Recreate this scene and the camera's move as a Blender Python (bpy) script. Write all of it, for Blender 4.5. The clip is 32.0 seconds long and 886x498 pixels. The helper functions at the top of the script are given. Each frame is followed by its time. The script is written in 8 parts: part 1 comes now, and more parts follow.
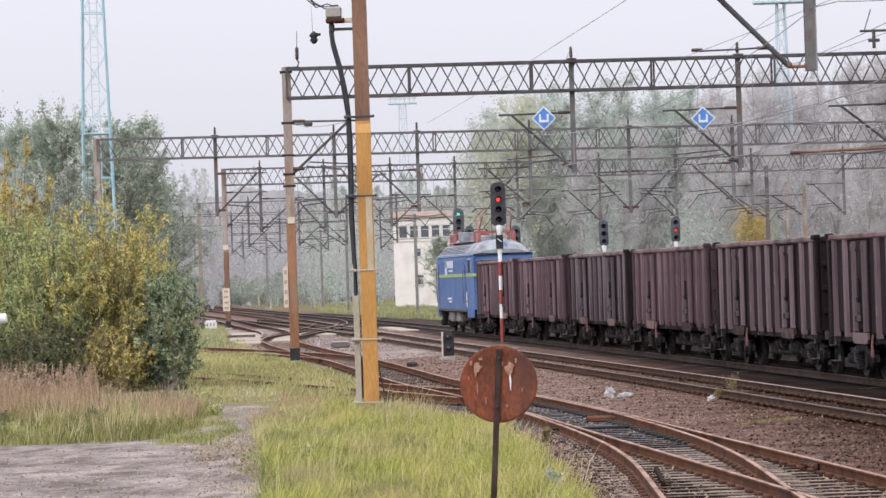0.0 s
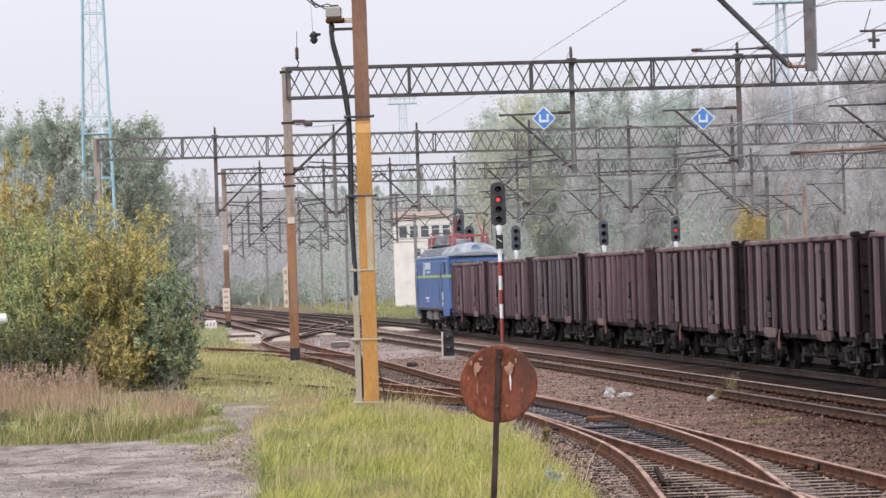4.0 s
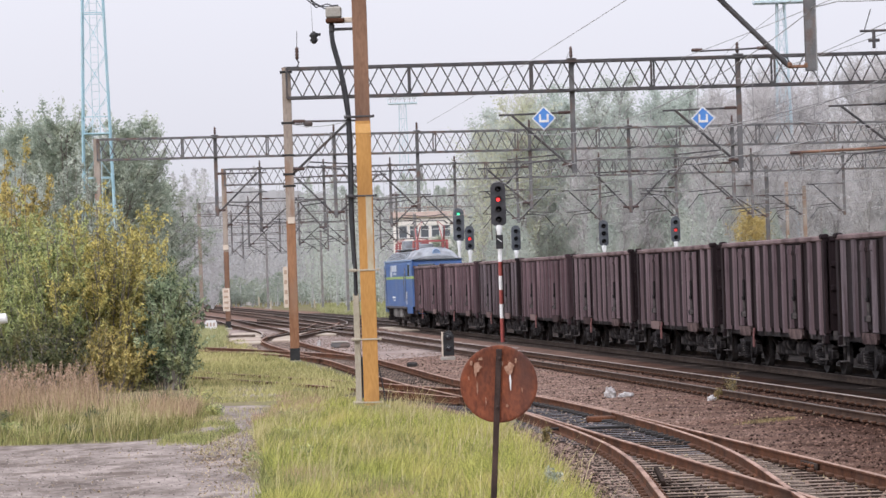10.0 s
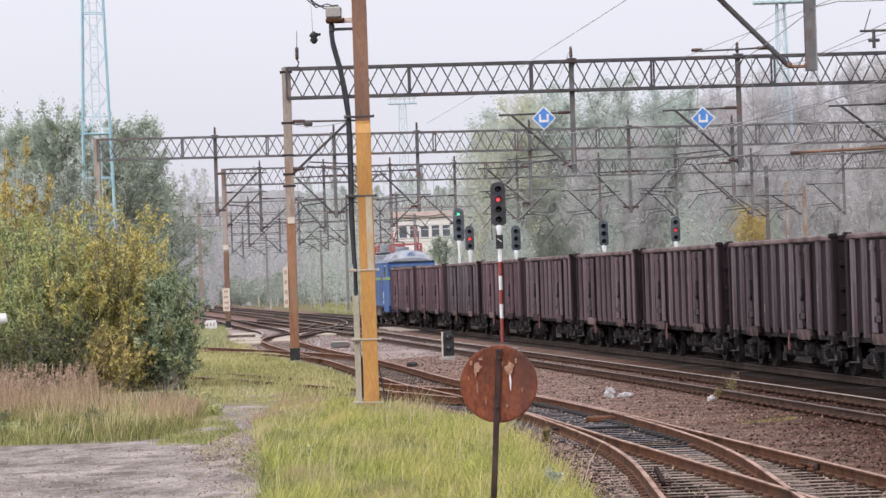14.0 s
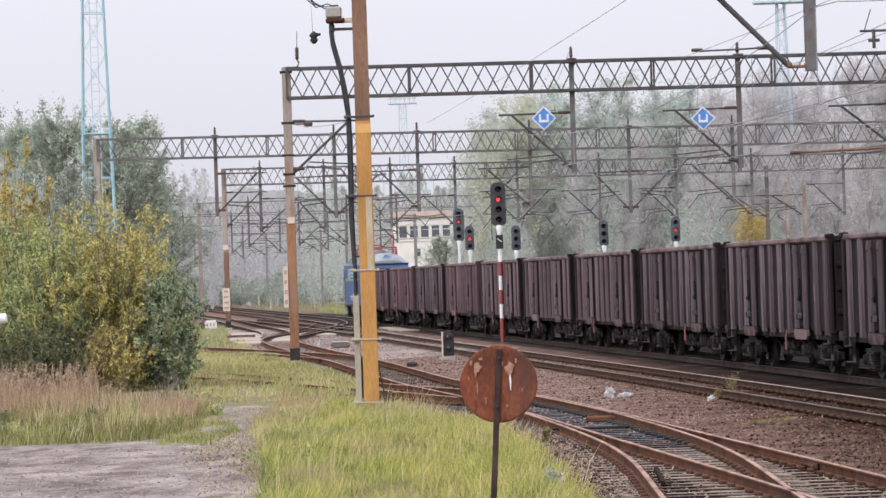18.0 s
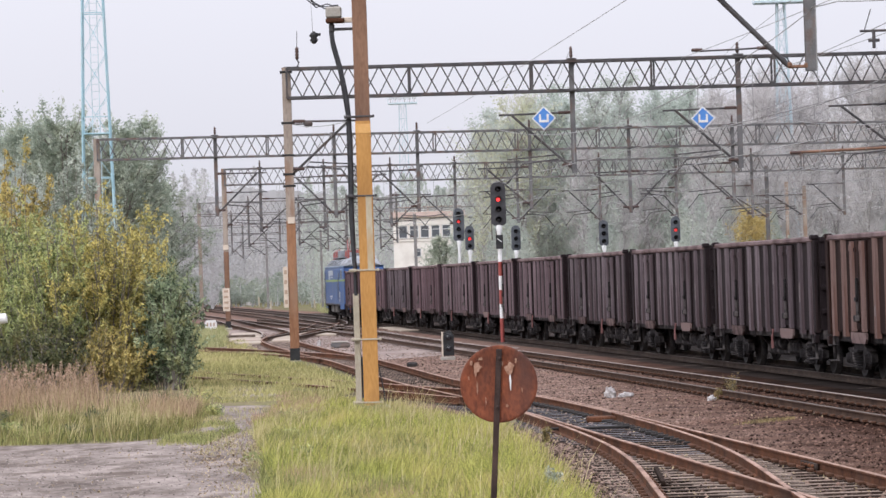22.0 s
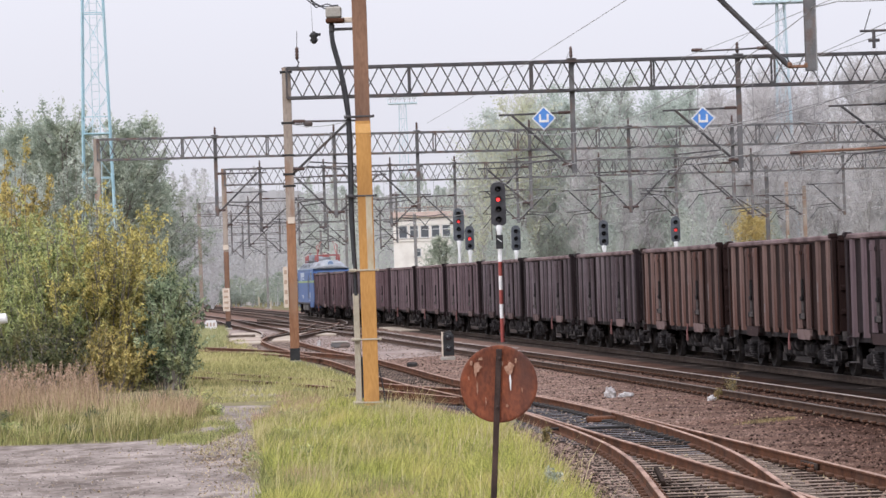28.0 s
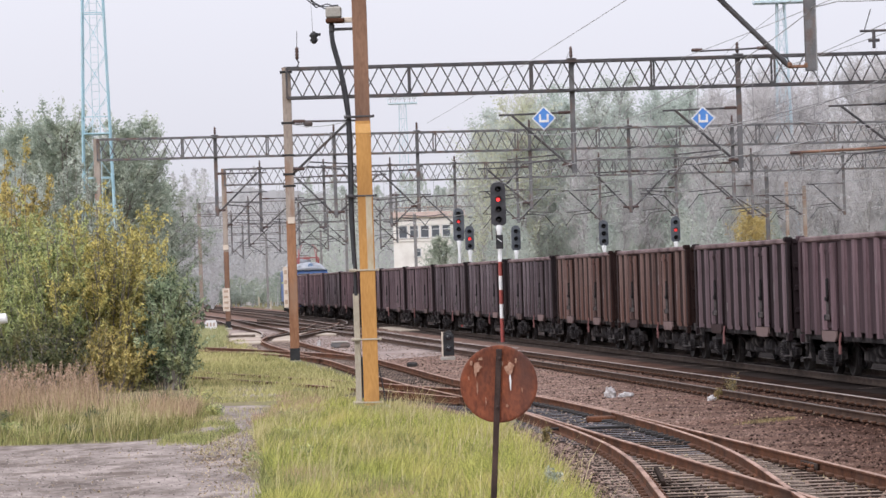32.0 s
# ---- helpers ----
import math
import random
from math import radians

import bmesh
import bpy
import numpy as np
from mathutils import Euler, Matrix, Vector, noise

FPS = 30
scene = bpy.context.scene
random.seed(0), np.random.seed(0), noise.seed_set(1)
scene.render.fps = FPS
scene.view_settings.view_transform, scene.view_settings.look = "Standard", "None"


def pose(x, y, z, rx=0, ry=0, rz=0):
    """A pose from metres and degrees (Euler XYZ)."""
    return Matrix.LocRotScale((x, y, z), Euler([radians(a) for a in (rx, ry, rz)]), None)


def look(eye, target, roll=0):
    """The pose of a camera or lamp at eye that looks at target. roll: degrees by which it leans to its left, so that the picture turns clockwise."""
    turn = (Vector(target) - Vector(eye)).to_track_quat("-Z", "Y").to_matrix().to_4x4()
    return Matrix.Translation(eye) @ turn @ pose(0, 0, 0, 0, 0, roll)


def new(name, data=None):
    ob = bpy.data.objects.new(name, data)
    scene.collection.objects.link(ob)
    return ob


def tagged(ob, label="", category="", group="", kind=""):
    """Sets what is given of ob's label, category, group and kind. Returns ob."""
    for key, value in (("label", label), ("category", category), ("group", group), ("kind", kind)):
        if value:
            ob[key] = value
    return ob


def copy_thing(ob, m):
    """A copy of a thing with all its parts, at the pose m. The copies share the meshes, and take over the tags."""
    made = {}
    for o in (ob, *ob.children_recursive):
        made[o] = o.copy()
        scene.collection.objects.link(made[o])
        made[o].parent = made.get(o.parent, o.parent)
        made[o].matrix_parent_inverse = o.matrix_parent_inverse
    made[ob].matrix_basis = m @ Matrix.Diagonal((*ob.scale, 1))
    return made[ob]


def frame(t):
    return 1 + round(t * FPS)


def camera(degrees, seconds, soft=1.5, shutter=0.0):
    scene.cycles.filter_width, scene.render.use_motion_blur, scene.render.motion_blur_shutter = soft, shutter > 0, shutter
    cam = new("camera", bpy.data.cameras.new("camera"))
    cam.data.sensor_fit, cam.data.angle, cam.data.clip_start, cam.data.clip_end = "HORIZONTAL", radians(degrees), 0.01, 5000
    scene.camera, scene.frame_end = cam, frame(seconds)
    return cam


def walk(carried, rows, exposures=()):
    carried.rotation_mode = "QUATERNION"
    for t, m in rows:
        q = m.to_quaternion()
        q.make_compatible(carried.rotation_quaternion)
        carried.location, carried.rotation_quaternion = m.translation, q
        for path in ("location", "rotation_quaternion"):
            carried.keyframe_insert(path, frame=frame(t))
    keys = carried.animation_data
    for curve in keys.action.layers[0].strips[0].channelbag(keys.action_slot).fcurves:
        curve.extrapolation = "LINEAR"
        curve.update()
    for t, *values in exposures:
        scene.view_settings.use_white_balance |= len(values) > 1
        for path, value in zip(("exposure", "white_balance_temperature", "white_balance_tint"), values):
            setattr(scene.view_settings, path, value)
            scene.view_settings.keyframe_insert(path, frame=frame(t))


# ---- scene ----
cam = camera(15.53, 32.0, soft=1.5)
EYE = (0.0, 0.0, 2.736)
STAND = look(EYE, (0.0, 100.0, 3.672), -1.866)
walk(cam, [(0.0, STAND), (32.0, STAND)], [(0.0, 0.02, 6270, 11.5), (32.0, 0.02, 6270, 11.5)])

# ---------------------------------------------------------------- sky and sun
world = bpy.data.worlds.new("overcast_sky")
scene.world = world
world.use_nodes = True
wn, wl = world.node_tree.nodes, world.node_tree.links
wn.clear()
SUN_EL, SUN_AZ = radians(33), radians(215)
sky = wn.new("ShaderNodeTexSky")
sky.sky_type = "NISHITA"
sky.sun_disc = False
sky.sun_elevation, sky.sun_rotation = SUN_EL, SUN_AZ
sky.air_density, sky.dust_density = 1.0, 4.0
wco = wn.new("ShaderNodeTexCoord")
wsep = wn.new("ShaderNodeSeparateXYZ")
wl.new(wco.outputs["Generated"], wsep.inputs[0])
wclamp = wn.new("ShaderNodeClamp")
wl.new(wsep.outputs["Z"], wclamp.inputs[0])
# misty cloud cover, a little brighter overhead than at the horizon
wgrad = wn.new("ShaderNodeMath")
wgrad.operation = "MULTIPLY_ADD"
wl.new(wclamp.outputs[0], wgrad.inputs[0])
wgrad.inputs[1].default_value, wgrad.inputs[2].default_value = 2.4, 0.975
wnoise = wn.new("ShaderNodeTexNoise")
wnoise.inputs["Scale"].default_value = 3.0
wl.new(wco.outputs["Generated"], wnoise.inputs["Vector"])
wramp = wn.new("ShaderNodeMapRange")
wl.new(wnoise.outputs["Fac"], wramp.inputs[0])
wramp.inputs[3].default_value, wramp.inputs[4].default_value = 0.96, 1.04
wmul = wn.new("ShaderNodeMath")
wmul.operation = "MULTIPLY"
wl.new(wgrad.outputs[0], wmul.inputs[0])
wl.new(wramp.outputs[0], wmul.inputs[1])
wcloud = wn.new("ShaderNodeBackground")
wcloud.inputs["Color"].default_value = (0.765, 0.755, 0.805, 1)
wl.new(wmul.outputs[0], wcloud.inputs["Strength"])
wblue = wn.new("ShaderNodeBackground")
wl.new(sky.outputs[0], wblue.inputs["Color"])
wblue.inputs["Strength"].default_value = 0.05
wmix = wn.new("ShaderNodeMixShader")
wmix.inputs[0].default_value = 0.93
wl.new(wblue.outputs[0], wmix.inputs[1])
wl.new(wcloud.outputs[0], wmix.inputs[2])
wout = wn.new("ShaderNodeOutputWorld")
wl.new(wmix.outputs[0], wout.inputs[0])

sun = new("sun", bpy.data.lights.new("sun", "SUN"))
sun.data.energy, sun.data.angle, sun.data.color = 1.5, radians(40), (1.0, 0.965, 0.92)
sun.matrix_basis = look((100 * math.sin(SUN_AZ) * math.cos(SUN_EL), 100 * math.cos(SUN_AZ) * math.cos(SUN_EL), 100 * math.sin(SUN_EL)), (0, 0, 0))


# ---------------------------------------------------------------- materials
def surf(name, dark, light, rough=0.8, metal=0.0, scale=3.0, fine=30.0, bump=0.2, island=0.0, each=0.0,
         stain=None, stain_scale=1.2, stain_amount=0.5, stretch=(1, 1, 1), world_space=False, through_light=0.0, spec=0.3):
    """Two-scale surface: a broad mottle between dark and light, a fine grain, stains, and relief."""
    m = bpy.data.materials.new(name)
    m.use_nodes = True
    n, l = m.node_tree.nodes, m.node_tree.links
    b = n["Principled BSDF"]
    co = n.new("ShaderNodeTexCoord")
    mp = n.new("ShaderNodeMapping")
    mp.inputs["Scale"].default_value = stretch
    if world_space:
        ge = n.new("ShaderNodeNewGeometry")
        l.new(ge.outputs["Position"], mp.inputs[0])
    else:
        l.new(co.outputs["Object"], mp.inputs[0])
    a = n.new("ShaderNodeTexNoise")
    a.inputs["Scale"].default_value, a.inputs["Detail"].default_value = scale, 5
    l.new(mp.outputs[0], a.inputs["Vector"])
    f = n.new("ShaderNodeTexNoise")
    f.inputs["Scale"].default_value, f.inputs["Detail"].default_value = fine, 3
    l.new(mp.outputs[0], f.inputs["Vector"])
    s = n.new("ShaderNodeMath")
    s.operation = "MULTIPLY_ADD"
    l.new(f.outputs["Fac"], s.inputs[0])
    s.inputs[1].default_value, s.inputs[2].default_value = 0.6, -0.3
    t = n.new("ShaderNodeMath")
    l.new(a.outputs["Fac"], t.inputs[0])
    l.new(s.outputs[0], t.inputs[1])
    last = t
    if island:
        gi = n.new("ShaderNodeNewGeometry")
        k = n.new("ShaderNodeMath")
        k.operation = "MULTIPLY_ADD"
        l.new(gi.outputs["Random Per Island"], k.inputs[0])
        k.inputs[1].default_value = island
        l.new(t.outputs[0], k.inputs[2])
        o = n.new("ShaderNodeMath")
        o.operation = "SUBTRACT"
        l.new(k.outputs[0], o.inputs[0])
        o.inputs[1].default_value = island / 2
        last = o
    if each:
        oi = n.new("ShaderNodeObjectInfo")
        k = n.new("ShaderNodeMath")
        k.operation = "MULTIPLY_ADD"
        l.new(oi.outputs["Random"], k.inputs[0])
        k.inputs[1].default_value = each
        l.new(last.outputs[0], k.inputs[2])
        o = n.new("ShaderNodeMath")
        o.operation = "SUBTRACT"
        l.new(k.outputs[0], o.inputs[0])
        o.inputs[1].default_value = each / 2
        last = o
    r = n.new("ShaderNodeValToRGB")
    r.color_ramp.elements[0].position, r.color_ramp.elements[1].position = 0.25, 0.75
    r.color_ramp.elements[0].color, r.color_ramp.elements[1].color = (*dark, 1), (*light, 1)
    l.new(last.outputs[0], r.inputs[0])
    colour = r.outputs[0]
    if stain:
        w = n.new("ShaderNodeTexNoise")
        w.inputs["Scale"].default_value, w.inputs["Detail"].default_value = stain_scale, 6
        l.new(mp.outputs[0], w.inputs["Vector"])
        rr = n.new("ShaderNodeValToRGB")
        rr.color_ramp.elements[0].position, rr.color_ramp.elements[1].position = 0.5, 0.66
        rr.color_ramp.elements[1].color = (stain_amount,) * 3 + (1,)
        l.new(w.outputs["Fac"], rr.inputs[0])
        mx = n.new("ShaderNodeMix")
        mx.data_type = "RGBA"
        l.new(rr.outputs[0], mx.inputs["Factor"])
        l.new(colour, mx.inputs["A"])
        mx.inputs["B"].default_value = (*stain, 1)
        colour = mx.outputs["Result"]
    l.new(colour, b.inputs["Base Color"])
    b.inputs["Roughness"].default_value, b.inputs["Metallic"].default_value = rough, metal
    b.inputs["Specular IOR Level"].default_value = spec
    if bump:
        bp = n.new("ShaderNodeBump")
        bp.inputs["Strength"].default_value, bp.inputs["Distance"].default_value = bump, 0.02
        l.new(t.outputs[0], bp.inputs["Height"])
        l.new(bp.outputs[0], b.inputs["Normal"])
    if through_light:
        tr = n.new("ShaderNodeBsdfTranslucent")
        l.new(colour, tr.inputs["Color"])
        ms = n.new("ShaderNodeMixShader")
        ms.inputs[0].default_value = through_light
        l.new(b.outputs[0], ms.inputs[1])
        l.new(tr.outputs[0], ms.inputs[2])
        l.new(ms.outputs[0], n["Material Output"].inputs[0])
    return m


def glow(name, colour, strength):
    m = bpy.data.materials.new(name)
    m.use_nodes = True
    b = m.node_tree.nodes["Principled BSDF"]
    b.inputs["Base Color"].default_value = (*colour, 1)
    b.inputs["Emission Color"].default_value = (*colour, 1)
    b.inputs["Emission Strength"].default_value = strength
    return m


def glass(name, tint=(0.05, 0.06, 0.07)):
    m = bpy.data.materials.new(name)
    m.use_nodes = True
    b = m.node_tree.nodes["Principled BSDF"]
    b.inputs["Base Color"].default_value = (*tint, 1)
    b.inputs["Roughness"].default_value = 0.08
    b.inputs["Specular IOR Level"].default_value = 0.7
    return m


M_GROUND = surf("meadow_soil", (0.10, 0.085, 0.055), (0.20, 0.175, 0.10), 0.95, 0, 0.35, 6, 0.5, world_space=True,
                stain=(0.13, 0.16, 0.05), stain_scale=0.25, stain_amount=0.8, spec=0.02)
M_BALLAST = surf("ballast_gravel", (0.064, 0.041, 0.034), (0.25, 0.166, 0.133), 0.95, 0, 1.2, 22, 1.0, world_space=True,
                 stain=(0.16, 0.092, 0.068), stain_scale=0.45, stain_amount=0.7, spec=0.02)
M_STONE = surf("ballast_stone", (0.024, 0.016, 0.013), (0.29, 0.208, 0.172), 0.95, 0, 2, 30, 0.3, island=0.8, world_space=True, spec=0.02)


def dust_shade_tint(m, tint, x0, x1):
    """Brown brake dust, and shade put in colour, thicker towards the tracks, edge blotchy."""
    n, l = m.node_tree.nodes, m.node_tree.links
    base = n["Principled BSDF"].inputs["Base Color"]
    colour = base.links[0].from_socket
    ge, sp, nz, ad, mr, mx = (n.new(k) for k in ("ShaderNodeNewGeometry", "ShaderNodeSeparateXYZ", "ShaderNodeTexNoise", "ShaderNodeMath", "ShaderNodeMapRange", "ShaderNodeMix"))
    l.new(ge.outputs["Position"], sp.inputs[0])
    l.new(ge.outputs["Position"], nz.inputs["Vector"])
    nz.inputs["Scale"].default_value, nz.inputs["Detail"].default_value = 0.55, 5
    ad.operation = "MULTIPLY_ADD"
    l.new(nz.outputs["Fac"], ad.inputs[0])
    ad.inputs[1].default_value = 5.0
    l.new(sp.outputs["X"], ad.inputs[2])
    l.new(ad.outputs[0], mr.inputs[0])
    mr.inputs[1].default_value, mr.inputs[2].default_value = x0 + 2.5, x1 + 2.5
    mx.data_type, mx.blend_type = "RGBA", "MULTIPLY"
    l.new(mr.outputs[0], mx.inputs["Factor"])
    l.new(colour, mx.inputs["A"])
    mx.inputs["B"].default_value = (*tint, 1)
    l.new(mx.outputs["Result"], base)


dust_shade_tint(M_BALLAST, (0.34, 0.265, 0.23), 2.9, 7.2)
dust_shade_tint(M_STONE, (0.48, 0.39, 0.35), 2.9, 7.2)
dust_shade_tint(M_BALLAST, (0.38, 0.42, 0.44), 5.4, 8.6)
M_PALE_BALLAST = surf("pale_reddish_gravel", (0.135, 0.108, 0.097), (0.375, 0.306, 0.277), 0.95, 0, 1.1, 18, 1.0, world_space=True,
                      stain=(0.15, 0.10, 0.085), stain_scale=0.5, stain_amount=0.6, spec=0.02)
M_OIL_SHADE = surf("oily_ballast", (0.022, 0.018, 0.016), (0.080, 0.061, 0.053), 0.9, 0, 0.8, 16, 0.9, world_space=True, spec=0.02)
# near end darkened in the colour, standing in for thinner haze up close
dust_shade_tint(M_OIL_SHADE, (0.34, 0.345, 0.355), 4.6, 9.2)
M_ROAD = surf("dirt_road", (0.105, 0.086, 0.076), (0.330, 0.283, 0.257), 0.95, 0, 1.0, 11, 1.0, world_space=True,
              stain=(0.095, 0.074, 0.062), stain_scale=2.4, stain_amount=0.75, stretch=(0.7, 0.35, 0.5), spec=0.02)
M_RAILTOP = surf("rail_steel_worn", (0.17, 0.135, 0.115), (0.36, 0.30, 0.265), 0.55, 0.35, 2, 30, 0.05, world_space=True)
M_RAILRUST = surf("rail_rust", (0.042, 0.020, 0.013), (0.165, 0.072, 0.039), 0.85, 0.05, 2.5, 40, 0.3, world_space=True,
                  stain=(0.07, 0.045, 0.035), stain_scale=1.1, stain_amount=0.6, spec=0.1)
M_RAILDARK = surf("grimy_rail_side", (0.030, 0.018, 0.013), (0.098, 0.060, 0.043), 0.85, 0.05, 2.5, 40, 0.3, world_space=True, spec=0.1)
M_RAILSOOT = surf("sooty_rail_side", (0.024, 0.018, 0.015), (0.08, 0.058, 0.048), 0.85, 0.1, 2.5, 40, 0.3, world_space=True, spec=0.1)
M_SOOT_TOP = surf("sooty_rail_head", (0.05, 0.04, 0.035), (0.12, 0.098, 0.088), 0.6, 0.3, 2.5, 40, 0.1, world_space=True, spec=0.2)
M_DULL_TOP = surf("dull_brown_rail_head", (0.055, 0.040, 0.032), (0.14, 0.104, 0.085), 0.6, 0.25, 2.5, 40, 0.1, world_space=True, spec=0.2)
M_RAILRUST_TOP = surf("rail_rust_top", (0.15, 0.088, 0.062), (0.40, 0.265, 0.205), 0.65, 0.15, 2.5, 40, 0.2, world_space=True,
                      stain=(0.12, 0.06, 0.038), stain_scale=1.6, stain_amount=0.7, spec=0.1)
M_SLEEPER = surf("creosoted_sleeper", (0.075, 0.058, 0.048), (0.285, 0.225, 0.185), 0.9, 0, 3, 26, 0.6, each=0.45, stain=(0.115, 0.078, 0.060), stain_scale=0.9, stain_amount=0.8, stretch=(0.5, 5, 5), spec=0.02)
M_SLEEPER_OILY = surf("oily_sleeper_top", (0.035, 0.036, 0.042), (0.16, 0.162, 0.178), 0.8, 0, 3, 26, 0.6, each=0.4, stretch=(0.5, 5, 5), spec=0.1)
# near-black: the shade of the gaps is put into the side colour
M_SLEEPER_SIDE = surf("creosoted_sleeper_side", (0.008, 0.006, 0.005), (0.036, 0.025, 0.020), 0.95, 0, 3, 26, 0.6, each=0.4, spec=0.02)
M_SLEEPER_C = surf("concrete_sleeper", (0.105, 0.080, 0.069), (0.225, 0.178, 0.157), 0.9, 0, 3, 26, 0.4, each=0.3, spec=0.02)
M_IRON = surf("black_iron", (0.012, 0.011, 0.011), (0.05, 0.045, 0.043), 0.7, 0.3, 4, 40, 0.2)
M_CLIP = surf("rusty_fastening", (0.042, 0.023, 0.016), (0.13, 0.068, 0.044), 0.85, 0.1, 4, 40, 0.2, spec=0.1)
M_GREY_STEEL = surf("weathered_grey_steel", (0.095, 0.095, 0.10), (0.20, 0.195, 0.195), 0.65, 0.3, 2, 30, 0.2,
                    stain=(0.16, 0.09, 0.06), stain_scale=2.5, stain_amount=0.6)
# far gantry steel, lightened to stand in for haze
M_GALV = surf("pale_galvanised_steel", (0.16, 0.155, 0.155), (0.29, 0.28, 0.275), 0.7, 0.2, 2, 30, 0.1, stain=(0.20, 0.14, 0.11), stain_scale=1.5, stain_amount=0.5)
M_DARK_STEEL = surf("dark_gantry_steel", (0.045, 0.044, 0.048), (0.12, 0.114, 0.115), 0.7, 0.3, 2, 30, 0.2,
                    stain=(0.12, 0.075, 0.055), stain_scale=1.5, stain_amount=0.45)


# ---------------------------------------------------------------- mesh tools
class Mesh:
    """Collects corners and faces, then becomes one mesh."""

    def __init__(self):
        self.v, self.f, self.s = [], [], []

    def add(self, verts, faces, smooth=False):
        k = len(self.v)
        self.v += [tuple(p) for p in verts]
        self.f += [tuple(i + k for i in q) for q in faces]
        self.s += [smooth] * len(faces)
        return self

    def box(self, x, y, z, sx, sy, sz, m=None, c=0.0):
        """A block with centre x, y, z and full sizes; c chamfers its edges."""
        hx, hy, hz = sx / 2, sy / 2, sz / 2
        if c <= 0:
            vs = [(x + a * hx, y + b * hy, z + d * hz) for a in (-1, 1) for b in (-1, 1) for d in (-1, 1)]
            fs = [(0, 1, 3, 2), (4, 6, 7, 5), (0, 4, 5, 1), (2, 3, 7, 6), (0, 2, 6, 4), (1, 5, 7, 3)]
        else:
            c = min(c, hx * 0.9, hy * 0.9, hz * 0.9)
            vs, idx = [], {}
            for a in (-1, 1):
                for b in (-1, 1):
                    for d in (-1, 1):
                        for ax in range(3):
                            q = [a * (hx - c), b * (hy - c), d * (hz - c)]
                            q[ax] = (a * hx, b * hy, d * hz)[ax]
                            idx[a, b, d, ax] = len(vs)
                            vs.append((x + q[0], y + q[1], z + q[2]))
            fs = []
            for s in (-1, 1):
                fs.append(tuple(idx[s, b, d, 0] for b, d in ((-1, -1), (1, -1), (1, 1), (-1, 1))[::s]))
                fs.append(tuple(idx[b, s, d, 1] for b, d in ((-1, -1), (-1, 1), (1, 1), (1, -1))[::s]))
                fs.append(tuple(idx[b, d, s, 2] for b, d in ((-1, -1), (1, -1), (1, 1), (-1, 1))[::s]))
            for a in (-1, 1):
                for b in (-1, 1):
                    w = 1 if a * b > 0 else -1
                    fs.append((idx[a, b, -1, 0], idx[a, b, -1, 1], idx[a, b, 1, 1], idx[a, b, 1, 0])[::w])
                    fs.append((idx[a, -1, b, 2], idx[a, -1, b, 0], idx[a, 1, b, 0], idx[a, 1, b, 2])[::w])
                    fs.append((idx[-1, a, b, 1], idx[-1, a, b, 2], idx[1, a, b, 2], idx[1, a, b, 1])[::w])
            for a in (-1, 1):
                for b in (-1, 1):
                    for d in (-1, 1):
                        fs.append(tuple(idx[a, b, d, k] for k in range(3))[::a * b * d])
        if m is not None:
            vs = [m @ Vector(p) for p in vs]
        return self.add(vs, fs)

    def beam(self, a, b, w, h=None, up=(0, 0, 1), c=0.0):
        """A bar of section w (across) by h (along up) from a to b."""
        a, b, h = Vector(a), Vector(b), h or w
        d = b - a
        y = d.normalized()
        x = y.cross(Vector(up))
        if x.length < 1e-4:
            x = y.cross(Vector((1, 0, 0)))
        x.normalize()
        z = x.cross(y)
        m = Matrix((x, y, z)).transposed().to_4x4()
        m.translation = (a + b) / 2
        return self.box(0, 0, 0, w, d.length, h, m, c)

    def tube(self, pts, r, n=8, r2=None, cap=True):
        """A round bar along a line of points, tapering from r to r2."""
        pts = [Vector(p) for p in pts]
        r2 = r if r2 is None else r2
        rings, k = [], len(pts)
        for i, p in enumerate(pts):
            d = (pts[min(i + 1, k - 1)] - pts[max(i - 1, 0)]).normalized()
            x = d.cross(Vector((0, 0, 1)) if abs(d.z) < 0.95 else Vector((1, 0, 0))).normalized()
            y = d.cross(x)
            rr = r + (r2 - r) * i / max(1, k - 1)
            rings.append([p + (x * math.cos(q) + y * math.sin(q)) * rr for q in [2 * math.pi * j / n for j in range(n)]])
        vs = [p for g in rings for p in g]
        fs = [(i * n + j, i * n + (j + 1) % n, (i + 1) * n + (j + 1) % n, (i + 1) * n + j) for i in range(k - 1) for j in range(n)]
        self.add(vs, fs, n > 5)
        if cap:
            self.add(rings[0], [tuple(range(n))[::-1]])
            self.add(rings[-1], [tuple(range(n))])
        return self

    def lathe(self, prof, n=16, m=None, smooth=True):
        """Turns a profile of (radius, height) round the z axis."""
        k = len(prof)
        vs = [Vector((r * math.cos(2 * math.pi * j / n), r * math.sin(2 * math.pi * j / n), z)) for r, z in prof for j in range(n)]
        fs = [(i * n + j, i * n + (j + 1) % n, (i + 1) * n + (j + 1) % n, (i + 1) * n + j) for i in range(k - 1) for j in range(n)]
        if m is not None:
            vs = [m @ p for p in vs]
        return self.add(vs, fs, smooth)

    def sweep(self, prof, line, closed=True, smooth=False, cap=True):
        """Draws a section of (across, up) along a level line of points."""
        line = [Vector(p) for p in line]
        k, n, vs = len(line), len(prof), []
        for i, p in enumerate(line):
            d = line[min(i + 1, k - 1)] - line[max(i - 1, 0)]
            x = Vector((d.y, -d.x, 0)).normalized()
            vs += [p + x * a + Vector((0, 0, b)) for a, b in prof]
        e = n if closed else n - 1
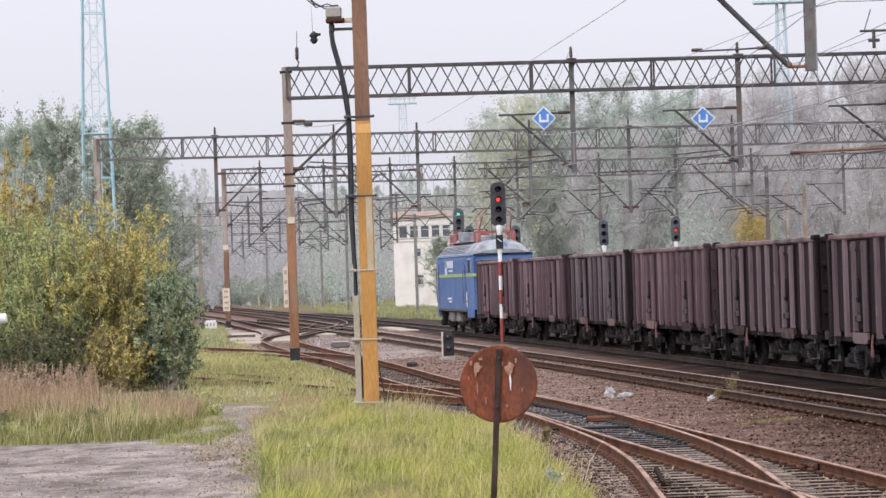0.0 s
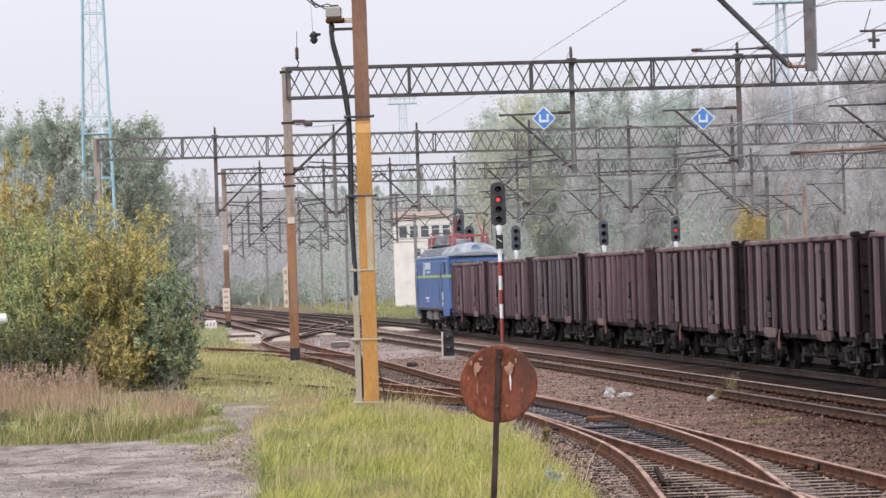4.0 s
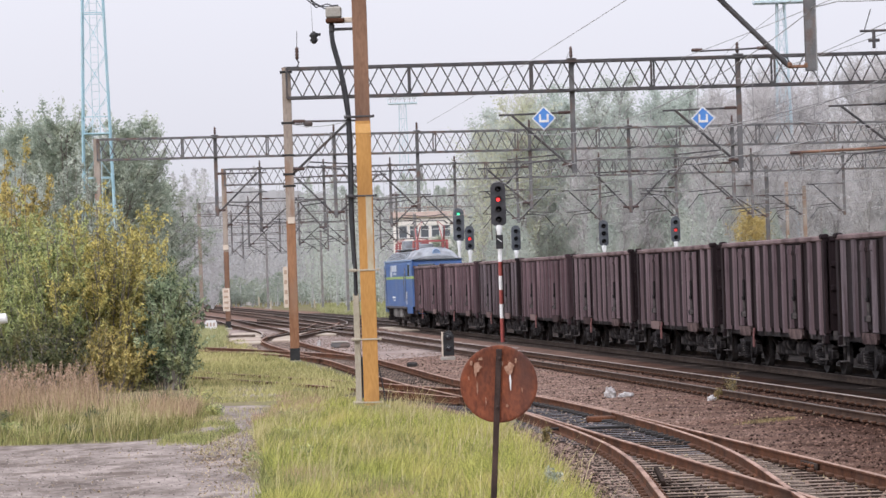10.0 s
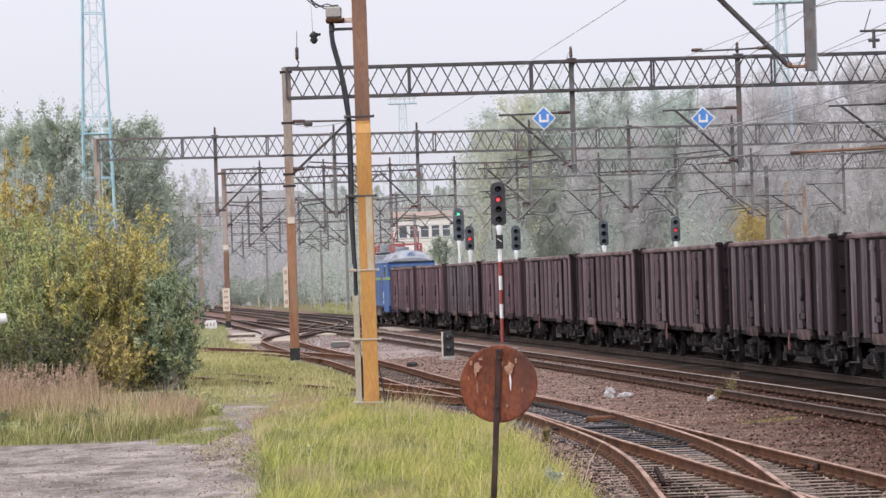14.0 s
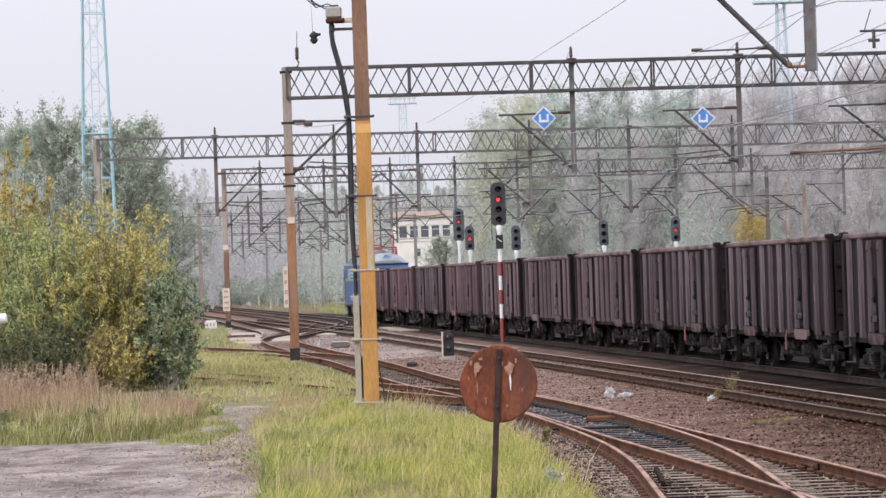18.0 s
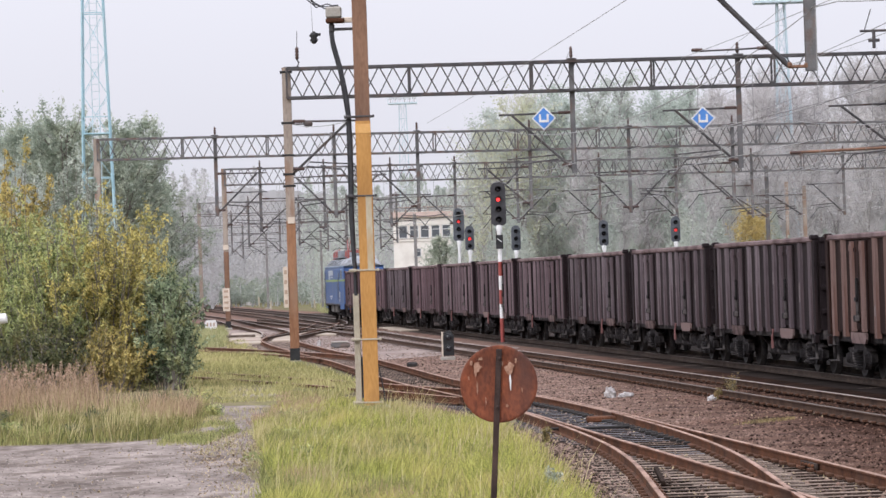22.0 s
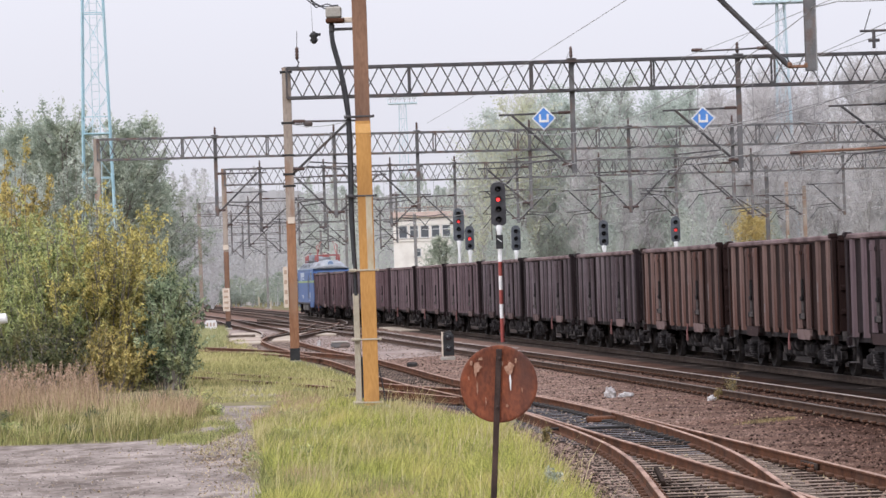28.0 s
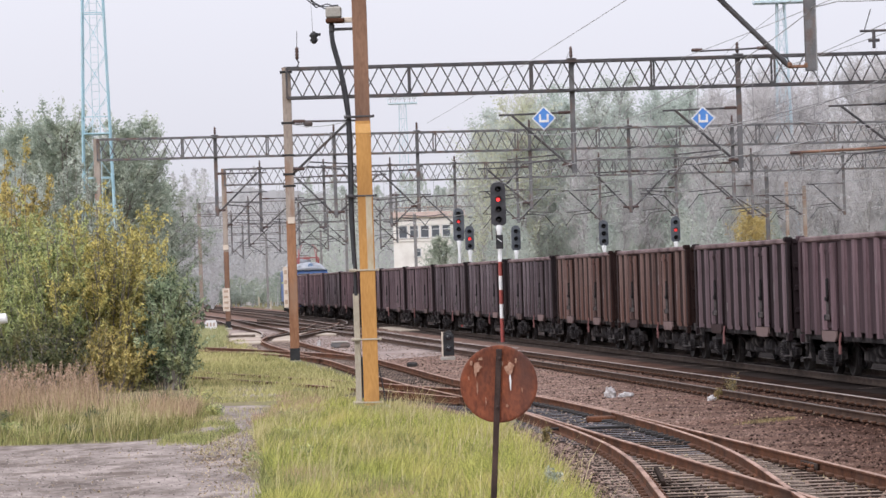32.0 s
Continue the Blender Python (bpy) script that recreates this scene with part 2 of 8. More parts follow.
        fs = [(i * n + j, (i + 1) * n + j, (i + 1) * n + (j + 1) % n, i * n + (j + 1) % n) for i in range(k - 1) for j in range(e)]
        self.add(vs, fs, smooth)
        if cap and closed:
            self.add(vs[:n], [tuple(range(n))])
            self.add(vs[-n:], [tuple(range(n))[::-1]])
        return self

    def plate(self, poly, t, m=None):
        """A flat outline of (x, z) given a thickness t along y, centred."""
        n = len(poly)
        vs = [Vector((x, -t / 2, z)) for x, z in poly] + [Vector((x, t / 2, z)) for x, z in poly]
        fs = [tuple(range(n)), tuple(range(n, 2 * n))[::-1]] + [(i, i + n, (i + 1) % n + n, (i + 1) % n) for i in range(n)]
        if m is not None:
            vs = [m @ p for p in vs]
        return self.add(vs, fs)

    def data(self, name, *mats):
        me = bpy.data.meshes.new(name)
        me.from_pydata(self.v, [], self.f)
        me.polygons.foreach_set("use_smooth", self.s)
        for q in mats:
            me.materials.append(q)
        me.update()
        return me


def fast_mesh(name, co, faces, mat):
    """A mesh from arrays of corners (n, 3) and of equal-sided faces (m, k)."""
    me = bpy.data.meshes.new(name)
    co, faces = np.asarray(co, np.float32), np.asarray(faces, np.int32)
    me.vertices.add(len(co))
    me.vertices.foreach_set("co", co.ravel())
    me.loops.add(faces.size)
    me.loops.foreach_set("vertex_index", faces.ravel())
    me.polygons.add(len(faces))
    me.polygons.foreach_set("loop_start", np.arange(len(faces), dtype=np.int32) * faces.shape[1])
    me.materials.append(mat)
    me.update(calc_edges=True)
    return me


def part(name, mesh, mat, parent, label="", m=None, kind=""):
    """One mesh under a thing or a part; mesh is a Mesh or ready mesh data to share."""
    data = mesh.data(name, mat) if isinstance(mesh, Mesh) else mesh
    ob = new(name, data)
    ob.parent = parent
    if m is not None:
        ob.matrix_basis = m
    return tagged(ob, label, kind=kind)


def thing(name, m, label, category, group="", kind=""):
    """An empty at the base of a thing, which carries its parts."""
    ob = new(name)
    ob.matrix_basis = m
    ob.empty_display_size = 0.2
    return tagged(ob, label, category, group, kind)


def spline(ctrl, step=2.0):
    """A smooth level line through control points (x, y), resampled at about even steps."""
    p = [np.array(q, float) for q in ctrl]
    p = [2 * p[0] - p[1]] + p + [2 * p[-1] - p[-2]]
    out = []
    for i in range(1, len(p) - 2):
        k = max(2, int(np.linalg.norm(p[i + 1] - p[i]) / 0.5))
        for j in range(k):
            t = j / k
            out.append(0.5 * (2 * p[i] + (p[i + 1] - p[i - 1]) * t + (2 * p[i - 1] - 5 * p[i] + 4 * p[i + 1] - p[i + 2]) * t * t
                              + (3 * p[i] - p[i - 1] - 3 * p[i + 1] + p[i + 2]) * t ** 3))
    out.append(p[-2])
    out = np.array(out)
    s = np.concatenate([[0], np.cumsum(np.hypot(*np.diff(out, axis=0).T))])
    q = np.linspace(0, s[-1], max(2, int(s[-1] / step) + 1))
    return np.stack([np.interp(q, s, out[:, 0]), np.interp(q, s, out[:, 1])], 1)


def shifted(line, off):
    """The same line moved sideways, to its right where off is positive."""
    d = np.gradient(line, axis=0)
    d /= np.linalg.norm(d, axis=1)[:, None]
    return line + np.stack([d[:, 1], -d[:, 0]], 1) * off


RAIL_TOP = 0.20
RAIL_PROFILE = [(-0.07, 0.045), (0.07, 0.045), (0.07, 0.055), (0.012, 0.072), (0.010, 0.158), (0.034, 0.166), (0.034, 0.192),
                (0.026, RAIL_TOP), (-0.026, RAIL_TOP), (-0.034, 0.192), (-0.034, 0.166), (-0.010, 0.158), (-0.012, 0.072), (-0.07, 0.055)]


def rail_mesh(line, top_mat, side_mat):
    b = Mesh()
    b.sweep(RAIL_PROFILE, [(x, y, 0) for x, y in line])
    me = b.data("rail", side_mat, top_mat)
    n, k = len(RAIL_PROFILE), len(line)
    idx = np.zeros(len(me.polygons), np.int32)
    for i in range(k - 1):
        for j in (6, 7, 8):
            idx[i * n + j] = 1
    me.polygons.foreach_set("material_index", idx)
    return me


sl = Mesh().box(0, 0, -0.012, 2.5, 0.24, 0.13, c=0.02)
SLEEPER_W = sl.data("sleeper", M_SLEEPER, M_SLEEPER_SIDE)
# tops pale and sides dark, the fall of light set in colour
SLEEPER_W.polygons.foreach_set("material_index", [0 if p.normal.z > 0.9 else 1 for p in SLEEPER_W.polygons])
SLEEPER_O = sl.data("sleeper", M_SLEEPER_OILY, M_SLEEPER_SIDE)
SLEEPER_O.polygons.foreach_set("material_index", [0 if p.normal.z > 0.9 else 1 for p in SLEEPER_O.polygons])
SLEEPER_C = Mesh().box(0, 0, -0.02, 2.5, 0.26, 0.13, c=0.03).data("sleeper", M_SLEEPER_C)
CLIP = Mesh()
for sx in (-0.7535, 0.7535):
    for dx in (-0.11, 0.11):
        CLIP.box(sx + dx, 0, 0.068, 0.09, 0.10, 0.05, c=0.012)
CLIP = CLIP.data("rail_fastening", M_CLIP)


def track(line, label, worn=True, sleepers=SLEEPER_W, near=None, spacing=0.62, far_end=330, sink=0.0, soot=False, dull=None):
    """A track on a centre line: two rails, and sleepers, single ones on the near stretch."""
    ob = thing("railway_track", Matrix.Identity(4), label, "railway track", kind="structure")
    top = M_RAILTOP if worn else M_RAILRUST_TOP
    for off in (-0.7535, 0.7535):
        part("rail", rail_mesh(shifted(line, off), M_SOOT_TOP if soot else M_DULL_TOP if worn and off == dull else top, M_RAILSOOT if soot else M_RAILDARK if worn else M_RAILRUST), None, ob, "polished running rail" if worn else "rusty rail")
    fine = spline(line[::3] if len(line) > 12 else line, spacing)
    d = np.gradient(fine, axis=0)
    co, fa = [], []
    base = np.array([v.co[:] for v in sleepers.vertices])
    polys = [tuple(p.vertices) for p in sleepers.polygons if len(p.vertices) == 4]
    rnd = random.Random(5)
    for (x, y), (dx, dy) in zip(fine, d):
        ang = math.atan2(dy, dx) - math.pi / 2 + rnd.uniform(-0.02, 0.02)
        if near and near[0] < y < near[1]:
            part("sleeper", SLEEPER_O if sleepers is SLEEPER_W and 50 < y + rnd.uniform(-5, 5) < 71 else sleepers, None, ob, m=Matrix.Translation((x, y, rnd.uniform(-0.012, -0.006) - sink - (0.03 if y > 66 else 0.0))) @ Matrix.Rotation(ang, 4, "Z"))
            part("rail_fastening", CLIP, None, ob, m=Matrix.Translation((x, y, 0)) @ Matrix.Rotation(ang, 4, "Z"))
        elif -60 < y < far_end:
            c, s = math.cos(ang), math.sin(ang)
            k = len(co) * len(base)
            co.append(base @ np.array([[c, s, 0], [-s, c, 0], [0, 0, 1]]) + (x, y, -0.036 - rnd.uniform(0, 0.02)))
            fa += [tuple(i + k for i in p) for p in polys]
    if co:
        part("sleeper_run", fast_mesh("sleeper_run", np.concatenate(co), fa, sleepers.materials[0]), None, ob, "run of distant sleepers", kind="stuff")
    return ob


# ---------------------------------------------------------------- plan of the yard
def train_x(y):
    """Sideways place of the train's track at y metres ahead."""
    if y > 340:
        return train_x(340) - 0.125 * (y - 340)
    z = y / 100
    return 17.0377 - 8.3745 * z - 1.19398 * z * z + 0.12652 * z ** 3


TRAIN_LINE = np.array([(train_x(y), y) for y in np.arange(-220, 700, 2.0)])
MAIN_LINE = spline([(19.5, -80), (13.4, 0), (10.63, 30), (7.59, 60), (4.33, 90), (0.85, 120), (-1.45, 140), (-3.8, 162), (-7.3, 197), (-10.8, 231),
                    (-16.2, 280), (-23.4, 340), (-45, 520), (-68, 700)], 2)
TURNOUT_LINE = spline([(13.6, -62), (11.5, -40), (8.0, 0), (5.75, 25), (4.48, 39), (3.22, 51.2), (1.9, 64), (0.55, 74), (-0.65, 83), (-2.85, 104.5), (-5.05, 122.9),
                       (-7.2, 143.1), (-8.0, 156), (-8.0, 172), (-7.4, 190), (-7.6, 210)], 1)
BRANCH_LINE = spline([(5.2, -60), (4.2, -30), (3.4, 0), (3.05, 25), (3.14, 36), (3.22, 45), (2.88, 52.5), (1.9, 64)], 0.7)
SIDING_LINE = spline([(0.95, 70), (-0.6, 75.4), (-1.6, 78.4), (-3.1, 83.1), (-5.1, 88.9), (-7.6, 96), (-12.5, 110), (-20, 132)], 1)
SPUR_LINE = spline([(-3.55, 110), (-5.0, 117), (-6.65, 123), (-8.8, 130.4), (-12, 141), (-17, 160)], 1)
CROSS_LINE = spline([(-3.9, 162), (-6.2, 180), (-8.7, 200), (-12.0, 225), (-15.0, 246)], 1)
LINK_LINE = spline([(-8.0, 160), (-7.0, 178), (-5.4, 200), (-6.6, 226), (-9.6, 252)], 1)
THIRD_LINE = spline([(-8.3, 160), (-9.6, 180), (-13.4, 215), (-18, 258), (-26, 320), (-48, 480)], 2)
FAR_SIDE_LINES = [np.array([(train_x(y) + off, y) for y in np.arange(-60, 211, 4.0)]) for off in (5.2, 10.4, 15.2)]


# ---------------------------------------------------------------- ground
def ragged(ctrl, amp, seed, step=0.5):
    """An outline through control points, roughened."""
    line = spline(list(ctrl) + [ctrl[0]], step)[:-1]
    nrm = shifted(line, 1.0) - line
    k = np.array([noise.noise(Vector((x * 0.9, y * 0.45, seed))) + 0.5 * noise.noise(Vector((x * 3.1, y * 1.5, seed + 9))) for x, y in line])
    return line + nrm * (k * amp)[:, None]


def sheet(name, outline, z, mat, label, drop=0.06, spread=0.3):
    """A level bed with a sloping edge."""
    ob = Mesh()
    n = len(outline)
    area = 0.5 * np.sum(outline[:, 0] * np.roll(outline[:, 1], -1) - np.roll(outline[:, 0], -1) * outline[:, 1])
    o = outline if area > 0 else outline[::-1]
    out = shifted(np.concatenate([o, o[:1]]), spread)[:-1]
    ob.add([(x, y, z) for x, y in o], [tuple(range(n))])
    ob.add([(x, y, z) for x, y in o] + [(x, y, z - drop) for x, y in out], [(i, i + n, (i + 1) % n + n, (i + 1) % n) for i in range(n)])
    return tagged(new(name, ob.data(name, mat)), label, name.replace("_", " "), kind="structure")


SOIL_Z = -0.08
gm = Mesh()
xs = [-4000, -1500, -600, -250] + list(np.arange(-120, 121, 12)) + [250, 600, 1500, 4000]
ys = [-4000, -1000, -300] + list(np.arange(-120, 721, 12)) + [1000, 2000, 4000]
gv = [(x, y, SOIL_Z) for y in ys for x in xs]
gf = [(j * len(xs) + i, j * len(xs) + i + 1, (j + 1) * len(xs) + i + 1, (j + 1) * len(xs) + i) for j in range(len(ys) - 1) for i in range(len(xs) - 1)]
gm.add(gv, gf)
tagged(new("ground", gm.data("ground", M_GROUND)), "flat grassy soil round the railway yard", "ground", kind="structure")

BALLAST_LEFT = [(3.5, -60), (2.2, 0), (1.9, 20), (1.75, 38), (1.6, 46), (1.15, 56), (0.35, 64), (-0.9, 71), (-2.6, 80), (-4.3, 93), (-5.9, 108), (-7.2, 122),
                (-9.6, 138), (-11.5, 160), (-15, 205), (-21, 265), (-32, 340), (-60, 520)]
RIGHT_EDGE = [(-40, 520), (-14.5, 330), (3, 240), (19, 170), (26, 100), (31, 50), (36, 0), (42, -60)]
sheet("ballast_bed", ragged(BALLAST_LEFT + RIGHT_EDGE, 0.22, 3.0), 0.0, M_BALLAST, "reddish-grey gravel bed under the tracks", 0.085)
DIRT_EDGE = [(-2.3, 34), (-2.4, 40), (-2.65, 44), (-3.2, 49), (-3.5, 53.5), (-3.6, 58), (-3.75, 63), (-4.0, 67), (-4.2, 72), (-4.1, 78), (-4.6, 83), (-5.3, 83.5), (-5.5, 79), (-4.9, 73),
             (-4.75, 66), (-5.0, 61.5), (-6.2, 59.6), (-8, 59.6), (-12, 59.6), (-16, 59.8), (-22, 50), (-22, 30), (-12, 22), (-4, 22)]
sheet("dirt_road", ragged(DIRT_EDGE, 0.26, 7.0), SOIL_Z + 0.02, M_ROAD, "grey trodden dirt road with pebbles and puddle stains", 0.03, 0.15)

pale_left = [(-5.4, 108), (-6.0, 113), (-7.4, 126), (-9.8, 142), (-11.4, 160), (-14.2, 200)]
pale_main = MAIN_LINE[(MAIN_LINE[:, 1] > 122) & (MAIN_LINE[:, 1] < 204)]
sheet("pale_ballast", ragged(pale_left + list(map(tuple, shifted(pale_main, 1.9)[::-5])), 0.25, 11.0), 0.003, M_PALE_BALLAST, "pale reddish gravel round the crossing tracks", 0.003, 0.2)
# dark sheet below the train: its shade is put into the oily gravel
oil_shade = TRAIN_LINE[(TRAIN_LINE[:, 1] > 10) & (TRAIN_LINE[:, 1] < 300)]
sheet("oily_ballast", np.concatenate([shifted(oil_shade, -1.35), shifted(oil_shade, 8.0)[::-1]]), 0.006, M_OIL_SHADE, "dark oily ballast under the goods train, shade put in its colour", 0.006, 0.2)

left_edge = TURNOUT_LINE[(TURNOUT_LINE[:, 1] > 77) & (TURNOUT_LINE[:, 1] < 128)]
VERGE_Z = 0.115
sheet("grass_verge", ragged(list(map(tuple, shifted(left_edge, -1.35)[::5])) + [(-9.5, 131), (-15, 128), (-17, 104), (-12, 88), (-6.6, 79), (-3.6, 76), (-2.7, 76.5)], 0.2, 6.0, 1.0), VERGE_Z, M_GROUND,
      "grassy soil that buries the siding up to its rail heads", 0.2, 0.7)

sheet("dirt_path", ragged([(-4.2, 77.2), (-4.25, 80), (-4.7, 83.5), (-5.4, 82.5), (-5.3, 79.5), (-4.9, 77.4)], 0.12, 12.0, 0.4), VERGE_Z + 0.006, M_ROAD, "trodden grey dirt patch in the grass", 0.01, 0.1)

# ---------------------------------------------------------------- tracks
track(TRAIN_LINE, "track under the goods train, polished rails", True, SLEEPER_C, None, 0.62, 300, soot=True)
track(MAIN_LINE, "running track with polished rails on reddish ballast", True, SLEEPER_C, (48, 112), 0.62, 300, 0.07, dull=-0.7535)
track(TURNOUT_LINE, "rusty turnout track on dark wooden sleepers", False, SLEEPER_W, (33, 105), 0.58)
wing = thing("switch_blades", Matrix.Identity(4), "rusty check rails and blades of the turnout on black chairs", "railway switch", kind="structure")
for y0, y1, off in ((58.8, 69.5, 0.64),):
    cut = TURNOUT_LINE[(TURNOUT_LINE[:, 1] > y0) & (TURNOUT_LINE[:, 1] < y1)]
    part("check_rail", rail_mesh(shifted(cut, off), M_RAILRUST_TOP, M_RAILRUST), None, wing, "rusty check rail")
chair = Mesh().box(0, 0, 0.06, 0.22, 0.11, 0.06, c=0.015).data("slide_chair", M_IRON)
for x, y in shifted(spline(TURNOUT_LINE[(TURNOUT_LINE[:, 1] > 50) & (TURNOUT_LINE[:, 1] < 70)], 0.6), 0.47):
    part("slide_chair", chair, None, wing, m=pose(x, y, 0))
heel = TURNOUT_LINE[np.argmin(abs(TURNOUT_LINE[:, 1] - 59.2))]
part("heel_block", Mesh().box(heel[0] + 0.42, heel[1], 0.09, 0.55, 0.5, 0.10, c=0.02), M_RAILRUST, wing, "rusty heel block")
part("point_rod", Mesh().tube([(heel[0] - 0.7, heel[1] - 4.0, 0.12), (heel[0] + 0.7, heel[1] - 4.0, 0.12)], 0.03, 6), M_IRON, wing, "dark point rod")
plate_run = shifted(TURNOUT_LINE, 0.7535 - 0.045)
plate_run = plate_run[(plate_run[:, 1] > 42.4) & (plate_run[:, 1] < 44.4)]
part("fishplate", Mesh().beam((*plate_run[0], 0.115), (*plate_run[-1], 0.115), 0.03, 0.085, c=0.008), M_RAILSOOT, wing, "dark fishplate at a rail joint")
for q in (0.2, 0.4, 0.6, 0.8):
    p = plate_run[0] + (plate_run[-1] - plate_run[0]) * q
    part("bolt", Mesh().lathe([(0.0, 0.04), (0.022, 0.036), (0.026, 0.0)], 6, Matrix.Translation((p[0] - 0.01, p[1], 0.115)) @ Matrix.Rotation(-math.pi / 2, 4, "Y")), M_RAILRUST, wing, "rusty bolt")
track(BRANCH_LINE, "rusty diverging track of a turnout", False, SLEEPER_W, (33, 50), 0.58)
track(SIDING_LINE, "rusty siding overgrown with grass", False, SLEEPER_W, (72, 90), 0.65)
track(SPUR_LINE, "rusty spur track beside a concrete crossing", False, SLEEPER_W, None, 0.65)
track(CROSS_LINE, "crossover track between the running tracks", True, SLEEPER_C, None, 0.65)
track(LINK_LINE, "link track through the crossing", True, SLEEPER_C, None, 0.65)
track(THIRD_LINE, "distant yard track", True, SLEEPER_C, None, 0.65)
for ln in FAR_SIDE_LINES:
    track(ln, "yard track behind the goods train", True, SLEEPER_C, None, 0.65)


# ---------------------------------------------------------------- goods train
def wagon_paint(name, dark, light, stain, each=0.0):
    return surf(name, dark, light, 0.75, 0.1, 1.2, 14, 0.3, stain=stain, stain_scale=2.6, stain_amount=0.9, stretch=(1.9, 1.9, 0.16), spec=0.08, each=each)


# pairs: wall paint dark with the shade between ribs, and paler worn ribs
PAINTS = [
    # both maroon tones are lightened for haze on the far leading wagons
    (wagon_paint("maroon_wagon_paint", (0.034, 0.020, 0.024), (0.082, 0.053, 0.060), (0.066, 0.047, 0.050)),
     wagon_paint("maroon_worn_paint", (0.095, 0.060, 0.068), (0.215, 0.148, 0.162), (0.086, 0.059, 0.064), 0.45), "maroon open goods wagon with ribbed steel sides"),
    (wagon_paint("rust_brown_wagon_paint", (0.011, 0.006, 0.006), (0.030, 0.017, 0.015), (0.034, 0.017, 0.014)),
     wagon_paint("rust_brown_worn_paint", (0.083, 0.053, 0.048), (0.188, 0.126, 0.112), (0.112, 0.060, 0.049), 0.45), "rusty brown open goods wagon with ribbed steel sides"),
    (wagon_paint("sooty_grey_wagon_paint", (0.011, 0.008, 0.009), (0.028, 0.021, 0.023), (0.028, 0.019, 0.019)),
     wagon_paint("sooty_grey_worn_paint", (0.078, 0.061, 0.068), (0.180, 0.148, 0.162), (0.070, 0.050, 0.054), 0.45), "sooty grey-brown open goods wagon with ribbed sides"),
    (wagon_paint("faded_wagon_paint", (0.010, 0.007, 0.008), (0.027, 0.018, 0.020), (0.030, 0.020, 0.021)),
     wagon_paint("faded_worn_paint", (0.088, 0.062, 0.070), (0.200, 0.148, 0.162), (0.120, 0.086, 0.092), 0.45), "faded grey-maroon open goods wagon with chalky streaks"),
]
# top rail dust, lightened in colour as if lit from the sky
M_RIM = surf("dusty_wagon_rim", (0.085, 0.060, 0.062), (0.255, 0.187, 0.186), 0.8, 0.1, 1.1, 20, 0.2, spec=0.08, stain=(0.08, 0.052, 0.05), stain_scale=0.9, stain_amount=0.7)
M_LEVER = surf("faded_red_lever", (0.10, 0.038, 0.038), (0.22, 0.105, 0.10), 0.7, 0, 5, 40, 0.1)
M_PLATE = surf("dusty_door_plate", (0.046, 0.030, 0.030), (0.185, 0.132, 0.125), 0.8, 0.1, 3, 30, 0.2, spec=0.08, each=0.9)
M_BOGIE = surf("sooty_cast_steel", (0.010, 0.009, 0.010), (0.048, 0.043, 0.044), 0.85, 0.1, 3, 30, 0.3, stain=(0.16, 0.142, 0.138), stain_scale=2.2, stain_amount=0.8, spec=0.08)
M_WHEEL = surf("wheel_steel", (0.014, 0.012, 0.012), (0.045, 0.038, 0.036), 0.7, 0.4, 3, 30, 0.2)

HALF = 6.40
DOORS = (-3.14, 3.14)
RIBS = (-5.78, -4.68, -1.60, -0.54, 0.54, 1.60, 4.68, 5.78)
SIDE_X, SIDE_LOW, SIDE_TOP = 1.30, 1.06, 3.12


def wheelset_mesh():
    b = Mesh()
    turn = Matrix.Rotation(math.pi / 2, 4, "Y")
    b.tube([(-0.98, 0, 0), (0.98, 0, 0)], 0.08, 10)
    for s in (-1, 1):
        at_x = Matrix.Translation((0.72 * s, 0, 0)) @ turn
        b.lathe([(0.0, 0.07 * s), (0.12, 0.08 * s), (0.16, 0.03 * s), (0.37, 0.02 * s), (0.39, 0.066 * s), (0.46, 0.066 * s), (0.47, -0.045 * s),
                 (0.492, -0.052 * s), (0.485, -0.07 * s), (0.39, -0.07 * s), (0.37, -0.02 * s), (0.0, -0.02 * s)], 22, at_x)
        for k in range(4):
            a = math.pi / 4 + k * math.pi / 2
            b.tube([(0.72 * s + 0.02 * s, 0.27 * math.cos(a), 0.27 * math.sin(a)), (0.72 * s + 0.035 * s, 0.27 * math.cos(a), 0.27 * math.sin(a))], 0.04, 8)
    return b.data("wheelset", M_WHEEL)


def bogie_frame_mesh():
    """One cast side frame with its spring nest, seen from outside."""
    b = Mesh()
    b.plate([(-1.16, 0.40), (-0.62, 0.40), (-0.42, 0.22), (0.42, 0.22), (0.62, 0.40), (1.16, 0.40), (1.16, 0.56), (0.80, 0.66), (0.38, 0.80), (-0.38, 0.80),
             (-0.80, 0.66), (-1.16, 0.56)], 0.14, Matrix.Rotation(math.pi / 2, 4, "Z"))
    return b


def springs_mesh():
    b = Mesh()
    for y in (-0.2, 0.0, 0.2):
        for k in range(6):
            b.lathe([(0.055, 0), (0.085, 0.012), (0.085, 0.03), (0.055, 0.042)], 10, Matrix.Translation((0, y, 0.25 + 0.058 * k)))
    b.box(0, 0, 0.63, 0.2, 0.62, 0.06, c=0.01)
    return b


def axlebox_mesh():
    b = Mesh()
    b.box(0, 0, 0.0, 0.22, 0.34, 0.30, c=0.05)
    b.lathe([(0.0, 0.17), (0.10, 0.165), (0.12, 0.11), (0.12, 0.0)], 14, Matrix.Rotation(math.pi / 2, 4, "Y"))
    b.box(0, 0, 0.20, 0.16, 0.46, 0.08, c=0.02)
    return b


